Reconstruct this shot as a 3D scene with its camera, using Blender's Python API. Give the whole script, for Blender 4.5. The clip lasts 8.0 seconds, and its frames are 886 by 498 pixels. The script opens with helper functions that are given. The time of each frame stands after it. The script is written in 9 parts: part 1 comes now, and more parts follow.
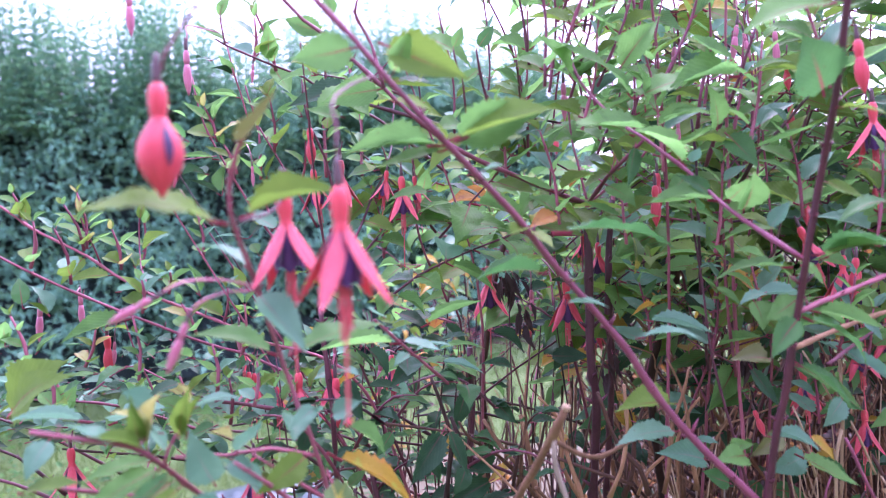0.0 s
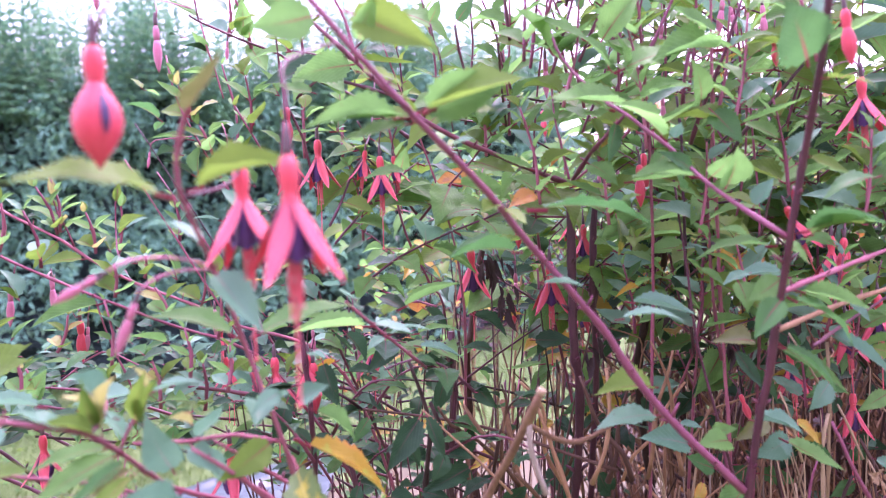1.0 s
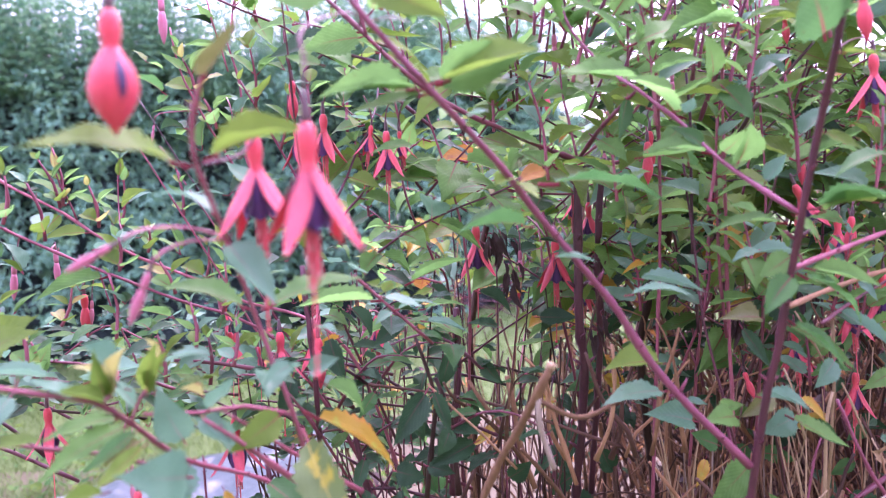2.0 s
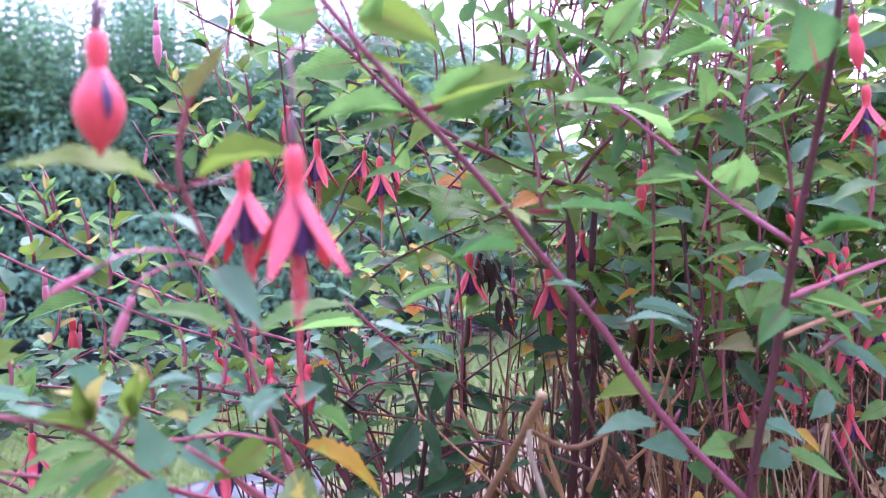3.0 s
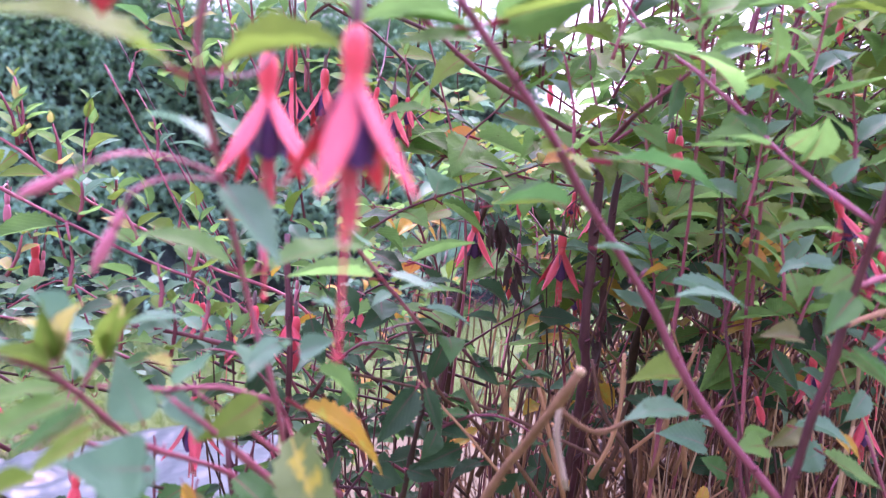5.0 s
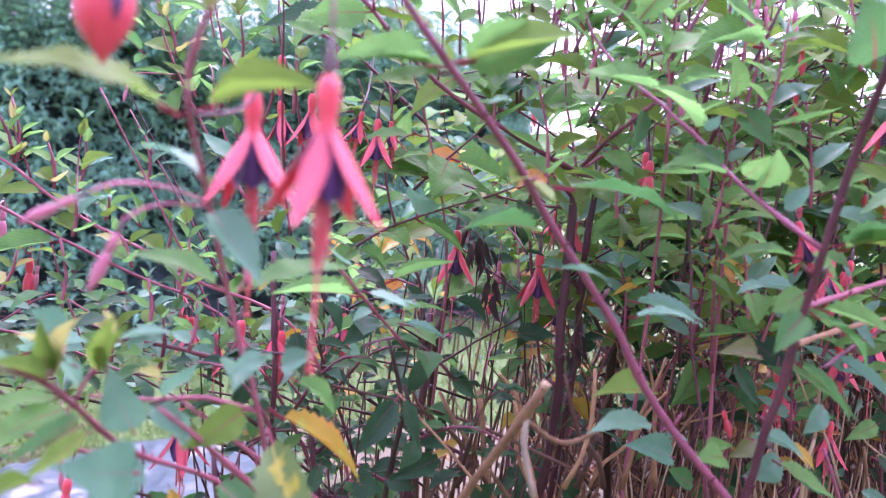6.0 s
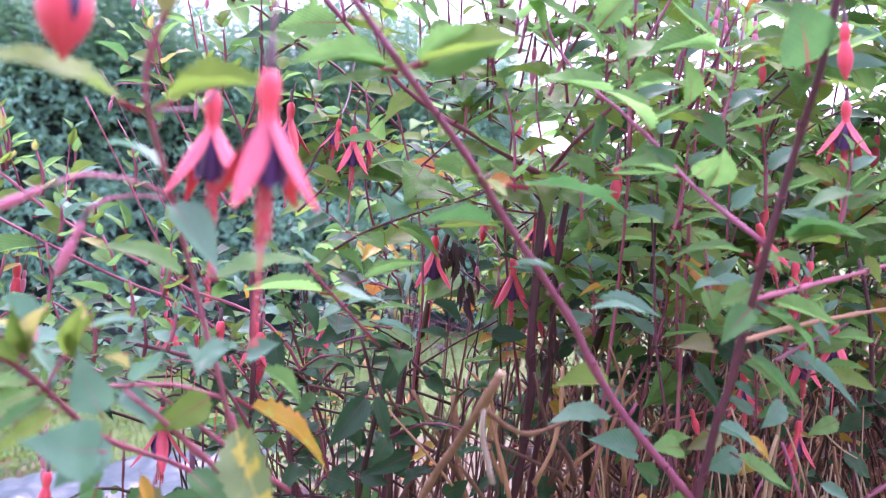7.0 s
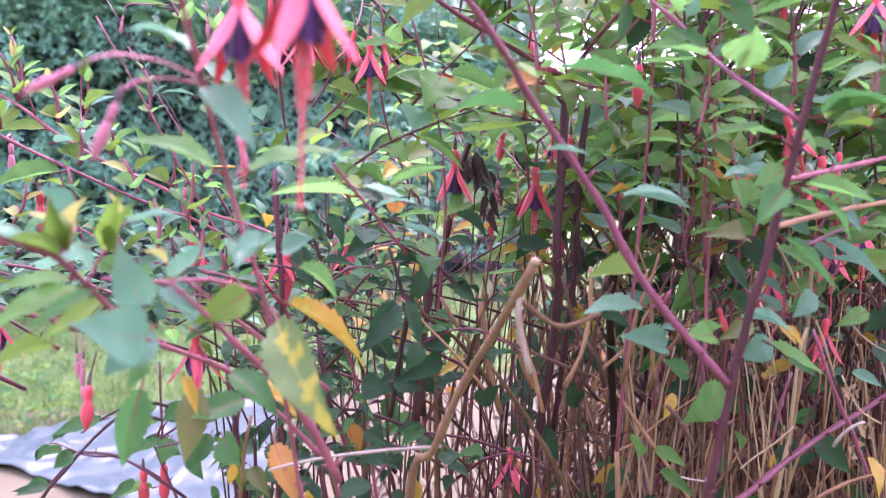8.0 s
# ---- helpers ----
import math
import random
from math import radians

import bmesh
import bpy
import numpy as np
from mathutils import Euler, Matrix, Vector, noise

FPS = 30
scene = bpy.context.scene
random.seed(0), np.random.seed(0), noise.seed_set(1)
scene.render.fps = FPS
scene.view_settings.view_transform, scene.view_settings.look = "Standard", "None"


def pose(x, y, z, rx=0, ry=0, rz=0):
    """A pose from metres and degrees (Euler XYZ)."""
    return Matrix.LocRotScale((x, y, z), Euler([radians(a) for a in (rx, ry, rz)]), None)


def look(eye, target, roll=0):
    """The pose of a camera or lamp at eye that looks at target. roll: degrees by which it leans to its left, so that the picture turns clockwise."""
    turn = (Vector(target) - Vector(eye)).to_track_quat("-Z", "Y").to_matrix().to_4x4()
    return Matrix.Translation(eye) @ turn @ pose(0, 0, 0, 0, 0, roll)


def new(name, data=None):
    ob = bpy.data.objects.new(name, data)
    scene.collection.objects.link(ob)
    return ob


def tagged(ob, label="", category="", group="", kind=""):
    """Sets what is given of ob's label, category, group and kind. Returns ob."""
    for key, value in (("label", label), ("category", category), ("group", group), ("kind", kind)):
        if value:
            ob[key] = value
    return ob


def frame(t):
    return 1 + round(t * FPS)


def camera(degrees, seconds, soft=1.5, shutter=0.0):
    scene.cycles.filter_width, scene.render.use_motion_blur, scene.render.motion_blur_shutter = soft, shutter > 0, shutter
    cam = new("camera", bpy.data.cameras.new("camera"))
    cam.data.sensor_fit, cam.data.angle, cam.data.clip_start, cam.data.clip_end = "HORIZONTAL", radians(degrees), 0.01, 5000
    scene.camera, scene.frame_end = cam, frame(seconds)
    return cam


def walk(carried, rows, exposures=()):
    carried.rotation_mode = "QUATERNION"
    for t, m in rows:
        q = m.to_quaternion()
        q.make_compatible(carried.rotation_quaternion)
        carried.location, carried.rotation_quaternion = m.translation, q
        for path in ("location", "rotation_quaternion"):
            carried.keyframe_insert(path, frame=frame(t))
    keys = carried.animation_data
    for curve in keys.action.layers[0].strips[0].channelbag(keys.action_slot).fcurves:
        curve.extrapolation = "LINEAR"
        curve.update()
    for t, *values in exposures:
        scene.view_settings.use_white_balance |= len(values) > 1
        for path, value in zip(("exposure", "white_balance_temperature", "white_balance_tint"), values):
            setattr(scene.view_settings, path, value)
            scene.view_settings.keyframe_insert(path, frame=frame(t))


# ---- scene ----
# seconds, eye, pitch, roll, yaw
PATH = [
    (0, 0.0000, 0.0000, 0.8500, -3.00, -2.80, 0.00),
    (0.5, 0.0022, 0.0071, 0.8436, -2.96, -3.18, -0.14),
    (1, 0.0105, 0.0123, 0.8450, -3.93, -2.93, -0.24),
    (1.5, 0.0055, 0.0108, 0.8432, -4.96, -2.78, -0.01),
    (1.7, 0.0038, 0.0114, 0.8423, -5.39, -2.61, -0.27),
    (2.8, 0.0075, 0.0184, 0.8426, -4.47, -2.25, -0.52),
    (3, 0.0066, 0.0166, 0.8420, -3.46, -1.87, -0.78),
    (3.5, 0.0014, 0.0143, 0.8514, -2.18, -0.98, -1.39),
    (4, -0.0162, 0.0235, 0.8552, -2.26, 0.89, -1.34),
    (4.5, -0.0190, 0.0429, 0.8408, -4.61, 2.34, -1.97),
    (4.7, -0.0183, 0.0566, 0.8310, -5.73, 2.87, -2.61),
    (5.8, -0.0147, 0.0636, 0.8295, -5.37, 3.86, -3.64),
    (6, -0.0121, 0.0420, 0.8349, -4.65, 3.89, -3.73),
    (6.5, -0.0016, 0.0227, 0.8370, -3.15, 3.62, -3.57),
    (7, 0.0040, 0.0257, 0.8284, -3.40, 3.72, -3.60),
    (7.5, 0.0001, 0.0247, 0.8084, -4.76, 3.51, -3.49),
    (8, -0.0042, 0.0261, 0.8059, -7.47, 1.35, -3.10),
]


def camera_pose(x, y, z, pitch, roll, yaw):
    return pose(x, y, z, 90 + pitch, 0, yaw) @ pose(0, 0, 0, 0, 0, roll)

cam = camera(59.1, 8.0, soft=1.1)
cam.data.dof.use_dof = True
cam.data.dof.focus_distance = 0.59
cam.data.dof.aperture_fstop = 9.5
walk(cam, [(t, camera_pose(*row)) for t, *row in PATH], [(0, 1.87, 5740, 66), (1, 2.13, 6160, 77), (1.6, 2.10, 6180, 78), (3, 1.96, 5880, 67), (3.5, 1.92, 5900, 72), (4, 1.89, 6170, 79), (4.5, 2.02, 6270, 81), (6, 1.99, 5900, 67), (6.5, 1.99, 5920, 67), (7, 2.10, 6060, 69), (7.5, 2.19, 6090, 67), (8, 2.28, 6120, 64)])

# ---- sky and sun: bright overcast ----
world = bpy.data.worlds.new("overcast_sky")
scene.world = world
world.use_nodes = True
wn, wl = world.node_tree.nodes, world.node_tree.links
wn.clear()
sky = wn.new("ShaderNodeTexSky")
sky.sky_type, sky.sun_disc = "NISHITA", False
sky.sun_elevation, sky.sun_rotation = radians(63), radians(21)
sky.dust_density, sky.air_density = 3.0, 1.2
sky_bg = wn.new("ShaderNodeBackground")
sky_bg.inputs["Strength"].default_value = 0.07
wl.new(sky.outputs["Color"], sky_bg.inputs["Color"])
cloud_noise = wn.new("ShaderNodeTexNoise")
cloud_noise.inputs["Scale"].default_value = 2.2
cloud_noise.inputs["Detail"].default_value = 5
cloud_ramp = wn.new("ShaderNodeValToRGB")
cloud_ramp.color_ramp.elements[0].color = (0.66, 0.82, 1.0, 1)
cloud_ramp.color_ramp.elements[1].color = (0.84, 0.94, 1.0, 1)
wl.new(cloud_noise.outputs["Fac"], cloud_ramp.inputs["Fac"])
cloud_bg = wn.new("ShaderNodeBackground")
# an overcast sky is brightest overhead
sky_way = wn.new("ShaderNodeTexCoord")
sky_part = wn.new("ShaderNodeSeparateXYZ")
wl.new(sky_way.outputs["Generated"], sky_part.inputs[0])
sky_rise = wn.new("ShaderNodeMapRange")
sky_rise.inputs["From Min"].default_value, sky_rise.inputs["From Max"].default_value = 0.0, 1.0
sky_rise.inputs["To Min"].default_value, sky_rise.inputs["To Max"].default_value = 0.42, 1.46
wl.new(sky_part.outputs["Z"], sky_rise.inputs["Value"])
wl.new(sky_rise.outputs[0], cloud_bg.inputs["Strength"])
wl.new(cloud_ramp.outputs["Color"], cloud_bg.inputs["Color"])
sky_sum = wn.new("ShaderNodeAddShader")
wl.new(sky_bg.outputs[0], sky_sum.inputs[0])
wl.new(cloud_bg.outputs[0], sky_sum.inputs[1])
world_out = wn.new("ShaderNodeOutputWorld")
wl.new(sky_sum.outputs[0], world_out.inputs["Surface"])
sun = new("sun", bpy.data.lights.new("sun", "SUN"))
sun.data.energy, sun.data.angle, sun.data.color = 1.5, radians(30), (1.0, 0.97, 0.93)
sun.matrix_world = look((0.45, 1.75, 3.2), (0, 0.6, 0.8))


# ---- materials ----
def rgba(c):
    return (*c, 1.0)


class Nodes:
    """A node material being put together."""

    def __init__(self, name):
        self.mat = bpy.data.materials.new(name)
        self.mat.use_nodes = True
        self.n, self.l = self.mat.node_tree.nodes, self.mat.node_tree.links
        self.bsdf = self.n["Principled BSDF"]
        self.out = self.n["Material Output"]

    def add(self, kind, **inputs):
        node = self.n.new(kind)
        for key, value in inputs.items():
            node.inputs[key.replace("_", " ")].default_value = value
        return node

    def math(self, op, a, b=None, clamp=False):
        node = self.n.new("ShaderNodeMath")
        node.operation, node.use_clamp = op, clamp
        for i, v in enumerate((a, b)):
            if v is None:
                continue
            if isinstance(v, (int, float)):
                node.inputs[i].default_value = v
            else:
                self.l.new(v, node.inputs[i])
        return node.outputs[0]

    def mix(self, fac, a, b):
        node = self.n.new("ShaderNodeMix")
        node.data_type = "RGBA"
        for sock, v in ((node.inputs[0], fac), (node.inputs[6], a), (node.inputs[7], b)):
            if isinstance(v, (int, float)):
                sock.default_value = v
            elif isinstance(v, tuple):
                sock.default_value = rgba(v)
            else:
                self.l.new(v, sock)
        return node.outputs[2]

    def smooth(self, value, lo, hi):
        node = self.n.new("ShaderNodeMapRange")
        node.interpolation_type = "SMOOTHSTEP"
        self.l.new(value, node.inputs[0])
        node.inputs[1].default_value, node.inputs[2].default_value = lo, hi
        return node.outputs[0]

    def noise(self, scale, detail=3.0, vector=None, rough=0.55):
        node = self.add("ShaderNodeTexNoise", Scale=scale, Detail=detail, Roughness=rough)
        if vector is not None:
            self.l.new(vector, node.inputs["Vector"])
        return node.outputs["Fac"]

    def piece_random(self):
        info = self.n.new("ShaderNodeObjectInfo")
        geo = self.n.new("ShaderNodeNewGeometry")
        return self.math("FRACT", self.math("ADD", info.outputs["Random"], geo.outputs["Random Per Island"]))

    def bump(self, height, strength, distance):
        node = self.add("ShaderNodeBump", Strength=strength, Distance=distance)
        self.l.new(height, node.inputs["Height"])
        self.l.new(node.outputs[0], self.bsdf.inputs["Normal"])
        return node.outputs[0]

    def translucent(self, colour, amount, normal=None):
        tr = self.n.new("ShaderNodeBsdfTranslucent")
        self.l.new(colour, tr.inputs["Color"])
        if normal is not None:
            self.l.new(normal, tr.inputs["Normal"])
        mixer = self.add("ShaderNodeMixShader", Fac=amount)
        self.l.new(self.bsdf.outputs[0], mixer.inputs[1])
        self.l.new(tr.outputs[0], mixer.inputs[2])
        self.l.new(mixer.outputs[0], self.out.inputs["Surface"])


def leaf_material(name, dark, light, rib, rough=0.42, trans=0.35, blotch=None, blotch_at=0.5, edge=None, spec=0.40, stalk=(0.34, 0.065, 0.10)):
    m = Nodes(name)
    uv = m.n.new("ShaderNodeUVMap")
    split = m.n.new("ShaderNodeSeparateXYZ")
    m.l.new(uv.outputs[0], split.inputs[0])
    across = m.math("ABSOLUTE", m.math("SUBTRACT", split.outputs[0], 0.5))
    along = split.outputs[1]
    rnd = m.piece_random()
    geo = m.n.new("ShaderNodeNewGeometry")
    coord = geo.outputs["Position"]
    mottle = m.noise(90.0, 4.0, coord)
    fine = m.noise(700.0, 2.0, coord)
    tone = m.math("ADD", m.math("MULTIPLY", rnd, 0.60), m.math("MULTIPLY", m.math("SUBTRACT", mottle, 0.18), 0.75), clamp=True)
    colour = m.mix(tone, dark, light)
    if blotch:
        spots = m.smooth(m.math("ADD", m.noise(130.0, 3.0, coord), m.math("MULTIPLY", across, -0.5)), blotch_at - 0.08, blotch_at + 0.05)
        colour = m.mix(spots, colour, blotch)
    # side veins slant forward from the midrib
    phase = m.math("SUBTRACT", m.math("MULTIPLY", along, 52.0), m.math("MULTIPLY", across, 62.0))
    vein = m.smooth(m.math("SINE", phase), 0.80, 1.0)
    colour = m.mix(m.math("MULTIPLY", vein, 0.36), colour, light)
    ribmask = m.math("SUBTRACT", 1.0, m.smooth(across, 0.008, 0.040))
    fade = m.math("MULTIPLY", m.math("SUBTRACT", 1.0, m.smooth(along, 0.10, 0.80)), m.math("ADD", m.math("MULTIPLY", rnd, 0.5), 0.40))
    colour = m.mix(m.math("MULTIPLY", ribmask, fade), colour, rib)
    # the leaf stalk is red
    colour = m.mix(m.math("SUBTRACT", 1.0, m.smooth(along, -0.10, 0.0)), colour, stalk)
    if edge:
        rim = m.smooth(m.math("ADD", across, m.math("MULTIPLY", m.noise(160.0, 2.0, coord), 0.25)), 0.45, 0.62)
        colour = m.mix(rim, colour, edge)
    # small brown nibbles and specks
    speck = m.smooth(m.noise(420.0, 2.0, coord), 0.70, 0.76)
    colour = m.mix(m.math("MULTIPLY", speck, 0.55), colour, (0.10, 0.055, 0.025))
    m.l.new(colour, m.bsdf.inputs["Base Color"])
    m.l.new(m.math("ADD", m.math("MULTIPLY", fine, 0.18), rough - 0.09), m.bsdf.inputs["Roughness"])
    m.bsdf.inputs["Specular IOR Level"].default_value = spec
    height = m.math("ADD", m.math("MULTIPLY", vein, -0.5), m.math("ADD", m.math("MULTIPLY", fine, 0.35), m.math("MULTIPLY", mottle, 0.5)))
    normal = m.bump(height, 0.5, 0.0008)
    m.translucent(colour, trans, normal)
    return m.mat


RIB = (0.30, 0.05, 0.07)
LEAF = {
    "green": leaf_material("leaf_green", (0.048, 0.160, 0.036), (0.190, 0.440, 0.118), RIB, 0.46, 0.66, spec=0.28),
    "lime": leaf_material("leaf_lime", (0.066, 0.150, 0.018), (0.170, 0.300, 0.046), RIB, 0.55, 0.58, spec=0.3),
    "deep": leaf_material("leaf_deep_green", (0.022, 0.108, 0.028), (0.078, 0.245, 0.070), RIB, 0.42, 0.55, spec=0.3),
    # bluish pale green: the sky's sheen on leaves put into their colour
    "pale": leaf_material("leaf_sky_sheen", (0.056, 0.180, 0.104), (0.150, 0.335, 0.208), (0.24, 0.20, 0.17), 0.42, 0.45, spec=0.35),
    "olive": leaf_material("leaf_olive", (0.095, 0.120, 0.030), (0.160, 0.170, 0.060), RIB),
    # far darker copy of the leaf: inner shade put into its colour
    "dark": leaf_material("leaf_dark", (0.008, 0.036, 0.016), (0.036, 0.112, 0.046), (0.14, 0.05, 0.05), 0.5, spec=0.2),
    "young": leaf_material("leaf_young", (0.300, 0.350, 0.080), (0.460, 0.450, 0.150), (0.36, 0.12, 0.09), 0.4, 0.5, edge=(0.34, 0.12, 0.07)),
    "yellow": leaf_material("leaf_yellow", (0.330, 0.215, 0.020), (0.450, 0.300, 0.036), (0.50, 0.12, 0.06), blotch=(0.30, 0.33, 0.04), blotch_at=0.57, edge=(0.50, 0.22, 0.04)),
    "orange": leaf_material("leaf_orange", (0.330, 0.130, 0.025), (0.450, 0.220, 0.045), (0.40, 0.08, 0.05), blotch=(0.28, 0.12, 0.04), blotch_at=0.60),
    "mottled": leaf_material("leaf_turning", (0.070, 0.145, 0.038), (0.125, 0.205, 0.058), (0.46, 0.40, 0.08), blotch=(0.36, 0.33, 0.04), blotch_at=0.50),
    "withered": leaf_material("leaf_withered", (0.020, 0.012, 0.014), (0.060, 0.034, 0.030), (0.05, 0.03, 0.02), 0.7, 0.1),
    "papery": leaf_material("dry_papery_leaf", (0.300, 0.190, 0.105), (0.500, 0.350, 0.210), (0.30, 0.17, 0.10), 0.75, 0.3, spec=0.2, stalk=(0.22, 0.13, 0.08)),
    # hedge greens are blued and paled to carry sky reflection and haze
    "hedge": leaf_material("hedge_leaf_hazed", (0.048, 0.190, 0.125), (0.200, 0.470, 0.320), (0.14, 0.22, 0.12), 0.42, 0.25, spec=0.3, stalk=(0.10, 0.14, 0.07)),
    "hedge_tip": leaf_material("hedge_tip_leaf_hazed", (0.080, 0.260, 0.140), (0.250, 0.500, 0.270), (0.16, 0.24, 0.12), 0.45, 0.45, spec=0.25, stalk=(0.10, 0.14, 0.07)),
}


def bark_material(name, dark, light, rough=0.5, streak=(900.0, 900.0, 120.0), spec=0.28, bump=0.4):
    m = Nodes(name)
    geo = m.n.new("ShaderNodeNewGeometry")
    mapping = m.n.new("ShaderNodeMapping")
    mapping.inputs["Scale"].default_value = streak
    m.l.new(geo.outputs["Position"], mapping.inputs["Vector"])
    grain = m.noise(1.0, 4.0, mapping.outputs[0])
    patch = m.noise(55.0, 3.0, geo.outputs["Position"])
    tone = m.math("ADD", m.math("MULTIPLY", grain, 0.6), m.math("MULTIPLY", m.math("SUBTRACT", patch, 0.2), 0.75), clamp=True)
    tone = m.math("ADD", tone, m.math("MULTIPLY", m.math("SUBTRACT", m.piece_random(), 0.5), 0.8), clamp=True)
    colour = m.mix(tone, dark, light)
    m.l.new(colour, m.bsdf.inputs["Base Color"])
    m.bsdf.inputs["Roughness"].default_value = rough
    m.bsdf.inputs["Specular IOR Level"].default_value = spec
    m.bump(grain, bump, 0.0006)
    return m.mat


BARK = {
    "purple": bark_material("stem_purple", (0.048, 0.010, 0.018), (0.180, 0.046, 0.066), 0.45, spec=0.4),
    "plum": bark_material("stem_plum", (0.028, 0.007, 0.013), (0.120, 0.034, 0.052), 0.45, spec=0.4),
    "magenta": bark_material("stem_magenta", (0.076, 0.014, 0.032), (0.260, 0.068, 0.112), 0.4, spec=0.4),
    "pink": bark_material("stem_pink", (0.135, 0.028, 0.048), (0.360, 0.112, 0.148), 0.5),
    "blush": bark_material("stem_blush_pink", (0.300, 0.085, 0.130), (0.520, 0.220, 0.270), 0.5),
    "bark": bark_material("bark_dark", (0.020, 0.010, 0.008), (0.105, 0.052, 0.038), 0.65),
    "brown": bark_material("bark_brown", (0.024, 0.011, 0.007), (0.370, 0.196, 0.104), 0.75, bump=0.8),
    "dead": bark_material("wood_dead", (0.060, 0.029, 0.016), (0.340, 0.190, 0.106), 0.8, bump=0.8),
    "bleached": bark_material("wood_bleached", (0.190, 0.145, 0.118), (0.400, 0.325, 0.270), 0.8),
    "straw": bark_material("straw", (0.230, 0.150, 0.085), (0.430, 0.310, 0.190), 0.65),
}


def petal_material(name, dark, light, rough=0.4, trans=0.3, streaks=260.0):
    m = Nodes(name)
    tc = m.n.new("ShaderNodeTexCoord")
    mapping = m.n.new("ShaderNodeMapping")
    mapping.inputs["Scale"].default_value = (streaks * 5, streaks * 5, streaks * 0.7)
    m.l.new(tc.outputs["Object"], mapping.inputs["Vector"])
    grain = m.noise(1.0, 3.0, mapping.outputs[0])
    patch = m.noise(160.0, 2.0, tc.outputs["Object"])
    tone = m.math("ADD", m.math("MULTIPLY", grain, 0.55), m.math("MULTIPLY", patch, 0.45), clamp=True)
    colour = m.mix(tone, dark, light)
    m.l.new(colour, m.bsdf.inputs["Base Color"])
    m.bsdf.inputs["Roughness"].default_value = rough
    m.bsdf.inputs["Specular IOR Level"].default_value = 0.45
    m.bsdf.inputs["Sheen Weight"].default_value = 0.15
    normal = m.bump(grain, 0.3, 0.0004)
    m.translucent(colour, trans, normal)
    return m.mat


PETAL = {
    "sepal": petal_material("sepal_coral_red", (0.610, 0.042, 0.075), (0.780, 0.125, 0.160)),
    "tube": petal_material("tube_red", (0.610, 0.038, 0.066), (0.790, 0.105, 0.130), 0.35, 0.2),
    "corolla": petal_material("corolla_violet", (0.034, 0.008, 0.064), (0.108, 0.029, 0.165), 0.5, 0.20),
    "slit": petal_material("corolla_deep_violet", (0.020, 0.005, 0.036), (0.070, 0.020, 0.100), 0.5, 0.1),
    "stamen": petal_material("stamen_red", (0.660, 0.070, 0.110), (0.820, 0.170, 0.190), 0.4, 0.25),
    "anther": petal_material("anther_pink", (0.500, 0.160, 0.170), (0.700, 0.330, 0.300), 0.7, 0.1),
    "ovary": petal_material("ovary_dark", (0.060, 0.030, 0.050), (0.160, 0.090, 0.090), 0.4, 0.1),
    "slim": petal_material("young_bud_pink", (0.480, 0.105, 0.190), (0.660, 0.270, 0.360), 0.45, 0.25),
}


def ground_material(name, stops, scale, rough=0.9, bump=0.5, distance=0.01, fine=140.0):
    m = Nodes(name)
    geo = m.n.new("ShaderNodeNewGeometry")
    big = m.noise(scale, 4.0, geo.outputs["Position"])
    small = m.noise(fine, 4.0, geo.outputs["Position"])
    tone = m.math("ADD", m.math("MULTIPLY", big, 0.55), m.math("MULTIPLY", small, 0.45))
    ramp = m.n.new("ShaderNodeValToRGB")
    m.l.new(tone, ramp.inputs[0])
    ramp.color_ramp.elements[0].position, ramp.color_ramp.elements[1].position = 0.32, 0.68
    ramp.color_ramp.elements[0].color, ramp.color_ramp.elements[1].color = rgba(stops[0]), rgba(stops[-1])
    if len(stops) == 3:
        ramp.color_ramp.elements.new(0.5).color = rgba(stops[1])
    m.l.new(ramp.outputs[0], m.bsdf.inputs["Base Color"])
    m.bsdf.inputs["Roughness"].default_value = rough
    m.bump(small, bump, distance)
    return m.mat


LAWN = ground_material("lawn_turf", ((0.040, 0.084, 0.018), (0.076, 0.136, 0.032), (0.122, 0.190, 0.052)), 3.0)
SOIL = ground_material("garden_soil", ((0.018, 0.012, 0.009), (0.045, 0.030, 0.021), (0.090, 0.060, 0.042)), 14.0)
PAVING = ground_material("tan_paving", ((0.070, 0.060, 0.030), (0.102, 0.086, 0.046)), 5.0, 0.85, 0.25, 0.003)
# pale finish of the added unseen wall, lightened to bounce light
STUCCO = ground_material("shade_wall_stucco", ((0.300, 0.280, 0.240), (0.400, 0.380, 0.330)), 2.0, 0.9, 0.3, 0.003)
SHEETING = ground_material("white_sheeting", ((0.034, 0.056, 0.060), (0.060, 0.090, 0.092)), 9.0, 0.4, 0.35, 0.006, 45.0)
GRASS = leaf_material("grass_blade", (0.050, 0.122, 0.024), (0.150, 0.245, 0.064), (0.13, 0.20, 0.06), 0.6, 0.45, stalk=(0.07, 0.13, 0.03))
FAR_TREES = ground_material("far_foliage", ((0.020, 0.040, 0.020), (0.045, 0.080, 0.035)), 1.5, 0.9, 0.6, 0.1, 9.0)


# ---- builders ----
def thing(name, place, label, category, group="", kind=""):
    ob = new(name)
    ob.location = place
    ob.empty_display_size = 0.05
    return tagged(ob, label, category, group, kind)


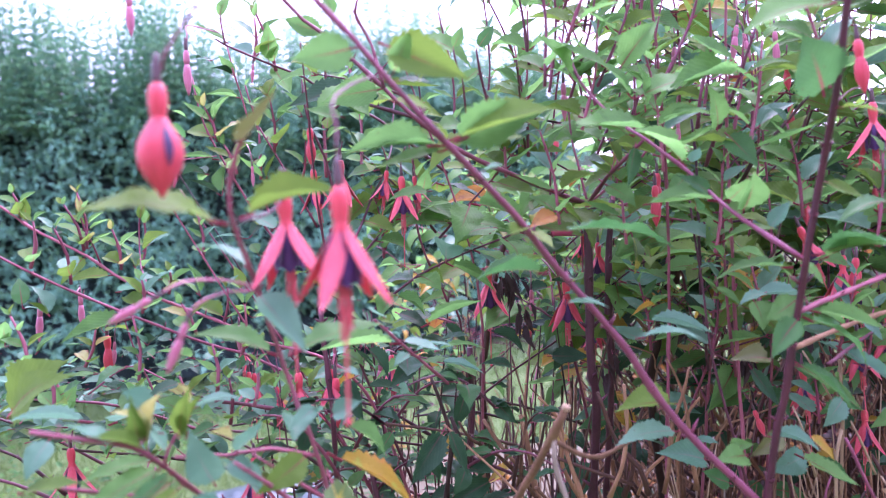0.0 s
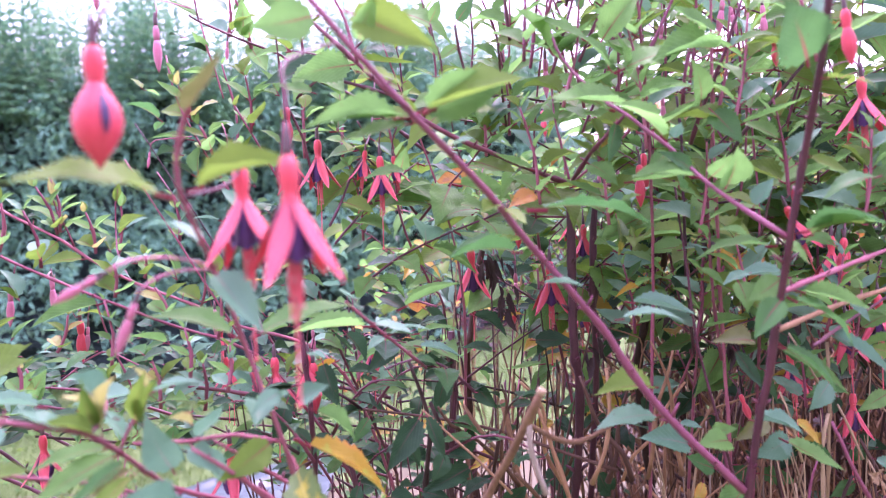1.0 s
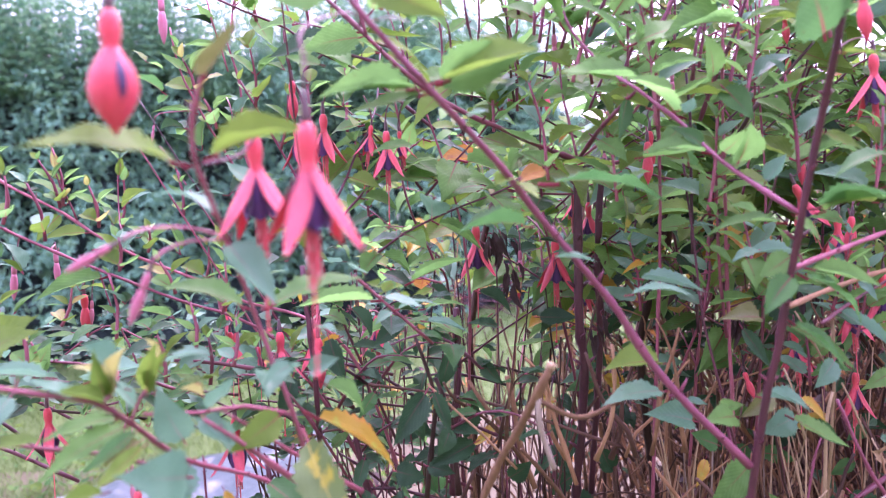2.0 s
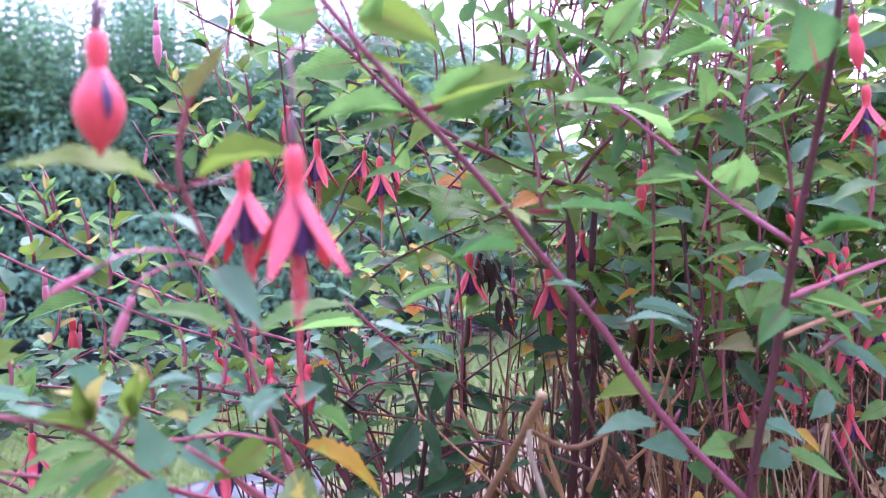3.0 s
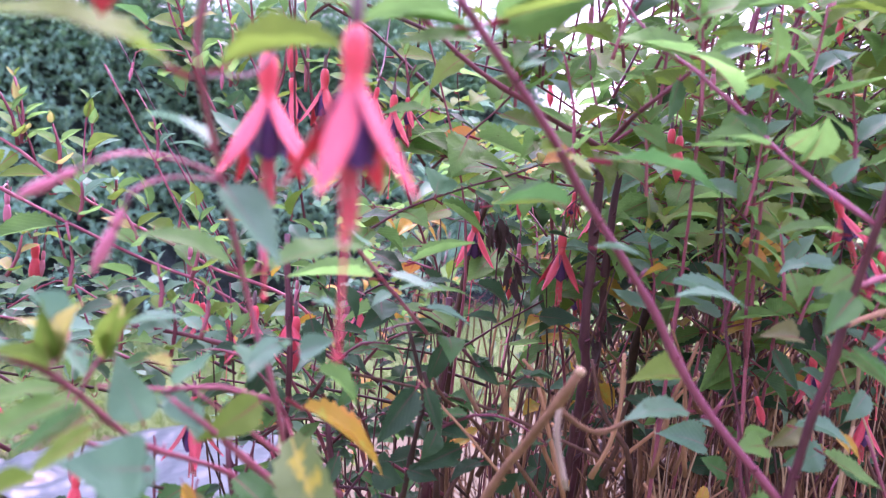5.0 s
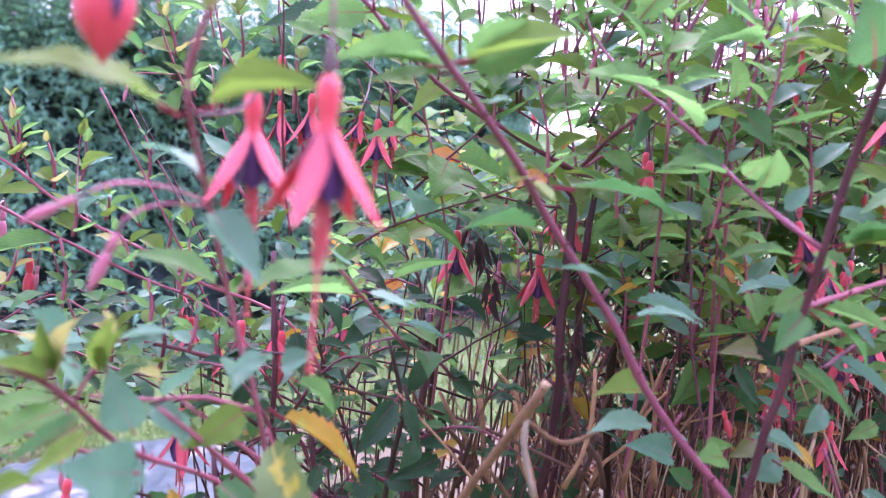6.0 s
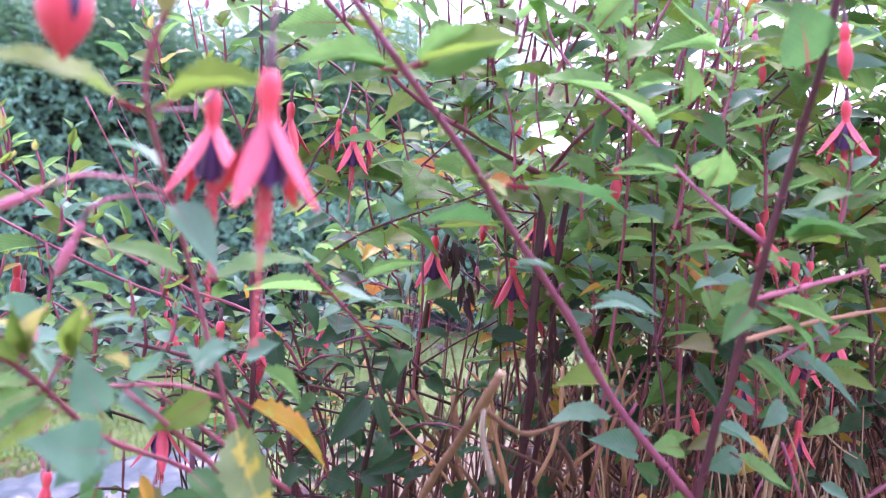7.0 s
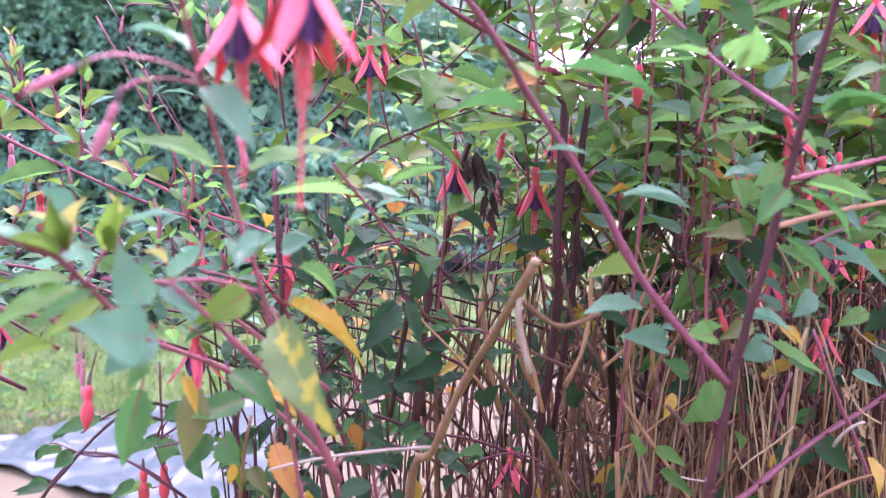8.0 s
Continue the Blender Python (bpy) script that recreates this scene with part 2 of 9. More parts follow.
def smooth_mesh(name, verts, faces, mats, indices=None, uvs=None):
    me = bpy.data.meshes.new(name)
    me.from_pydata([tuple(v) for v in verts], [], [tuple(f) for f in faces])
    for mat in mats:
        me.materials.append(mat)
    if indices is not None:
        me.polygons.foreach_set("material_index", indices)
    if uvs is not None:
        layer = me.uv_layers.new(name="UVMap")
        loops = np.zeros(len(me.loops), dtype=np.int32)
        me.loops.foreach_get("vertex_index", loops)
        layer.data.foreach_set("uv", np.asarray(uvs, dtype=np.float32)[loops].ravel())
    me.polygons.foreach_set("use_smooth", np.ones(len(me.polygons), dtype=bool))
    me.update()
    return me


def hung(name, mesh, parent, m=None, label=""):
    """A mesh as a part of its parent; m is its pose in the world."""
    ob = new(name, mesh)
    ob.parent = parent
    if m is not None:
        base = Matrix.Translation(parent.location) if parent.parent is None else parent.parent_matrix
        ob.matrix_local = base.inverted() @ m
    if label:
        ob["label"] = label
    return ob


def curve_points(points, step):
    """Points along a smooth line through the given ones."""
    p = [Vector(q) for q in points]
    p = [p[0] * 2 - p[1]] + p + [p[-1] * 2 - p[-2]]
    line = []
    for a, b, c, d in zip(p, p[1:], p[2:], p[3:]):
        n = max(2, int((c - b).length / step))
        for k in range(n):
            t = k / n
            line.append(0.5 * (2 * b + (c - a) * t + (2 * a - 5 * b + 4 * c - d) * t * t + (3 * b - a - 3 * c + d) * t ** 3))
    line.append(p[-2])
    return line


def tube_arrays(line, radii, sides):
    verts, faces = [], []
    side = None
    for i, q in enumerate(line):
        along = (line[min(i + 1, len(line) - 1)] - line[max(i - 1, 0)]).normalized()
        if side is None:
            side = along.orthogonal().normalized()
        side = (side - along * side.dot(along)).normalized()
        up = along.cross(side)
        for k in range(sides):
            a = 2 * math.pi * k / sides
            verts.append(q + (side * math.cos(a) + up * math.sin(a)) * radii[i])
    for i in range(len(line) - 1):
        for k in range(sides):
            l = (k + 1) % sides
            faces.append((i * sides + k, i * sides + l, (i + 1) * sides + l, (i + 1) * sides + k))
    faces.append(tuple(range(sides))[::-1])
    faces.append(tuple(range((len(line) - 1) * sides, len(line) * sides)))
    return verts, faces


def stem_mesh(name, points, r0, r1, kind, step=0.009, sides=8, knots=0.032):
    line = curve_points(points, step)
    start = line[0].copy()
    walked, radii = 0.0, []
    total = sum((b - a).length for a, b in zip(line, line[1:]))
    for i, q in enumerate(line):
        if i:
            walked += (q - line[i - 1]).length
        r = r0 + (r1 - r0) * walked / total
        swell = max(0.0, 1 - abs((walked % knots) - knots / 2) / 0.0045) if knots else 0.0
        radii.append(r * (1 + 0.42 * swell + 0.16 * noise.noise(q * 260)))
    verts, faces = tube_arrays([q - start + Vector((noise.noise(q * 60), noise.noise(q * 60 + Vector((9, 1, 4))), 0)) * 0.0006 for q in line], radii, sides)
    if knots and r1 > 0.0008 and kind in ("purple", "magenta", "pink", "plum"):
        walked, turn_at = 0.0, 0.7
        for a, b in zip(line, line[1:]):
            before = walked
            walked += (b - a).length
            if int((before + knots / 2) / knots) == int((walked + knots / 2) / knots) or a.z < 0.6:
                continue
            along = (b - a).normalized()
            ref = along.orthogonal().normalized()
            ref.rotate(Matrix.Rotation(turn_at, 3, along))
            turn_at += 1.57
            r = r0 + (r1 - r0) * walked / total
            for s in (1, -1):
                root = a - start + ref * s * r * 0.7
                tip = root + (ref * s * 1.6 + Vector((0, 0, 1.3))) * r * (1.2 + noise.noise(a * 300))
                v, f = tube_arrays([root, root.lerp(tip, 0.6), tip], [r * 0.55, r * 0.4, r * 0.12], 5)
                faces += [tuple(i + len(verts) for i in g) for g in f]
                verts += v
    return smooth_mesh(name, verts, faces, [BARK[kind]]), start


STEM_LABEL = {"plum": "dark plum-coloured stem", "magenta": "smooth magenta-red stem", "purple": "purple-red bark", "pink": "young pink-red stem", "bark": "dark woody stem", "blush": "pale pink stalk", "brown": "bare brown stem", "dead": "dry brown pruned wood", "bleached": "bleached dead twig", "straw": "straw-coloured dry stalk"}


def stem(name, points, r0, r1, kind, shrub, step=0.009, sides=8):
    stout = 1.25 if shrub is near else 1.35 if shrub is leftward else 1.0
    mesh, start = stem_mesh(name, points, r0 * stout, r1 * stout, kind, step, sides)
    return hung(name, mesh, shrub, Matrix.Translation(start), STEM_LABEL[kind])


def leaf_arrays(seed, rows, cols, fold, curl, wave, teeth):
    """One leaf of length 1 and width 1, base at the origin, along +y, with a short stalk."""
    rng = random.Random(seed)
    verts, faces, uvs = [], [], []
    peak = max((v / 100) ** 0.70 * (1 - v / 100) ** 1.32 for v in range(101))
    lean = rng.uniform(-0.05, 0.05)
    for r in range(rows + 1):
        v = r / rows
        half = 0.5 * (v ** 0.70 * (1 - v) ** 1.32) / peak if 0 < r < rows else 0.006
        if 0 < r < rows:
            half *= 1 + (teeth if r % 2 else -teeth)
        for c in range(-cols, cols + 1):
            u = c / cols
            x = u * half + lean * math.sin(v * math.pi)
            z = 0.9 * fold * abs(u) * half + curl * (0.25 - (v - 0.5) ** 2) - curl * 0.85 * v * v * v + 0.5 * wave * math.sin(v * 17 + seed * 1.7 + (2 if c > 0 else 0)) * abs(u) * half
            y = 0.13 + 0.87 * v - 0.03 * abs(u) * (1 if r % 2 else 0)
            verts.append((x, y, z))
            uvs.append((0.5 + 0.5 * u * max(half * 2, 0.02), v))
    wide = 2 * cols + 1
    for r in range(rows):
        for c in range(wide - 1):
            a = r * wide + c
            faces.append((a, a + 1, a + 1 + wide, a + wide))
    k = len(verts)
    for y in (0.0, 0.15):
        for dx, dz in ((-0.026, -0.004), (0.026, -0.004), (0.0, -0.03)):
            verts.append((dx, y, dz + (0.0 if y else -0.005)))
            uvs.append((0.5, -0.2))
    for a, b in ((0, 1), (1, 2), (2, 0)):
        faces.append((k + a, k + b, k + 3 + b, k + 3 + a))
    return np.array(verts), faces, np.array(uvs)


FINE = [leaf_arrays(s, 22, 2, f * 0.7, c * 0.6, w, 0.088) for s, (f, c, w) in enumerate(((0.30, 0.16, 0.04), (0.20, 0.28, 0.05), (0.45, 0.08, 0.03), (0.25, -0.08, 0.05), (0.55, 0.22, 0.06), (0.15, 0.20, 0.07)))]
PLAIN = [leaf_arrays(s, 6, 1, f, c, w, 0.0) for s, (f, c, w) in enumerate(((0.35, 0.22, 0.05), (0.25, 0.4, 0.1), (0.5, 0.12, 0.0), (0.3, -0.1, 0.1)))]
leaf_meshes = {}


def leaf_mesh(shape, kind):
    if (shape, kind) not in leaf_meshes:
        v, f, uv = FINE[shape]
        leaf_meshes[shape, kind] = smooth_mesh("leaf_" + kind, v, f, [LEAF[kind]], uvs=uv)
    return leaf_meshes[shape, kind]


LEAF_LABEL = {"yellow": "yellowed autumn leaf", "orange": "orange-brown dying leaf", "mottled": "large leaf mottled yellow and green", "young": "small yellow-green young leaf with red edge", "withered": "withered dark leaf", "papery": "tan papery dry leaf"}


def leaf_pose(base, along, normal, length, width):
    along = along.normalized()
    normal = (normal - along * normal.dot(along)).normalized()
    across = along.cross(normal)
    m = Matrix((across, along, normal)).transposed().to_4x4()
    return Matrix.Translation(base) @ m @ Matrix.Diagonal((width, length, length, 1))


counter = {"leaf": 0}


def leaf(base, tip, width, kind, face, side, curl, shrub):
    """A leaf from base to tip; face turns its upper side from the sky to the open side of the shrub."""
    base, tip = Vector(base), Vector(tip)
    length = (tip - base).length
    counter["leaf"] += 1
    normal = Vector((side, -face, 1.0 - face))
    m = leaf_pose(base, tip - base, normal, length, 0.88 * width * length)
    hung("leaf", leaf_mesh(counter["leaf"] * 5 % len(FINE), kind), shrub, m, LEAF_LABEL.get(kind, ""))


def tip_shoot(base, tip, pairs, size, kinds, shrub, bark="pink"):
    """A young upright shoot with crossed pairs of leaves that grow smaller towards its tip."""
    base, tip = Vector(base), Vector(tip)
    way = (tip - base).normalized()
    bend = way.orthogonal() * 0.05 * (tip - base).length
    stem("shoot", [tuple(base), tuple(base.lerp(tip, 0.5) + bend), tuple(tip)], 0.0010, 0.0005, bark, shrub, 0.008, 6)
    for i in range(pairs + 1):
        f = 0.12 + 0.88 * i / pairs
        q = base.lerp(tip, f) + bend * (1 - (2 * f - 1) ** 2)
        ref = Vector((1, 0.2, 0)) if i % 2 else Vector((-0.65, 0.75, 0))
        big = size * (1.05 - 0.65 * f)
        for s in (1, -1):
            counter["leaf"] += 1
            wob = 0.35 * math.sin(counter["leaf"] * 2.7)
            out = (ref * s + way * (0.35 + 1.0 * f) + Vector((wob, 0, -0.10))).normalized()
            kind = kinds[counter["leaf"] % len(kinds)]
            m = leaf_pose(q, out, way * 0.8 + Vector((wob * 0.5, -0.5, 0.2)) - ref * (0.6 * s * f), big, big * 0.42)
            hung("leaf", leaf_mesh(counter["leaf"] * 5 % len(FINE), kind), shrub, m, LEAF_LABEL.get(kind, ""))


class Foliage:
    """Collects leaves that are too many to be parts of their own."""

    def __init__(self):
        self.v, self.f, self.uv, self.mi, self.kinds, self.n = [], [], [], [], [], 0

    def add(self, m, kind, shapes=PLAIN):
        v, f, uv = shapes[random.randrange(len(shapes))]
        a = np.array(m)
        self.v.append(v @ a[:3, :3].T + a[:3, 3])
        self.f.extend(tuple(i + self.n for i in face) for face in f)
        self.uv.append(uv)
        if kind not in self.kinds:
            self.kinds.append(kind)
        self.mi.extend([self.kinds.index(kind)] * len(f))
        self.n += len(v)

    def mesh(self, name, table=LEAF):
        return smooth_mesh(name, np.concatenate(self.v), self.f, [table[k] for k in self.kinds], self.mi, np.concatenate(self.uv))


# ---- flowers ----
def turned(name, profile, sides, mat, seams=0.0):
    """A body of revolution hanging down from the origin; seams cut four shallow furrows."""
    verts, faces = [], []
    for z, r in profile:
        for k in range(sides):
            a = 2 * math.pi * k / sides
            rr = r * (1 - seams * abs(math.cos(2 * a)) ** 14)
            verts.append((rr * math.cos(a), rr * math.sin(a), z))
    for i in range(len(profile) - 1):
        for k in range(sides):
            l = (k + 1) % sides
            faces.append((i * sides + k, (i + 1) * sides + k, (i + 1) * sides + l, i * sides + l))
    faces.append(tuple(range(sides)))
    faces.append(tuple(range((len(profile) - 1) * sides, len(profile) * sides))[::-1])
    return smooth_mesh(name, verts, faces, [mat])


def blade(name, length, width, out, bow, cup, thick, mat, z0, r0, pointed=1.0, rows=10, cols=2):
    """A sepal or petal that leaves the tube at radius r0 and height z0 and swings outward."""
    verts, faces = [], []
    wide = 2 * cols + 1
    for layer in (0, 1):
        for r in range(rows + 1):
            v = r / rows
            half = width / 2 * (0.42 + 0.58 * math.sin(min(1.0, v * 1.9) * math.pi / 2)) * (1 - v ** (2.6 * pointed)) ** 0.8
            angle = out + bow * v
            x = r0 + length * v * math.sin(out + bow * v * 0.5)
            z = z0 - length * v * math.cos(out + bow * v * 0.5)
            for c in range(-cols, cols + 1):
                u = c / cols
                dip = -cup * half * (u * u) + (thick if layer else 0.0) * (1 - 0.7 * abs(u))
                verts.append((x + dip * math.cos(angle), u * max(half, 0.0002), z + dip * math.sin(angle)))
    size = wide * (rows + 1)
    for r in range(rows):
        for c in range(wide - 1):
            a = r * wide + c
            faces.append((a, a + wide, a + wide + 1, a + 1))
            faces.append((size + a, size + a + 1, size + a + wide + 1, size + a + wide))
    rim = [r * wide for r in range(rows + 1)] + [rows * wide + c for c in range(1, wide)] + [r * wide + wide - 1 for r in range(rows - 1, -1, -1)]
    for a, b in zip(rim, rim[1:]):
        faces.append((a, b, size + b, size + a))
    return smooth_mesh(name, verts, faces, [mat])


def wire(name, points, r, mat, knob=0.0, mat_knob=None):
    line = curve_points(points, 0.003)
    verts, faces = tube_arrays(line, [r] * len(line), 6)
    index = [0] * len(faces)
    mats = [mat]
    if knob:
        tip = line[-1]
        k = [tip + Vector((0, 0, knob * 1.7 * (0.6 - i / 4))) for i in range(5)]
        v2, f2 = tube_arrays(k, [knob * 0.3, knob * 0.9, knob, knob * 0.85, knob * 0.3], 6)
        faces += [tuple(i + len(verts) for i in f) for f in f2]
        verts += v2
        mats.append(mat_knob)
        index += [1] * len(f2)
    return smooth_mesh(name, verts, faces, mats, index)


MM = 0.001
TUBE = turned("flower_tube", [(0.3 * MM, 1.2 * MM), (-0.8 * MM, 2.1 * MM), (-3 * MM, 2.7 * MM), (-6 * MM, 2.75 * MM), (-8.5 * MM, 2.3 * MM), (-10.2 * MM, 2.0 * MM), (-11.6 * MM, 2.5 * MM), (-13 * MM, 2.9 * MM)], 16, PETAL["tube"])
SEPALS = [blade("sepal", 26 * MM, 7.5 * MM, o, b, 0.32, 0.5 * MM, PETAL["sepal"], -11.2 * MM, 1.6 * MM) for o, b in ((0.50, 0.12), (0.58, 0.02), (0.48, 0.16), (0.60, -0.08))]
WIDE_SEPALS = [blade("sepal", 27 * MM, 7.5 * MM, o, b, 0.32, 0.5 * MM, PETAL["sepal"], -11.2 * MM, 1.6 * MM) for o, b in ((0.52, -0.10), (0.48, -0.16), (0.70, 0.02), (0.66, 0.06))]
PETALS = [blade("petal", 17.0 * MM, 11.5 * MM, 0.50, -0.66, 0.55, 0.3 * MM, PETAL["corolla"], -11.6 * MM, 1.9 * MM, 2.6, 8)]
STYLE = wire("style", [(0, 0, -11 * MM), (0.4 * MM, 0.2 * MM, -30 * MM), (0.2 * MM, 0.6 * MM, -50 * MM), (-0.6 * MM, 0.6 * MM, -67 * MM)], 0.42 * MM, PETAL["stamen"], 1.0 * MM, PETAL["tube"])
STAMENS = [wire("stamen", [(math.cos(a) * 1.0 * MM, math.sin(a) * 1.0 * MM, -11 * MM), (math.cos(a) * 1.5 * MM, math.sin(a) * 1.5 * MM, -26 * MM), (math.cos(a) * 1.7 * MM, math.sin(a) * 1.6 * MM, -(38 + 6 * math.sin(3 * a)) * MM)], 0.42 * MM, PETAL["stamen"], 0.75 * MM, PETAL["anther"]) for a in (0.3, 1.1, 1.9, 2.8, 3.5, 4.3, 5.1, 5.9)]
OVARY = turned("ovary", [(8.5 * MM, 0.6 * MM), (7 * MM, 0.9 * MM), (4 * MM, 1.3 * MM), (1.5 * MM, 1.35 * MM), (0, 1.2 * MM)], 12, PETAL["ovary"])
FAT_PROFILE = [(-9.5 * MM, 2.1 * MM), (-11 * MM, 3.0 * MM), (-13.5 * MM, 4.6 * MM), (-16.5 * MM, 6.2 * MM), (-20 * MM, 6.8 * MM), (-23.5 * MM, 6.1 * MM), (-26.5 * MM, 4.5 * MM), (-29 * MM, 2.5 * MM), (-31 * MM, 1.1 * MM), (-32.6 * MM, 0.2 * MM)]
FAT = turned("bud_body", FAT_PROFILE, 48, PETAL["sepal"], 0.10)


def slit(name, lo, hi, width, mat):
    """The dark petals that show through a parted seam of a swollen bud."""
    verts, faces, rows = [], [], 14
    heights, radii = [-z for z, _ in FAT_PROFILE], [r for _, r in FAT_PROFILE]
    for i in range(rows + 1):
        z = lo + (hi - lo) * i / rows
        r = float(np.interp(-z, heights, radii)) + 0.12 * MM
        half = width * math.sin(math.pi * i / rows) ** 0.7 / 2 / r + 0.004
        for a in (-half, 0.0, half):
            verts.append((r * math.cos(a), r * math.sin(a), z))
    for i in range(rows):
        for k in (0, 1):
            faces.append((i * 3 + k, i * 3 + 3 + k, i * 3 + 4 + k, i * 3 + 1 + k))
    return smooth_mesh(name, verts, faces, [mat])


GAP = slit("petal", -11.8 * MM, -23.5 * MM, 2.6 * MM, PETAL["slit"])
BUD = turned("bud_body", [(-9.5 * MM, 1.9 * MM), (-11 * MM, 2.4 * MM), (-14 * MM, 3.4 * MM), (-18 * MM, 4.0 * MM), (-22 * MM, 3.7 * MM), (-26 * MM, 2.4 * MM), (-29 * MM, 1.1 * MM), (-31 * MM, 0.25 * MM)], 40, PETAL["sepal"], 0.10)
SLIM_TUBE = turned("flower_tube", [(0.3 * MM, 1.0 * MM), (-2 * MM, 1.9 * MM), (-6 * MM, 2.1 * MM), (-9.8 * MM, 1.7 * MM)], 14, PETAL["slim"])
SLIM = turned("bud_body", [(-9.5 * MM, 1.7 * MM), (-12 * MM, 2.3 * MM), (-17 * MM, 2.9 * MM), (-22 * MM, 2.5 * MM), (-27 * MM, 1.3 * MM), (-30 * MM, 0.25 * MM)], 32, PETAL["slim"], 0.10)
FLOWER_LABEL = {"open": "open coral-red flower with violet corolla", "fat_bud": "swollen red bud about to open", "bud": "closed red bud", "slim_bud": "slender young pink-red bud"}


def flower(kind, top, size, stalk, turn, lean, shrub, wide=False):
    """A hanging flower with its tube's top at the place given; stalk runs from the ovary's top to its twig."""
    m = Matrix.Translation(top) @ Matrix.Rotation(-lean[0], 4, "Y") @ Matrix.Rotation(lean[1], 4, "X") @ Matrix.Rotation(radians(turn), 4, "Z") @ Matrix.Scale(size, 4)
    body = new("flower", SLIM_TUBE if kind == "slim_bud" else TUBE)
    body.parent = shrub
    body.matrix_local = Matrix.Translation(shrub.location).inverted() @ m
    body["label"] = FLOWER_LABEL[kind]

    def sub(name, mesh, local=Matrix()):
        ob = new(name, mesh)
        ob.parent = body
        ob.matrix_local = local

    sub("ovary", OVARY)
    if kind == "open":
        for k in range(4):
            wobble = 0.09 * math.sin(turn * 3.1 + k * 2.4)
            sub("sepal", (WIDE_SEPALS if wide else SEPALS)[(k + int(turn)) % 4], Matrix.Rotation(math.pi / 2 * k + wobble, 4, "Z"))
            sub("petal", PETALS[0], Matrix.Rotation(math.pi / 2 * (k + 0.5), 4, "Z"))
        sub("style", STYLE)
        for s in STAMENS:
            sub("stamen", s)
    elif kind == "fat_bud":
        sub("bud_body", FAT)
        sub("petal", GAP, Matrix.Rotation(radians(-74), 4, "Z"))
    elif kind == "bud":
        sub("bud_body", BUD)
    else:
        sub("bud_body", SLIM)
    top_end = m @ Vector((0, 0, 8.2 * MM))
    points = [top_end] + [Vector(q) for q in stalk]
    points = [points[0]] + [q for q in points[1:] if (q - points[0]).length > 0.002 and q.z > points[0].z - 0.03]
    if len(points) < 2:
        points.append(points[0] + Vector((0.001, 0.004, 0.012)))
    mesh, start = stem_mesh("flower_stalk", points, 0.0005 if points[0].y < 0.3 else 0.00042, 0.00052 if points[0].y < 0.3 else 0.0005, "blush" if kind == "slim_bud" else "purple", 0.004, 6, 0)
    hung("flower_stalk", mesh, shrub, Matrix.Translation(start))
    return body


# ---- ground ----
def sheet(name, x0, x1, y0, y1, nx, ny, height, mat, z=0.0):
    verts = [(x, y, z + height(x, y)) for y in np.linspace(y0, y1, ny) for x in np.linspace(x0, x1, nx)]
    faces = [(j * nx + i, j * nx + i + 1, (j + 1) * nx + i + 1, (j + 1) * nx + i) for j in range(ny - 1) for i in range(nx - 1)]
    return smooth_mesh(name, verts, faces, [mat])


ground = new("ground", sheet("ground", -400, 400, -400, 400, 161, 161, lambda x, y: 0.0, LAWN))
tagged(ground, "short green lawn reaching to the far trees", "lawn", kind="structure")
bed = new("soil_bed", sheet("soil_bed", -0.75, 3.2, 0.2, 1.5, 80, 40, lambda x, y: 0.012 + 0.012 * noise.noise((x * 9, y * 9, 0)), SOIL))
tagged(bed, "dark brown soil bed under the shrubs", "soil", kind="structure")
back_bed = new("soil_bed_back", sheet("soil_bed_back", 0.62, 6.0, 1.5, 2.75, 80, 30, lambda x, y: 0.012 + 0.012 * noise.noise((x * 9, y * 9, 0)), SOIL))
tagged(back_bed, "dark brown soil behind the shrubs", "soil", kind="structure")
# unseen wall, added to hold low sky light off the shrubs' front
wall = new("shade_wall", sheet("shade_wall", -5.0, 5.0, -1.9, -1.6, 2, 2, lambda x, y: 0.0, STUCCO))
wall_body = bmesh.new()
bmesh.ops.create_cube(wall_body, size=1.0, matrix=Matrix.Translation((0, -1.75, 1.2)) @ Matrix.Diagonal((10.0, 0.24, 2.4, 1)))
bmesh.ops.bevel(wall_body, geom=wall_body.edges[:], offset=0.02, segments=2, affect="EDGES")
wall_body.to_mesh(wall.data)
wall_body.free()
tagged(wall, "unseen pale wall added behind the camera to block and bounce sky light", "wall", kind="structure")
pavement = new("pavement", sheet("pavement", -1.6, -0.28, 1.5, 2.3, 30, 16, lambda x, y: 0.012 + 0.001 * noise.noise((x * 4, y * 4, 3)), PAVING))
tagged(pavement, "pale tan paved strip beside the bed", "pavement", kind="structure")
path_end = new("pavement_back", sheet("pavement_back", -0.28, 0.62, 1.5, 2.7, 24, 24, lambda x, y: 0.011 + 0.001 * noise.noise((x * 4, y * 4, 3)), PAVING))
tagged(path_end, "pale tan paving behind the shrubs", "pavement", kind="structure")


# ---- the shrubs ----
near = thing("fuchsia_shrub", (0.12, 0.47, 0.0), "fuchsia shrub with arching purple stems and hanging red flowers", "shrub", "fuchsia shrubs")
middle = thing("fuchsia_shrub", (0.25, 0.7, 0.0), "dense green fuchsia shrub with brown canes and red buds", "shrub", "fuchsia shrubs")
leftward = thing("fuchsia_shrub", (0.0, 0.62, 0.0), "open fuchsia shrub with thin pink sprays and buds", "shrub", "fuchsia shrubs")
behind = thing("fuchsia_shrub", (0.6, 1.15, 0.0), "leafy fuchsia shrub at the back of the bed", "shrub", "fuchsia shrubs")

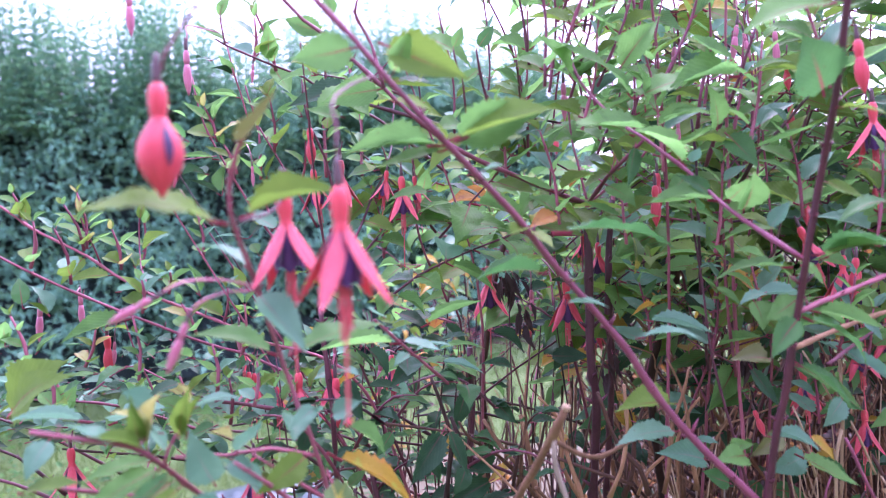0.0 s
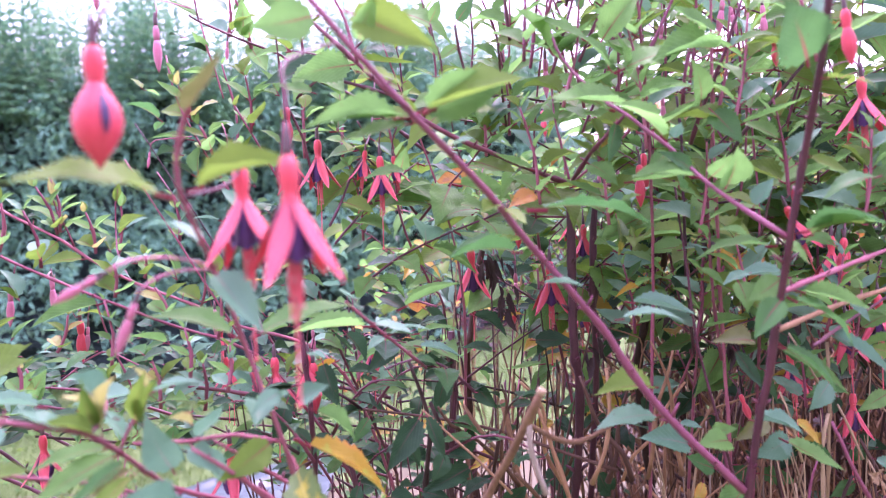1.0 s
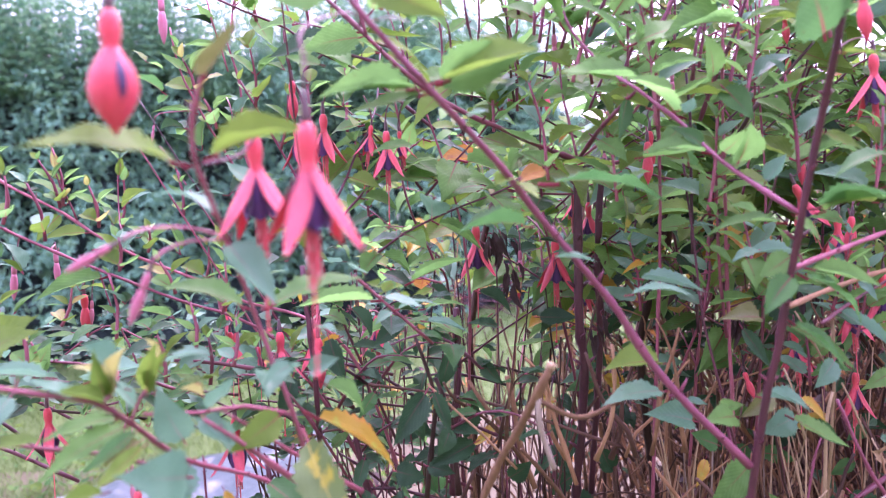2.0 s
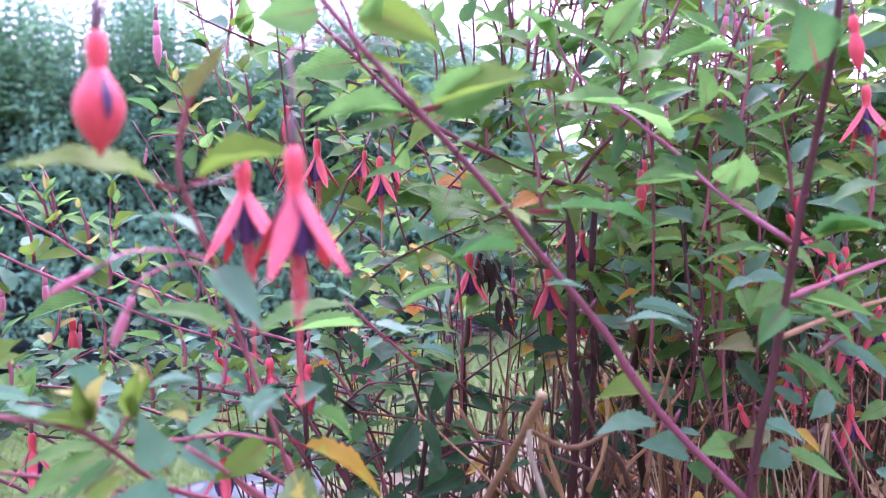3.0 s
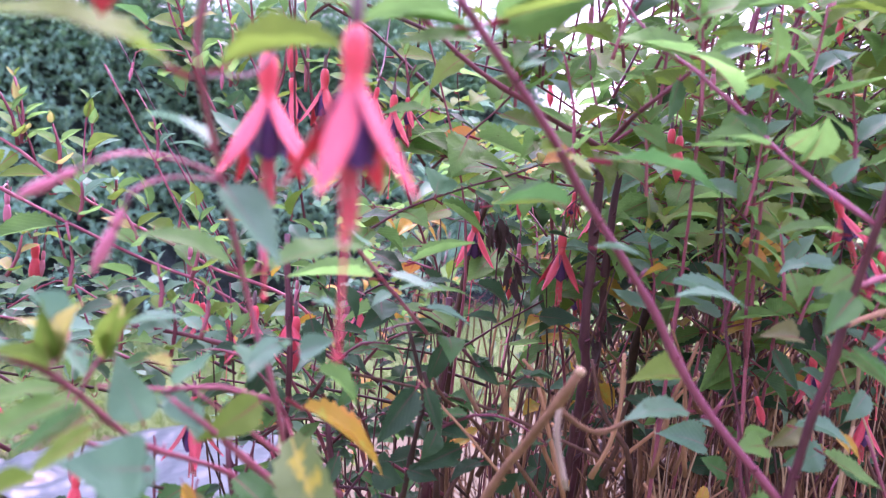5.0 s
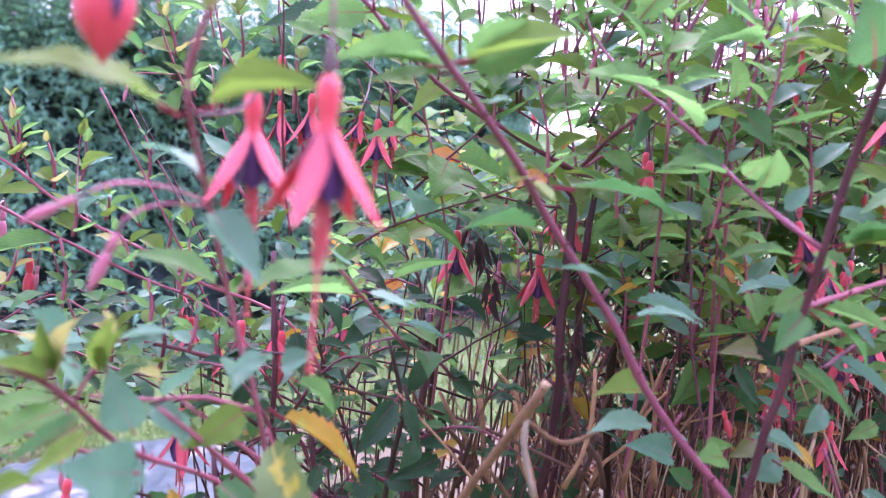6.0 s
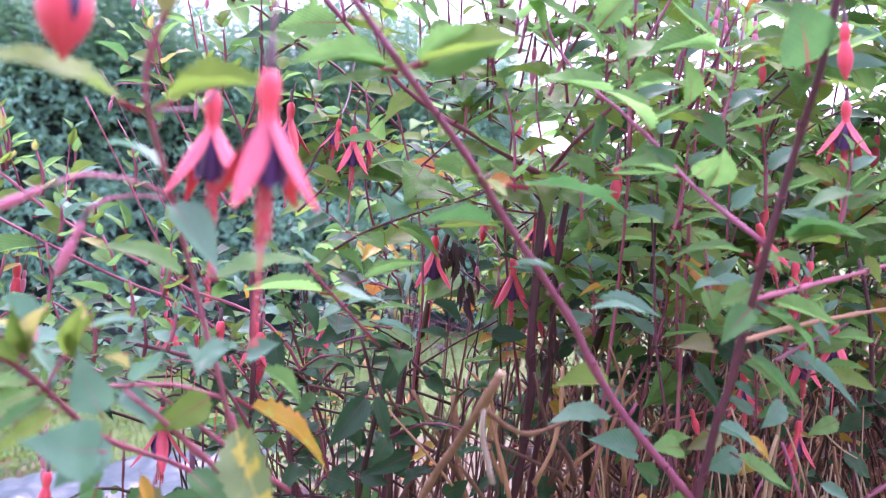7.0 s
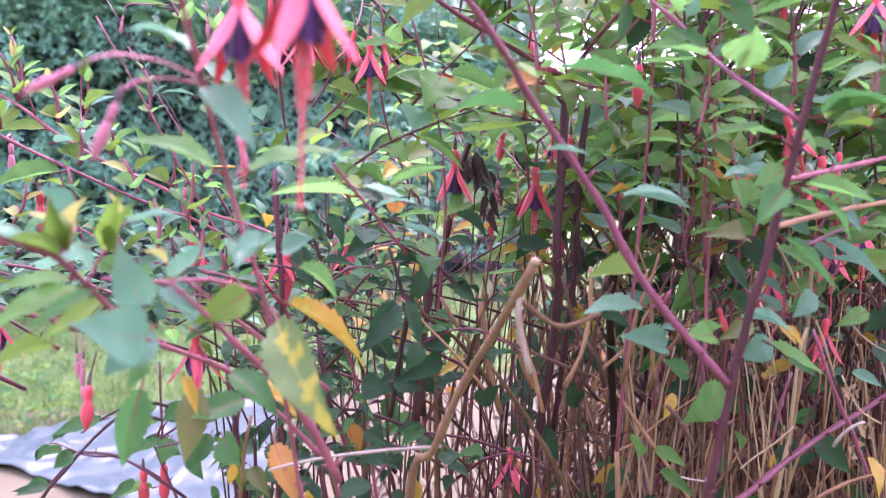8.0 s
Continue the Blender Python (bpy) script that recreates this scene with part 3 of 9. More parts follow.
# main arching stem and its fork
stem("stem", [(-0.0502, 0.3080, 0.9398), (-0.0458, 0.3080, 0.9345), (-0.0307, 0.3080, 0.9172), (-0.0171, 0.3080, 0.8995), (-0.0127, 0.3080, 0.8948), (0.0032, 0.3100, 0.8754), (0.0306, 0.3250, 0.8457), (0.0430, 0.3350, 0.8295), (0.0664, 0.3480, 0.8008), (0.0798, 0.3540, 0.7839), (0.1055, 0.3610, 0.7452), (0.1450, 0.3630, 0.7020)], 0.00081, 0.00155, "magenta", near)
stem("twig", [(-0.0921, 0.4500, 0.9827), (-0.0840, 0.4500, 0.9734), (-0.0726, 0.4480, 0.9599), (-0.0598, 0.4450, 0.9499), (-0.0451, 0.4400, 0.9347), (-0.0282, 0.4360, 0.9175), (-0.0128, 0.4380, 0.9015), (0.0052, 0.4450, 0.8867), (0.0242, 0.4550, 0.8761), (0.0419, 0.4650, 0.8686), (0.0665, 0.4850, 0.8584), (0.0939, 0.5000, 0.8477)], 0.00074, 0.00124, "purple", near)
stem("twig", [(-0.0450, 0.5000, 0.9183), (-0.0288, 0.5000, 0.9133), (-0.0128, 0.5000, 0.9078), (0.0059, 0.5000, 0.9016)], 0.00081, 0.00093, "plum", near)
stem("twig", [(-0.0388, 0.4400, 0.9731), (-0.0427, 0.4400, 0.9612), (-0.0387, 0.4400, 0.9521), (-0.0336, 0.4350, 0.9404), (-0.0299, 0.4300, 0.9260), (-0.0277, 0.4300, 0.9165)], 0.00056, 0.00074, "pink", near)

# upright stem with the forked side branch
stem("stem", [(0.1626, 0.3050, 0.9389), (0.1626, 0.3120, 0.9154), (0.1625, 0.3200, 0.8874), (0.1633, 0.3350, 0.8577), (0.1596, 0.3430, 0.8200), (0.1589, 0.3510, 0.7964), (0.1545, 0.3580, 0.7521), (0.1505, 0.3620, 0.7264), (0.1430, 0.3750, 0.6200), (0.1500, 0.4200, 0.4000), (0.1600, 0.4700, 0.0000)], 0.00124, 0.00223, "purple", near)
stem("twig", [(0.1584, 0.3430, 0.8199), (0.1492, 0.3540, 0.8290), (0.1400, 0.3650, 0.8384), (0.1312, 0.3760, 0.8491), (0.1228, 0.3860, 0.8617), (0.1128, 0.3930, 0.8719), (0.1053, 0.4000, 0.8804), (0.0975, 0.4080, 0.8876), (0.0899, 0.4180, 0.8977), (0.0794, 0.4300, 0.9144), (0.0760, 0.4350, 0.9272), (0.0702, 0.4400, 0.9418)], 0.00095, 0.00055, "magenta", near)
stem("twig", [(0.1589, 0.3510, 0.7950), (0.1837, 0.3700, 0.7983), (0.2390, 0.4100, 0.8056), (0.2990, 0.4400, 0.8177)], 0.00099, 0.00074, "pink", near)
stem("stem", [(0.1600, 0.4100, 0.6099), (0.1849, 0.4200, 0.6226), (0.2191, 0.4400, 0.6353), (0.2559, 0.4600, 0.6464), (0.3111, 0.5000, 0.6528), (0.3955, 0.5500, 0.6745)], 0.00149, 0.00099, "purple", near)
stem("twig", [(0.1615, 0.3100, 0.9235), (0.1495, 0.3120, 0.9305), (0.1378, 0.3150, 0.9379)], 0.00074, 0.00056, "purple", near)
stem("twig", [(0.1615, 0.3100, 0.9235), (0.1753, 0.3150, 0.9289), (0.1916, 0.3200, 0.9388)], 0.00074, 0.00056, "purple", near)
stem("twig", [(0.1493, 0.4700, 0.8470), (0.1522, 0.4600, 0.7963), (0.1555, 0.4550, 0.7522), (0.1661, 0.4500, 0.7013), (0.1836, 0.4600, 0.6409)], 0.0005, 0.00074, "purple", near)
stem("twig", [(0.1862, 0.3800, 0.7643), (0.2245, 0.4200, 0.7679), (0.2692, 0.4600, 0.7741)], 0.00074, 0.00062, "purple", near)

# slender front shoot that carries the two open flowers
stem("stem", [(-0.0587, 0.2380, 0.8756), (-0.0622, 0.2410, 0.8694), (-0.0657, 0.2450, 0.8607), (-0.0661, 0.2460, 0.8551), (-0.0659, 0.2480, 0.8480), (-0.0667, 0.2650, 0.8353), (-0.0681, 0.2900, 0.8171), (-0.0671, 0.3140, 0.7912), (-0.0617, 0.3180, 0.7683), (-0.0564, 0.3220, 0.7490), (-0.0500, 0.3600, 0.6700), (-0.0300, 0.4200, 0.4500), (0.0000, 0.4800, 0.0000)], 0.00064, 0.0013, "pink", near)
stem("stem", [(-0.1435, 0.2620, 0.7809), (-0.1287, 0.2700, 0.7751), (-0.1165, 0.2800, 0.7689), (-0.1127, 0.3000, 0.7550), (-0.1037, 0.3300, 0.7294), (-0.0793, 0.3600, 0.7075), (-0.0616, 0.3700, 0.6876), (-0.0423, 0.3800, 0.6623), (-0.0332, 0.4000, 0.6305), (0.0000, 0.4600, 0.4000), (0.0200, 0.4900, 0.0000)], 0.00068, 0.00136, "pink", near)
stem("twig", [(-0.0564, 0.3220, 0.7490), (-0.0740, 0.3160, 0.7549), (-0.0908, 0.3120, 0.7544), (-0.1098, 0.3050, 0.7568)], 0.00068, 0.0005, "pink", near)
stem("twig", [(-0.1152, 0.2810, 0.7680), (-0.1144, 0.2920, 0.7714), (-0.1154, 0.2970, 0.7776)], 0.0005, 0.00037, "pink", near)
stem("twig", [(-0.1127, 0.3000, 0.7550), (-0.1098, 0.3020, 0.7632), (-0.1025, 0.3050, 0.7761)], 0.0005, 0.00037, "pink", near)
stem("twig", [(-0.1543, 0.2900, 0.7523), (-0.1432, 0.3000, 0.7464), (-0.1307, 0.3100, 0.7406), (-0.1183, 0.3300, 0.7279), (-0.1030, 0.3350, 0.7253)], 0.00056, 0.00056, "pink", near)

# leaves of the front shoot
leaf((-0.0671, 0.2470, 0.8489), (-0.0952, 0.2050, 0.8579), 0.34, "lime", 0.32, 0.25, 1, near)
leaf((-0.0647, 0.2490, 0.8503), (-0.0290, 0.2400, 0.8590), 0.36, "lime", 0.4, -0.2, 1, near)
leaf((-0.0611, 0.2400, 0.8714), (-0.0435, 0.2220, 0.8860), 0.522, "olive", 0.46, 0.3, 1, near)
leaf((-0.0681, 0.2780, 0.8246), (-0.0470, 0.2620, 0.8034), 0.418, "pale", 0.46, 0.2, 1, near)
leaf((-0.0665, 0.2720, 0.8319), (-0.0909, 0.2850, 0.8437), 0.399, "pale", 0.06, 0.4, 1, near)
leaf((-0.0674, 0.3120, 0.7943), (-0.0994, 0.3000, 0.8081), 0.437, "green", 0.26, 0.2, 1, near)
leaf((-0.0650, 0.3140, 0.7941), (-0.0250, 0.3250, 0.8065), 0.437, "green", 0.25, -0.1, 1, near)
leaf((-0.0637, 0.3180, 0.7682), (-0.0615, 0.3000, 0.7633), 0.76, "pale", 0.5, 0.2, 1, near)
leaf((-0.0591, 0.3180, 0.7663), (-0.0508, 0.3050, 0.7743), 0.57, "pale", 0.25, 0.2, 1, near)
leaf((-0.0520, 0.3300, 0.7634), (-0.0372, 0.3250, 0.7711), 0.665, "pale", 0.5, 0.2, 1, near)
leaf((-0.0591, 0.3210, 0.7509), (-0.0768, 0.3000, 0.7423), 0.494, "lime", 0.77, 0.2, 1, near)
leaf((-0.0549, 0.3400, 0.7454), (-0.0153, 0.3650, 0.7088), 0.247, "yellow", 0.28, 0.5, 1, near)
leaf((-0.0531, 0.3180, 0.7448), (-0.0263, 0.2720, 0.7103), 0.342, "mottled", 0.85, -0.2, 1, near)
leaf((-0.0470, 0.3350, 0.7591), (-0.0277, 0.3400, 0.7431), 0.427, "green", 0.31, 0.2, 1, near)
leaf((-0.0232, 0.3700, 0.7889), (-0.0026, 0.3600, 0.7830), 0.475, "pale", 0.19, 0.2, 1, near)
leaf((-0.0483, 0.3400, 0.7807), (-0.0379, 0.3300, 0.7809), 0.475, "pale", 0.19, 0.2, 1, near)
leaf((-0.0930, 0.3000, 0.7454), (-0.0968, 0.2850, 0.7712), 0.522, "pale", 0.81, 0.2, 1, near)
leaf((-0.0806, 0.3250, 0.7319), (-0.0908, 0.3050, 0.7560), 0.38, "pale", 0.46, 0.3, 1, near)
leaf((-0.1114, 0.3000, 0.7560), (-0.1361, 0.2700, 0.7457), 0.285, "green", 0.31, 0.2, 1, near)
leaf((-0.1122, 0.2820, 0.7671), (-0.1280, 0.2720, 0.7763), 0.38, "lime", 0.25, 0.2, 1, near)
leaf((-0.1182, 0.2800, 0.7696), (-0.1344, 0.2680, 0.7808), 0.522, "pale", 0.15, 0.2, 1, near)
leaf((-0.1146, 0.2950, 0.7706), (-0.1162, 0.2750, 0.7913), 0.712, "pale", 0.37, 0.5, 1, near)
leaf((-0.1146, 0.2950, 0.7706), (-0.1217, 0.2800, 0.7840), 0.38, "young", 0.31, 0.3, 1, near)
leaf((-0.1025, 0.3050, 0.7761), (-0.0805, 0.3000, 0.7818), 0.427, "pale", 0.12, 0.2, 1, near)
leaf((-0.1025, 0.3050, 0.7761), (-0.1021, 0.2950, 0.7887), 0.427, "young", 0.43, 0.2, 1, near)
leaf((-0.1161, 0.2920, 0.7714), (-0.1074, 0.2850, 0.7875), 0.38, "young", 0.5, 0.1, 1, near)
leaf((-0.0888, 0.3120, 0.7545), (-0.0729, 0.3000, 0.7707), 0.427, "pale", 0.12, 0.3, 1, near)
leaf((-0.1110, 0.3500, 0.7069), (-0.1179, 0.3400, 0.6697), 0.399, "deep", 0.5, 0.3, 1, near)
leaf((-0.0914, 0.3600, 0.7048), (-0.0954, 0.3500, 0.6672), 0.399, "olive", 0.5, 0.2, 1, near)
leaf((-0.0805, 0.3600, 0.7087), (-0.0535, 0.3500, 0.6908), 0.522, "deep", 0.31, 0.2, 1, near)
leaf((-0.0640, 0.3700, 0.7034), (-0.0476, 0.3600, 0.6859), 0.38, "yellow", 0.5, 0.3, 1, near)
leaf((-0.0395, 0.5000, 0.6351), (-0.0269, 0.5000, 0.6107), 0.475, "orange", 0.5, 0.3, 1, middle)
leaf((-0.0704, 0.3700, 0.6928), (-0.0939, 0.3500, 0.6880), 0.522, "deep", 0.31, 0.3, 1, near)
leaf((-0.0864, 0.2900, 0.7443), (-0.0993, 0.2750, 0.7297), 0.684, "pale", 0.9, 0.2, 1, near)
leaf((-0.0929, 0.3000, 0.7311), (-0.0970, 0.2900, 0.7212), 0.475, "deep", 0.81, 0.2, 1, near)
leaf((-0.0939, 0.3450, 0.7117), (-0.0860, 0.3400, 0.6934), 0.285, "yellow", 0.5, 0.3, 1, near)
leaf((-0.0847, 0.4000, 0.6497), (-0.0874, 0.4000, 0.6359), 0.427, "yellow", 0.5, 0.3, 1, near)
leaf((-0.1095, 0.2700, 0.7414), (-0.1225, 0.2500, 0.7408), 0.342, "lime", 0.28, 0.2, 1, near)
leaf((-0.0952, 0.2700, 0.7577), (-0.1091, 0.2550, 0.7463), 0.304, "lime", 0.37, 0.2, 1, near)
stem("twig", [(-0.1999, 0.4500, 0.6071), (-0.1969, 0.4500, 0.6124), (-0.1798, 0.4500, 0.6328), (-0.1668, 0.4550, 0.6467), (-0.1557, 0.4600, 0.6529), (-0.1369, 0.4600, 0.6480)], 0.00056, 0.00074, "plum", near)
stem("twig", [(-0.1799, 0.4500, 0.6322), (-0.1721, 0.4520, 0.6301), (-0.1630, 0.4550, 0.6295), (-0.1468, 0.4600, 0.6329), (-0.1271, 0.4700, 0.6444)], 0.00043, 0.00056, "plum", near)
stem("twig", [(-0.1442, 0.4800, 0.6769), (-0.1446, 0.4800, 0.6580), (-0.1441, 0.4800, 0.6390), (-0.1484, 0.4800, 0.6249), (-0.1406, 0.4800, 0.6037), (-0.1342, 0.4800, 0.5859)], 0.0005, 0.00068, "purple", near)
leaf((-0.1648, 0.4550, 0.6519), (-0.1927, 0.4400, 0.6445), 0.323, "deep", 0.37, 0.3, 1, near)
leaf((-0.1841, 0.4500, 0.6341), (-0.1897, 0.4400, 0.6292), 0.712, "deep", 0.81, 0.2, 1, near)
leaf((-0.1871, 0.4500, 0.6361), (-0.1990, 0.4400, 0.6350), 0.427, "deep", 0.43, 0.2, 1, near)
leaf((-0.1442, 0.4800, 0.6466), (-0.1250, 0.4700, 0.6495), 0.589, "deep", 0.81, 0.2, 1, near)
leaf((-0.1448, 0.4800, 0.6508), (-0.1520, 0.4800, 0.6514), 0.57, "green", 0.81, 0.2, 1, near)
leaf((-0.1450, 0.4800, 0.6431), (-0.1536, 0.4800, 0.6396), 0.57, "green", 0.81, 0.2, 1, near)
leaf((-0.1473, 0.4800, 0.6292), (-0.1301, 0.4700, 0.6235), 0.589, "deep", 0.85, 0.2, 1, near)
leaf((-0.1499, 0.4800, 0.6302), (-0.1592, 0.4700, 0.6254), 0.38, "deep", 0.37, 0.2, 1, near)
leaf((-0.1823, 0.4200, 0.6280), (-0.1963, 0.4100, 0.6271), 0.475, "dark", 0.43, 0.2, 1, near)
leaf((-0.1247, 0.4600, 0.6296), (-0.1128, 0.4500, 0.6171), 0.475, "deep", 0.81, 0.2, 1, near)
leaf((-0.0877, 0.3100, 0.7610), (-0.0933, 0.3000, 0.7684), 0.475, "young", 0.43, 0.2, 1, near)
leaf((-0.1116, 0.3000, 0.7681), (-0.1211, 0.2800, 0.7778), 0.475, "pale", 0.19, 0.2, 1, near)

# leaves of the main arching stem
leaf((0.0061, 0.3080, 0.8762), (0.0437, 0.2850, 0.8855), 0.532, "lime", 0.37, -0.25, 1, near)
leaf((0.0028, 0.3090, 0.8750), (-0.0294, 0.2950, 0.8750), 0.399, "green", 0.15, 0.2, 1, near)
leaf((0.0040, 0.3100, 0.8760), (-0.0015, 0.3000, 0.8840), 0.427, "lime", 0.43, 0.1, 1, near)
leaf((0.0472, 0.3350, 0.8384), (0.1084, 0.3600, 0.8325), 0.323, "deep", -0.06, 0.0, 1, near)
leaf((0.0456, 0.3400, 0.8200), (0.0111, 0.3250, 0.8221), 0.304, "deep", 0.05, 0.0, 1, near)
leaf((0.0376, 0.3320, 0.8395), (0.0450, 0.3180, 0.8310), 0.475, "lime", 0.43, 0.3, 1, near)
leaf((0.0350, 0.3300, 0.8404), (0.0279, 0.3180, 0.8379), 0.665, "lime", 0.37, 0.1, 1, near)
leaf((0.0865, 0.3570, 0.7862), (0.1145, 0.3450, 0.7894), 0.342, "pale", 0.12, -0.1, 1, near)
leaf((0.0520, 0.3450, 0.8056), (0.0714, 0.3350, 0.8050), 0.332, "pale", 0.09, 0.2, 1, near)
leaf((0.1149, 0.3880, 0.7328), (0.0788, 0.3720, 0.7344), 0.437, "pale", 0.22, 0.2, 1, near)
leaf((0.1133, 0.3850, 0.7473), (0.0796, 0.3700, 0.7515), 0.522, "lime", 0.34, 0.1, 1, near)
leaf((-0.0289, 0.3080, 0.9142), (-0.0546, 0.3000, 0.9088), 0.684, "green", 0.9, 0.1, 1, near)
leaf((-0.0217, 0.3080, 0.9158), (0.0138, 0.3000, 0.8986), 0.475, "lime", 0.9, 0.15, 1, near)
leaf((-0.0166, 0.3080, 0.9020), (-0.0076, 0.3000, 0.9188), 0.475, "green", 0.81, 0.15, 1, near)
leaf((-0.0282, 0.4360, 0.9175), (-0.0623, 0.4300, 0.9111), 0.57, "green", 0.9, 0.2, 1, near)
leaf((-0.0159, 0.3100, 0.9010), (-0.0002, 0.3100, 0.9000), 0.399, "dark", 0.37, 0.2, 1, near)
leaf((-0.0614, 0.4300, 0.9749), (-0.0143, 0.4300, 0.9656), 0.57, "green", 0.81, 0.2, 1, near)
leaf((-0.0604, 0.4500, 0.9522), (-0.0846, 0.4500, 0.9617), 0.589, "green", 0.81, 0.2, 1, near)
leaf((-0.0556, 0.4500, 0.9608), (-0.0614, 0.4500, 0.9762), 0.57, "green", 0.81, 0.3, 1, near)
leaf((-0.0186, 0.3200, 0.8953), (0.0026, 0.3300, 0.8893), 0.399, "lime", 0.37, 0.3, 1, near)
leaf((0.0040, 0.3100, 0.8762), (0.0416, 0.2950, 0.8879), 0.494, "green", 0.85, 0.2, 1, near)
leaf((0.0105, 0.3120, 0.8757), (0.0350, 0.3100, 0.8779), 0.427, "lime", 0.5, 0.2, 1, near)
leaf((0.0015, 0.3100, 0.8750), (-0.0372, 0.2950, 0.8740), 0.323, "green", 0.5, 0.2, 1, near)
leaf((-0.0485, 0.4200, 0.9008), (-0.0701, 0.4200, 0.9060), 0.475, "green", 0.5, 0.2, 1, near)
leaf((0.0169, 0.3150, 0.8639), (0.0263, 0.3100, 0.8661), 0.665, "pale", 0.31, 0.2, 1, near)

# leaves of the upright stem
leaf((0.1570, 0.3180, 0.8870), (0.1452, 0.3050, 0.9103), 1.064, "deep", 0.95, 0.12, 1, near)
leaf((0.1594, 0.3110, 0.9237), (0.1180, 0.3000, 0.9137), 0.522, "green", 0.34, 0.2, 1, near)
leaf((0.1625, 0.3200, 0.8836), (0.1752, 0.3000, 0.8778), 0.427, "lime", 0.25, 0.2, 1, near)
leaf((0.1620, 0.3430, 0.8219), (0.1899, 0.3200, 0.8281), 0.361, "deep", 0.12, 0.2, 1, near)
leaf((0.1644, 0.3370, 0.8542), (0.1784, 0.3300, 0.8453), 0.399, "lime", 0.43, -0.2, 1, near)
leaf((0.1602, 0.3510, 0.7939), (0.1417, 0.3400, 0.7768), 0.475, "deep", 0.37, 0.2, 1, near)
leaf((0.1619, 0.3520, 0.7937), (0.1993, 0.3600, 0.7711), 0.285, "deep", 0.22, 0.2, 1, near)
leaf((0.1587, 0.3560, 0.7729), (0.1861, 0.3500, 0.7485), 0.266, "deep", 0.25, 0.2, 1, near)
leaf((0.1621, 0.4000, 0.6916), (0.1351, 0.3850, 0.6745), 0.627, "green", 0.81, 0.3, 1, near)
leaf((0.1580, 0.3900, 0.7275), (0.1775, 0.3700, 0.7269), 0.522, "pale", 0.25, 0.2, 1, near)
leaf((0.1778, 0.4000, 0.7140), (0.2059, 0.3900, 0.6974), 0.427, "green", 0.37, 0.3, 1, near)
leaf((0.1833, 0.3950, 0.7233), (0.1943, 0.3900, 0.7121), 0.427, "yellow", 0.5, 0.3, 1, near)
leaf((0.1482, 0.3850, 0.7188), (0.1272, 0.3700, 0.7236), 0.57, "green", 0.43, 0.3, 1, near)
leaf((0.1319, 0.3720, 0.8476), (0.0958, 0.3600, 0.8508), 0.399, "green", 0.25, 0.2, 1, near)
leaf((0.1358, 0.3720, 0.8462), (0.1428, 0.3600, 0.8563), 0.712, "green", 0.81, 0.2, 1, near)
leaf((0.1211, 0.3830, 0.8651), (0.0936, 0.3700, 0.8856), 0.475, "green", 0.37, 0.2, 1, near)
leaf((0.1224, 0.3830, 0.8656), (0.1234, 0.3700, 0.8723), 0.475, "pale", 0.31, 0.2, 1, near)
leaf((0.1062, 0.3920, 0.8843), (0.0656, 0.3800, 0.8870), 0.522, "green", 0.31, 0.2, 1, near)
leaf((0.1075, 0.3920, 0.8854), (0.1350, 0.3800, 0.8926), 0.522, "green", 0.31, 0.2, 1, near)
leaf((0.1001, 0.4000, 0.9010), (0.0813, 0.3900, 0.9202), 0.475, "green", 0.43, 0.2, 1, near)
leaf((0.1001, 0.4000, 0.9010), (0.1395, 0.4000, 0.9130), 0.475, "green", 0.37, 0.3, 1, near)
leaf((0.0965, 0.4200, 0.9168), (0.1203, 0.4200, 0.9456), 0.475, "green", 0.43, 0.3, 1, near)
leaf((0.0935, 0.4200, 0.9198), (0.0643, 0.4200, 0.9347), 0.475, "green", 0.43, 0.3, 1, near)
leaf((0.1504, 0.3600, 0.8321), (0.1606, 0.3600, 0.8459), 0.57, "pale", 0.25, 0.2, 1, near)
leaf((0.2088, 0.3600, 0.8443), (0.1762, 0.3500, 0.8377), 0.38, "deep", 0.19, 0.2, 1, near)
leaf((0.0678, 0.4500, 0.8436), (0.0491, 0.4400, 0.8373), 0.57, "orange", 0.43, 0.3, 1, near)
leaf((0.0862, 0.4800, 0.8698), (0.0786, 0.4800, 0.8582), 0.332, "orange", 0.37, 0.3, 1, near)
leaf((0.2386, 0.5600, 0.7909), (0.2264, 0.5600, 0.7731), 0.475, "orange", 0.37, 0.3, 1, near)

# open flowers and buds of the front shoots
flower("open", (-0.0554, 0.2770, 0.8585), 1.0, [(-0.0534, 0.2790, 0.8626), (-0.0573, 0.2680, 0.8523), (-0.0650, 0.2490, 0.8486)], 56, (0.02, 0.05), near, True)
flower("open", (-0.0284, 0.2200, 0.8574), 1.0, [(-0.0285, 0.2210, 0.8654), (-0.0288, 0.2250, 0.8748), (-0.0300, 0.2350, 0.8847), (-0.0218, 0.2850, 0.8987), (-0.0192, 0.2970, 0.8958)], 68, (0.0, 0.0), near)
flower("fat_bud", (-0.0784, 0.2230, 0.8890), 1.0, [(-0.0772, 0.2230, 0.8915), (-0.0761, 0.2230, 0.8965), (-0.0736, 0.2260, 0.9021), (-0.0663, 0.2300, 0.9135), (-0.0599, 0.2350, 0.9226)], 25, (-0.02, 0.0), near)
flower("slim_bud", (-0.0952, 0.2520, 0.8251), 0.55, [(-0.0927, 0.2520, 0.8273), (-0.0865, 0.2580, 0.8297), (-0.0768, 0.2680, 0.8291), (-0.0679, 0.2780, 0.8253)], 0, (-1.1, 0.0), near)
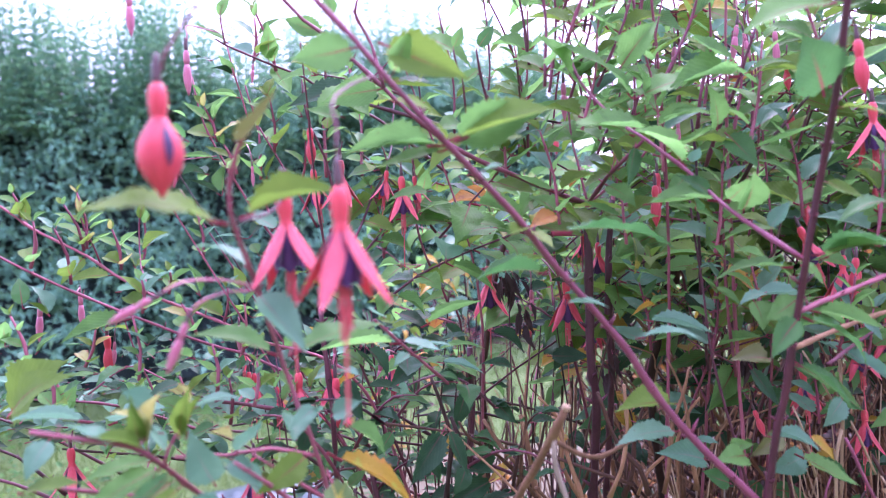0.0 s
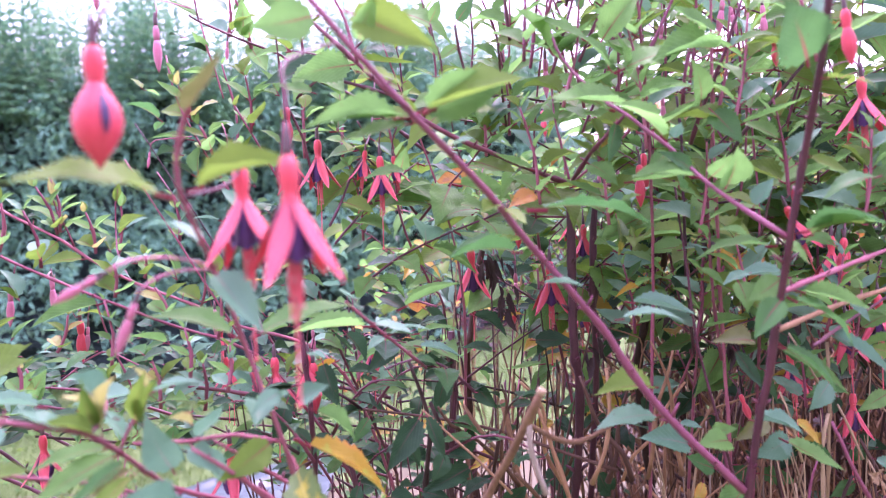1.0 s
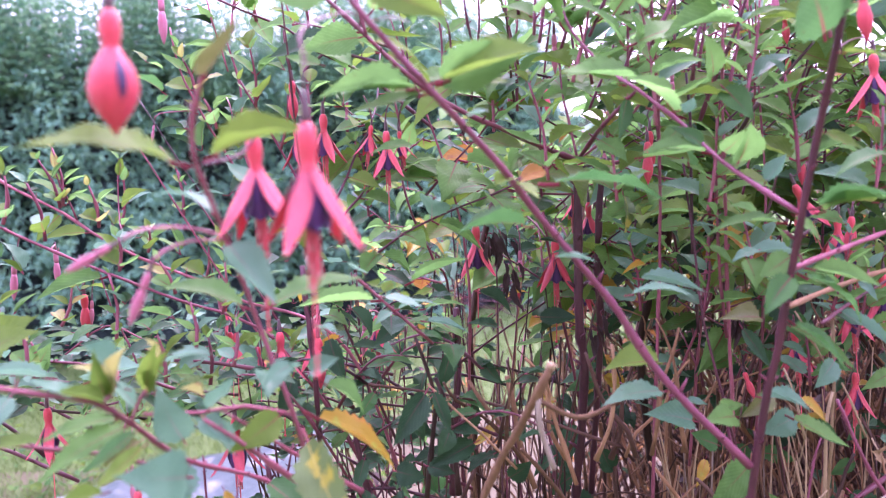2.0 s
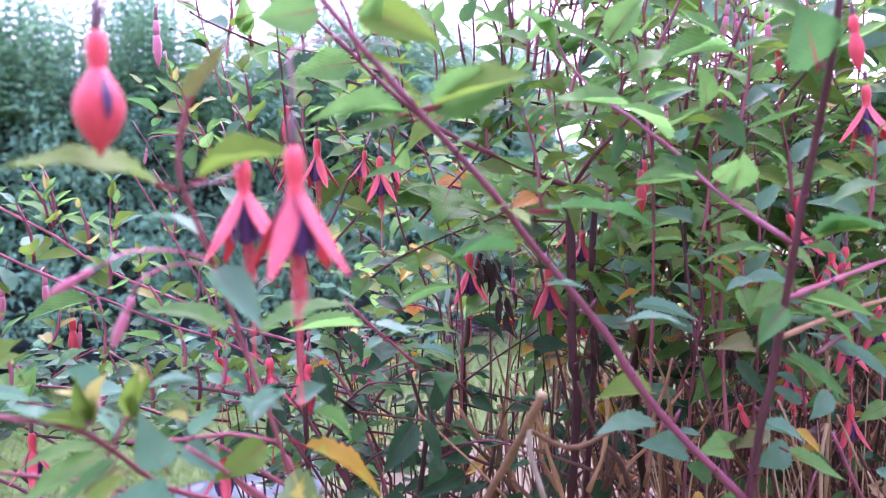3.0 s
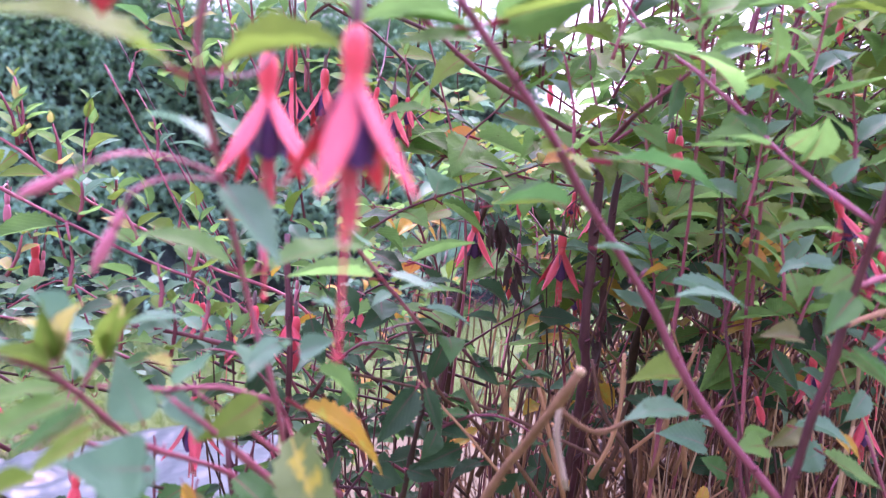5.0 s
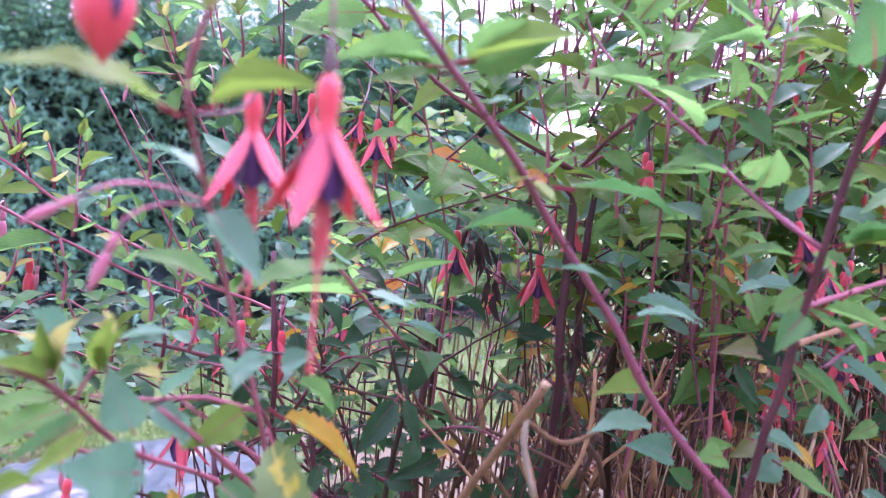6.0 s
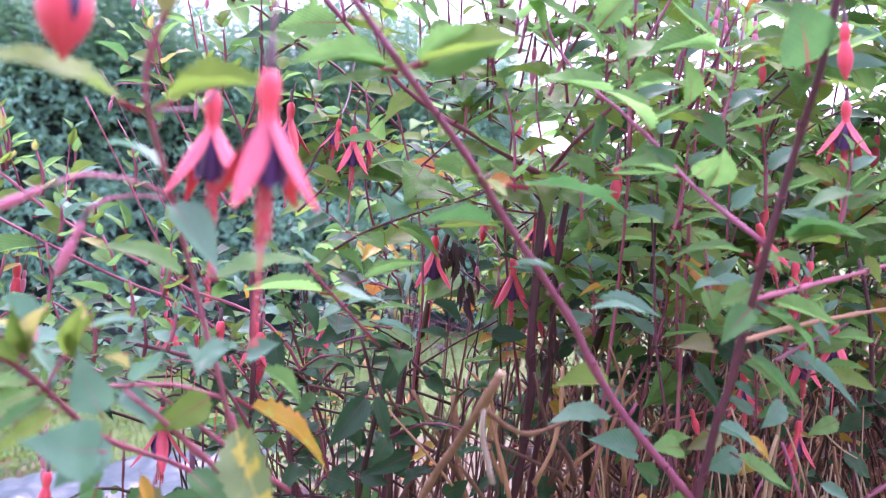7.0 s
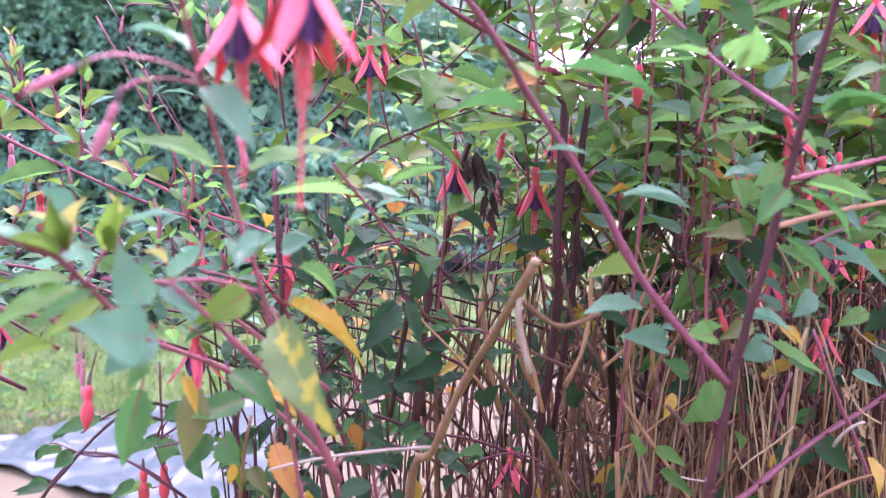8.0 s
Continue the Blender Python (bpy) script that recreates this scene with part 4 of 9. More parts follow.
flower("slim_bud", (-0.0863, 0.2580, 0.8161), 0.62, [(-0.0856, 0.2580, 0.8184), (-0.0829, 0.2620, 0.8221), (-0.0772, 0.2700, 0.8244), (-0.0683, 0.2800, 0.8238)], 0, (-0.42, 0.0), near)
flower("slim_bud", (-0.0629, 0.3100, 0.8077), 0.42, [(-0.0628, 0.3100, 0.8097), (-0.0617, 0.3130, 0.8005), (-0.0646, 0.3140, 0.7933)], 0, (0.3, 0.0), near)
flower("bud", (0.1932, 0.3600, 0.9172), 0.8, [(0.1917, 0.3600, 0.9232), (0.1879, 0.3550, 0.9271), (0.1782, 0.3400, 0.9296)], 10, (0.12, 0.0), near)
flower("open", (0.2437, 0.4400, 0.8972), 0.95, [(0.2431, 0.4400, 0.9022), (0.2343, 0.4300, 0.9046), (0.2104, 0.4000, 0.8995), (0.1647, 0.3250, 0.8850)], 16, (0.05, 0.0), near, True)

# middle of the shrub: upright stems and a hub of twigs
stem("stem", [(0.0940, 0.5000, 0.8446), (0.0927, 0.5000, 0.8109), (0.0931, 0.5050, 0.7763), (0.0939, 0.5100, 0.7403), (0.0985, 0.5300, 0.6805), (0.0900, 0.6200, 0.4000), (0.1000, 0.6600, 0.0000)], 0.0027, 0.00324, "plum", middle)
stem("stem", [(0.1222, 0.5600, 0.8499), (0.1184, 0.5600, 0.8080), (0.1178, 0.5650, 0.7610), (0.1205, 0.5800, 0.7019), (0.1200, 0.6800, 0.4000), (0.1200, 0.7000, 0.0000)], 0.00234, 0.0027, "plum", middle)
stem("stem", [(0.1962, 0.6400, 0.8362), (0.1909, 0.6400, 0.8096), (0.1826, 0.6500, 0.7685), (0.1784, 0.6600, 0.7256), (0.1775, 0.6800, 0.6638), (0.2100, 0.7400, 0.4000), (0.2000, 0.7600, 0.0000)], 0.00306, 0.00396, "bark", middle)
stem("stem", [(0.0570, 0.7000, 0.8208), (0.0458, 0.7000, 0.7868), (0.0356, 0.7100, 0.7267), (0.0302, 0.7200, 0.6531), (0.0400, 0.7800, 0.3000), (0.0400, 0.8000, 0.0000)], 0.0027, 0.0036, "bark", middle)
stem("stem", [(-0.0808, 0.5000, 0.7900), (-0.0793, 0.5000, 0.7629), (-0.0777, 0.5000, 0.7423), (-0.0777, 0.5100, 0.6837), (-0.0900, 0.5800, 0.4000), (-0.0600, 0.6200, 0.0000)], 0.00162, 0.00198, "plum", middle)
stem("twig", [(-0.0229, 0.6200, 0.8505), (-0.0140, 0.6200, 0.8133), (0.0016, 0.6300, 0.7749), (0.0136, 0.6400, 0.7345), (0.0200, 0.7200, 0.5000)], 0.00087, 0.00112, "purple", middle)
stem("twig", [(0.0939, 0.5000, 0.8477), (0.1075, 0.5000, 0.8580), (0.1210, 0.4900, 0.8697), (0.1305, 0.4800, 0.8826)], 0.00093, 0.00062, "pink", middle)
stem("twig", [(0.0939, 0.5000, 0.8477), (0.0917, 0.5100, 0.8674), (0.0900, 0.5300, 0.8942), (0.0918, 0.5500, 0.9229)], 0.00093, 0.00062, "pink", middle)
stem("twig", [(0.0939, 0.5000, 0.8477), (0.1154, 0.5200, 0.8454), (0.1430, 0.5400, 0.8505)], 0.00093, 0.00062, "pink", middle)
stem("twig", [(0.1085, 0.5800, 0.8655), (0.0785, 0.5700, 0.8818), (0.0535, 0.5600, 0.8915), (0.0217, 0.5500, 0.8970)], 0.00074, 0.00062, "purple", middle)
stem("twig", [(-0.0351, 0.3800, 0.7971), (-0.0261, 0.4000, 0.7835), (-0.0131, 0.4300, 0.7644), (-0.0009, 0.4600, 0.7457)], 0.00056, 0.00074, "pink", near)
leaf((-0.0299, 0.3850, 0.7971), (-0.0379, 0.3700, 0.8041), 0.57, "pale", 0.25, 0.2, 1, near)
leaf((-0.0234, 0.4000, 0.7822), (-0.0661, 0.3850, 0.7836), 0.285, "green", 0.12, 0.2, 1, near)
leaf((-0.0197, 0.4100, 0.7747), (0.0036, 0.4000, 0.7814), 0.285, "pale", 0.12, 0.2, 1, near)
leaf((-0.0197, 0.4100, 0.7747), (-0.0286, 0.4000, 0.7699), 0.475, "pale", 0.31, 0.2, 1, near)
flower("open", (0.0339, 0.6000, 0.8036), 1.15, [(0.0339, 0.6000, 0.8088), (0.0332, 0.6000, 0.8164), (0.0286, 0.6000, 0.8229)], 45, (0.0, 0.0), middle)
flower("open", (0.0872, 0.5600, 0.7947), 1.1, [(0.0872, 0.5600, 0.7999), (0.0881, 0.5600, 0.8098), (0.0962, 0.5600, 0.8176)], 40, (0.0, 0.0), middle)
flower("slim_bud", (0.0686, 0.6200, 0.7815), 0.8, [(0.0687, 0.6200, 0.7859), (0.0688, 0.6200, 0.7947), (0.0667, 0.6200, 0.8014)], 0, (0.0, 0.0), middle)
flower("open", (-0.0357, 0.5350, 0.8771), 0.62, [(-0.0357, 0.5350, 0.8853), (-0.0369, 0.5350, 0.8911), (-0.0397, 0.5350, 0.8971)], 20, (-0.15, 0.0), middle)
flower("open", (-0.0255, 0.5250, 0.8723), 0.9, [(-0.0255, 0.5250, 0.8805), (-0.0243, 0.5250, 0.8863), (-0.0215, 0.5250, 0.8923)], 50, (0, 0.0), middle)
flower("open", (-0.0177, 0.5400, 0.8727), 0.58, [(-0.0177, 0.5400, 0.8809), (-0.0165, 0.5400, 0.8867), (-0.0137, 0.5400, 0.8927)], 10, (0.12, 0.0), middle)
leaf((-0.0043, 0.4600, 0.8607), (-0.0310, 0.4500, 0.8579), 0.36, "green", 0.4, 0.1, 1, middle)
leaf((-0.0112, 0.5000, 0.8612), (-0.0066, 0.4900, 0.8756), 0.6, "green", 0.8, 0.1, 1, middle)
flower("bud", (0.3328, 0.6000, 0.8487), 0.7, [(0.3328, 0.6000, 0.8530), (0.3319, 0.6000, 0.8581)], 0, (0.0, 0.0), middle)
flower("bud", (-0.0905, 0.5600, 0.9112), 0.9, [(-0.0907, 0.5600, 0.9170), (-0.0916, 0.5600, 0.9268), (-0.0959, 0.5800, 0.9456)], 0, (0.0, 0.0), leftward)
flower("open", (-0.0900, 0.5600, 0.8819), 0.9, [(-0.0899, 0.5600, 0.8878), (-0.0878, 0.5600, 0.8936)], 0, (0.1, 0.0), leftward)
flower("open", (-0.0677, 0.5400, 0.8862), 1.0, [(-0.0676, 0.5400, 0.8918), (-0.0655, 0.5400, 0.8993)], 30, (0.0, 0.0), middle)

# right part: hanging flowers and buds
flower("open", (0.2753, 0.5200, 0.7972), 0.95, [(0.2748, 0.5200, 0.8027), (0.2730, 0.5200, 0.8099)], 15, (0.1, 0.0), middle)
flower("open", (0.2591, 0.4900, 0.7580), 0.85, [(0.2586, 0.4900, 0.7633), (0.2589, 0.4900, 0.7685)], 25, (0.1, 0.0), middle)
flower("bud", (0.1664, 0.6000, 0.8683), 1.0, [(0.1661, 0.6000, 0.8743), (0.1649, 0.6000, 0.8803)], 0, (0.0, 0.0), middle)
flower("open", (0.2149, 0.4700, 0.8281), 0.85, [(0.2145, 0.4700, 0.8329), (0.2175, 0.4700, 0.8361)], 20, (0.4, 0.0), middle)
flower("bud", (0.1965, 0.5000, 0.7092), 0.6, [(0.1936, 0.5000, 0.7146), (0.1894, 0.5000, 0.7217)], 0, (0.35, 0.0), middle)
flower("bud", (0.2474, 0.5500, 0.9111), 0.7, [(0.2474, 0.5500, 0.9161), (0.2467, 0.5500, 0.9208)], 0, (0.0, 0.0), middle)
flower("bud", (0.2223, 0.5000, 0.9318), 0.6, [(0.2227, 0.5000, 0.9346), (0.2238, 0.5000, 0.9423)], 0, (0.1, 0.0), middle)
flower("slim_bud", (0.1887, 0.4800, 0.9473), 0.55, [(0.1874, 0.4800, 0.9506), (0.1853, 0.4800, 0.9557)], 0, (0.2, 0.0), middle)
flower("bud", (0.2569, 0.5500, 0.8466), 0.7, [(0.2569, 0.5500, 0.8505), (0.2581, 0.5500, 0.8564)], 0, (0.0, 0.0), middle)
flower("open", (0.1231, 0.6200, 0.8166), 0.9, [(0.1229, 0.6200, 0.8216), (0.1234, 0.6200, 0.8293)], 20, (0.0, 0.0), middle)
flower("bud", (0.0691, 0.6600, 0.7573), 0.8, [(0.0689, 0.6600, 0.7619), (0.0697, 0.6600, 0.7679)], 0, (0.0, 0.0), middle)
flower("open", (0.0757, 0.5500, 0.5978), 0.9, [(0.0747, 0.5500, 0.6040), (0.0732, 0.5500, 0.6102)], 20, (0.0, 0.0), middle)

# left sprays
stem("twig", [(-0.3554, 0.6000, 0.8822), (-0.3240, 0.6000, 0.8575), (-0.3121, 0.6000, 0.8484), (-0.2737, 0.6000, 0.8266), (-0.2537, 0.6000, 0.8115), (-0.2191, 0.6000, 0.7905), (-0.1859, 0.6000, 0.7759), (-0.1486, 0.6000, 0.7567), (-0.0600, 0.6000, 0.7000), (-0.0100, 0.6200, 0.4500), (0.0200, 0.6400, 0.0000)], 0.0008, 0.0011, "pink", leftward)
stem("twig", [(-0.3163, 0.5300, 0.8405), (-0.2879, 0.5300, 0.8241), (-0.2611, 0.5300, 0.8096), (-0.2122, 0.5300, 0.7863), (-0.1646, 0.5300, 0.7656), (-0.1313, 0.5300, 0.7536), (-0.0988, 0.5300, 0.7269), (-0.0500, 0.5600, 0.6200), (-0.0000, 0.6000, 0.4000), (0.0000, 0.6200, 0.0000)], 0.0007, 0.0011, "pink", leftward)
stem("twig", [(-0.2536, 0.6600, 0.8609), (-0.2555, 0.6600, 0.8376), (-0.2521, 0.6500, 0.8193), (-0.2385, 0.6200, 0.8070), (-0.2232, 0.6000, 0.7928)], 0.0004, 0.0006, "pink", leftward)
stem("twig", [(-0.2771, 0.6000, 0.8594), (-0.2740, 0.6000, 0.8466), (-0.2686, 0.6000, 0.8357), (-0.2636, 0.6000, 0.8205)], 0.00035, 0.0006, "pink", leftward)
stem("twig", [(-0.1779, 0.5800, 0.9547), (-0.1738, 0.5800, 0.9286), (-0.1672, 0.5800, 0.9104), (-0.1596, 0.5800, 0.8942), (-0.1482, 0.5800, 0.8718), (-0.1328, 0.5800, 0.8451), (-0.1092, 0.5600, 0.8175)], 0.00045, 0.0008, "pink", leftward)
stem("twig", [(-0.1534, 0.5600, 0.9770), (-0.1458, 0.5600, 0.9720), (-0.1172, 0.5600, 0.9581), (-0.0940, 0.5700, 0.9487), (-0.0740, 0.5800, 0.9333), (-0.0420, 0.5800, 0.9167), (0.0061, 0.5800, 0.8754)], 0.0005, 0.0009, "purple", leftward)
stem("twig", [(-0.1458, 0.5600, 0.9720), (-0.1425, 0.5600, 0.9546), (-0.1405, 0.5700, 0.9387), (-0.1362, 0.5700, 0.9208)], 0.0004, 0.00045, "pink", leftward)
stem("twig", [(-0.1469, 0.5600, 1.0027), (-0.1492, 0.5600, 0.9893), (-0.1470, 0.5600, 0.9731)], 0.00035, 0.0005, "purple", leftward)
stem("twig", [(-0.1308, 0.5800, 0.9159), (-0.1213, 0.5800, 0.8977), (-0.1097, 0.5800, 0.8752), (-0.0924, 0.5800, 0.8404)], 0.0005, 0.0007, "pink", leftward)
stem("twig", [(-0.0960, 0.5700, 0.9479), (-0.0945, 0.5700, 0.9282), (-0.0910, 0.5700, 0.9123), (-0.0816, 0.5700, 0.8883), (-0.0746, 0.5700, 0.8483)], 0.0005, 0.0007, "purple", leftward)
stem("twig", [(-0.2803, 0.5000, 0.7300), (-0.2553, 0.5000, 0.7270), (-0.2305, 0.5000, 0.7221)], 0.0005, 0.0006, "purple", leftward)
stem("twig", [(-0.1647, 0.5000, 0.7335), (-0.1362, 0.5000, 0.7302), (-0.1078, 0.5000, 0.7233), (-0.0870, 0.5000, 0.7113)], 0.0008, 0.001, "purple", leftward)
stem("twig", [(-0.2197, 0.5300, 0.7867), (-0.2125, 0.5300, 0.7595), (-0.2047, 0.5300, 0.7398), (-0.1986, 0.5300, 0.7201)], 0.0004, 0.0005, "pink", leftward)
stem("twig", [(-0.2568, 0.5500, 0.7300), (-0.2275, 0.5500, 0.7486), (-0.1968, 0.5300, 0.7433), (-0.1785, 0.5300, 0.7327)], 0.00045, 0.00045, "pink", leftward)
leaf((-0.1439, 0.5600, 0.9739), (-0.1704, 0.5600, 0.9895), 0.38, "green", 0.25, 0.2, 1, leftward)
leaf((-0.1172, 0.5600, 0.9581), (-0.1143, 0.5500, 0.9857), 0.475, "green", 0.81, 0.2, 1, leftward)
leaf((-0.1511, 0.5600, 0.9912), (-0.1410, 0.5600, 1.0084), 0.475, "green", 0.5, 0.2, 1, leftward)
leaf((-0.1616, 0.5800, 0.8942), (-0.1929, 0.5700, 0.8972), 0.332, "green", 0.19, 0.3, 1, leftward)
leaf((-0.1728, 0.5800, 0.9246), (-0.1615, 0.5700, 0.9350), 0.57, "green", 0.5, 0.3, 1, leftward)
leaf((-0.1744, 0.5800, 0.9387), (-0.1748, 0.5700, 0.9490), 0.475, "green", 0.5, 0.3, 1, leftward)
leaf((-0.1174, 0.5700, 0.9600), (-0.1023, 0.5600, 0.9347), 0.57, "green", 0.5, 0.3, 1, leftward)
leaf((-0.1398, 0.5700, 0.9367), (-0.1642, 0.5600, 0.9394), 0.427, "green", 0.25, 0.3, 1, leftward)
leaf((-0.2736, 0.6000, 0.8274), (-0.2866, 0.5800, 0.8084), 0.475, "lime", 0.43, 0.3, 1, leftward)
leaf((-0.2493, 0.5900, 0.8120), (-0.2797, 0.5750, 0.8105), 0.427, "lime", 0.37, 0.3, 1, leftward)
leaf((-0.2521, 0.6500, 0.8193), (-0.2688, 0.6300, 0.8400), 0.427, "green", 0.19, 0.3, 1, leftward)
leaf((-0.2506, 0.6500, 0.8261), (-0.2252, 0.6400, 0.8435), 0.475, "lime", 0.43, 0.3, 1, leftward)
leaf((-0.2543, 0.6600, 0.8516), (-0.2500, 0.6600, 0.8700), 0.427, "lime", 0.5, 0.2, 1, leftward)
leaf((-0.2122, 0.5300, 0.7863), (-0.2560, 0.5100, 0.7745), 0.361, "green", 0.31, 0.3, 1, leftward)
leaf((-0.2706, 0.6000, 0.8379), (-0.3028, 0.6000, 0.8565), 0.38, "green", 0.19, 0.3, 1, leftward)
leaf((-0.2719, 0.6000, 0.8465), (-0.2520, 0.6000, 0.8553), 0.285, "green", 0.12, 0.3, 1, leftward)
leaf((-0.2764, 0.6000, 0.8581), (-0.2777, 0.6000, 0.8763), 0.332, "young", 0.5, 0.3, 1, leftward)
leaf((-0.2327, 0.5500, 0.8025), (-0.1994, 0.5400, 0.8037), 0.475, "pale", 0.31, 0.3, 1, leftward)
leaf((-0.2553, 0.5000, 0.7270), (-0.2338, 0.4900, 0.7518), 0.665, "green", 0.5, 0.3, 1, leftward)
leaf((-0.2000, 0.4500, 0.7341), (-0.1574, 0.4300, 0.7484), 0.475, "pale", 0.31, 0.3, 1, leftward)
leaf((-0.2305, 0.4000, 0.7521), (-0.1926, 0.3800, 0.7858), 0.665, "lime", 0.5, 0.3, 1, leftward)
flower("bud", (-0.2433, 0.5560, 0.7704), 0.95, [(-0.2430, 0.5560, 0.7732), (-0.2395, 0.5500, 0.7791), (-0.2275, 0.5300, 0.7928)], 0, (0.0, 0.0), leftward)
flower("slim_bud", (-0.2575, 0.5500, 0.8017), 0.8, [(-0.2573, 0.5500, 0.8037), (-0.2529, 0.5400, 0.8071), (-0.2502, 0.5300, 0.8052)], 0, (0.0, 0.0), leftward)
flower("slim_bud", (-0.2862, 0.5500, 0.7960), 0.9, [(-0.2851, 0.5500, 0.7991), (-0.2780, 0.5400, 0.8056), (-0.2701, 0.5300, 0.8138)], 0, (-0.1, 0.0), leftward)
flower("slim_bud", (-0.2381, 0.5560, 0.7661), 0.6, [(-0.2373, 0.5560, 0.7701), (-0.2336, 0.5500, 0.7788), (-0.2213, 0.5300, 0.7905)], 0, (-0.1, 0.0), leftward)
flower("slim_bud", (-0.1561, 0.5000, 0.9573), 0.95, [(-0.1556, 0.5000, 0.9624), (-0.1548, 0.5000, 0.9675), (-0.1596, 0.5200, 0.9776), (-0.1514, 0.5600, 0.9816)], 0, (0.0, 0.0), leftward)
flower("slim_bud", (-0.1746, 0.4600, 0.9833), 0.85, [(-0.1745, 0.4600, 0.9864), (-0.1736, 0.4600, 0.9958)], 0, (0.0, 0.0), leftward)
flower("slim_bud", (-0.1281, 0.5600, 0.9582), 0.45, [(-0.1276, 0.5600, 0.9613), (-0.1256, 0.5600, 0.9640)], 0, (-0.1, 0.0), leftward)
flower("slim_bud", (-0.1871, 0.5600, 0.8854), 0.4, [(-0.1858, 0.5600, 0.8893), (-0.1830, 0.5600, 0.8931), (-0.1636, 0.5800, 0.8963)], 0, (-0.2, 0.0), leftward)
flower("slim_bud", (-0.1331, 0.5600, 0.8865), 0.5, [(-0.1334, 0.5600, 0.8904), (-0.1344, 0.5600, 0.8982), (-0.1387, 0.5700, 0.9031)], 0, (0.0, 0.0), leftward)
flower("open", (-0.0972, 0.5000, 0.7484), 1.0, [(-0.0969, 0.5000, 0.7520), (-0.0955, 0.5000, 0.7574)], 20, (0.0, 0.0), leftward)
flower("open", (-0.1447, 0.5600, 0.7385), 0.7, [(-0.1445, 0.5600, 0.7417), (-0.1433, 0.5600, 0.7466)], 20, (0.0, 0.0), leftward)
flower("bud", (-0.0766, 0.5200, 0.7395), 1.1, [(-0.0762, 0.5200, 0.7471), (-0.0744, 0.5200, 0.7583)], 0, (0.0, 0.0), leftward)
flower("slim_bud", (-0.0479, 0.5500, 0.7458), 0.9, [(-0.0465, 0.5500, 0.7497), (-0.0425, 0.5500, 0.7515), (-0.0378, 0.5500, 0.7493)], 0, (-0.1, 0.0), middle)
flower("open", (-0.0424, 0.5800, 0.7421), 0.9, [(-0.0423, 0.5800, 0.7454), (-0.0400, 0.5800, 0.7483)], 20, (0.0, 0.0), middle)
flower("open", (-0.2575, 0.5200, 0.7007), 1.0, [(-0.2571, 0.5200, 0.7045), (-0.2452, 0.5000, 0.7191)], 20, (0.0, 0.0), leftward)
flower("bud", (-0.1616, 0.4200, 0.6812), 0.8, [(-0.1612, 0.4200, 0.6842), (-0.1596, 0.4200, 0.6907), (-0.1571, 0.4200, 0.6990)], 0, (-0.1, 0.0), leftward)
flower("bud", (-0.1624, 0.5000, 0.6022), 0.85, [(-0.1623, 0.5000, 0.6052), (-0.1618, 0.5000, 0.6103)], 0, (0.0, 0.0), leftward)
flower("bud", (-0.1498, 0.5000, 0.6052), 0.85, [(-0.1497, 0.5000, 0.6082), (-0.1493, 0.5000, 0.6133)], 0, (0.0, 0.0), leftward)
flower("open", (-0.1161, 0.5200, 0.7355), 0.6, [(-0.1160, 0.5200, 0.7391), (-0.1142, 0.5200, 0.7445)], 0, (0.0, 0.0), leftward)
flower("open", (-0.1291, 0.5000, 0.6945), 1.1, [(-0.1290, 0.5000, 0.6998), (-0.1306, 0.5000, 0.7068)], 20, (0.0, 0.0), leftward)
flower("slim_bud", (-0.1442, 0.5400, 0.7758), 0.7, [(-0.1434, 0.5400, 0.7784), (-0.1434, 0.5400, 0.7820)], 0, (0.0, 0.0), leftward)
leaf((0.2122, 0.5000, 0.8024), (0.1963, 0.4900, 0.7863), 0.57, "orange", 0.81, 0.3, 1, middle)
leaf((0.1963, 0.5000, 0.8103), (0.1825, 0.4900, 0.7961), 0.57, "yellow", 0.81, 0.3, 1, middle)
leaf((0.1306, 0.4800, 0.7843), (0.1117, 0.4700, 0.7803), 0.209, "yellow", 0.31, 0.3, 1, middle)
flower("bud", (0.1372, 0.5000, 0.8575), 0.85, [(0.1373, 0.5000, 0.8617), (0.1367, 0.5000, 0.8670)], 0, (0.0, 0.0), middle)
flower("open", (0.2283, 0.5000, 0.7353), 0.85, [(0.2284, 0.5000, 0.7389), (0.2277, 0.5000, 0.7451)], 20, (0.1, 0.0), middle)
flower("bud", (0.2486, 0.4700, 0.8078), 0.8, [(0.2486, 0.4700, 0.8112), (0.2497, 0.4700, 0.8168)], 20, (-0.1, 0.0), middle)
tip_shoot((0.1635, 0.4800, 0.7501), (0.1685, 0.4800, 0.7982), 4, 0.033, ('green', 'lime', 'green', 'pale'), middle, "pink")
tip_shoot((0.2014, 0.4700, 0.7586), (0.2112, 0.4700, 0.7986), 4, 0.033, ('green', 'lime', 'green', 'pale'), middle, "pink")
tip_shoot((0.2320, 0.4600, 0.7537), (0.2427, 0.4600, 0.7978), 4, 0.033, ('green', 'lime', 'green', 'pale'), middle, "pink")
tip_shoot((0.1309, 0.5000, 0.7517), (0.1249, 0.5000, 0.7952), 4, 0.03, ('green', 'pale', 'green', 'deep'), middle, "pink")
tip_shoot((0.2286, 0.4800, 0.7047), (0.2255, 0.4800, 0.7418), 3, 0.032, ('green', 'pale', 'deep'), middle, "pink")

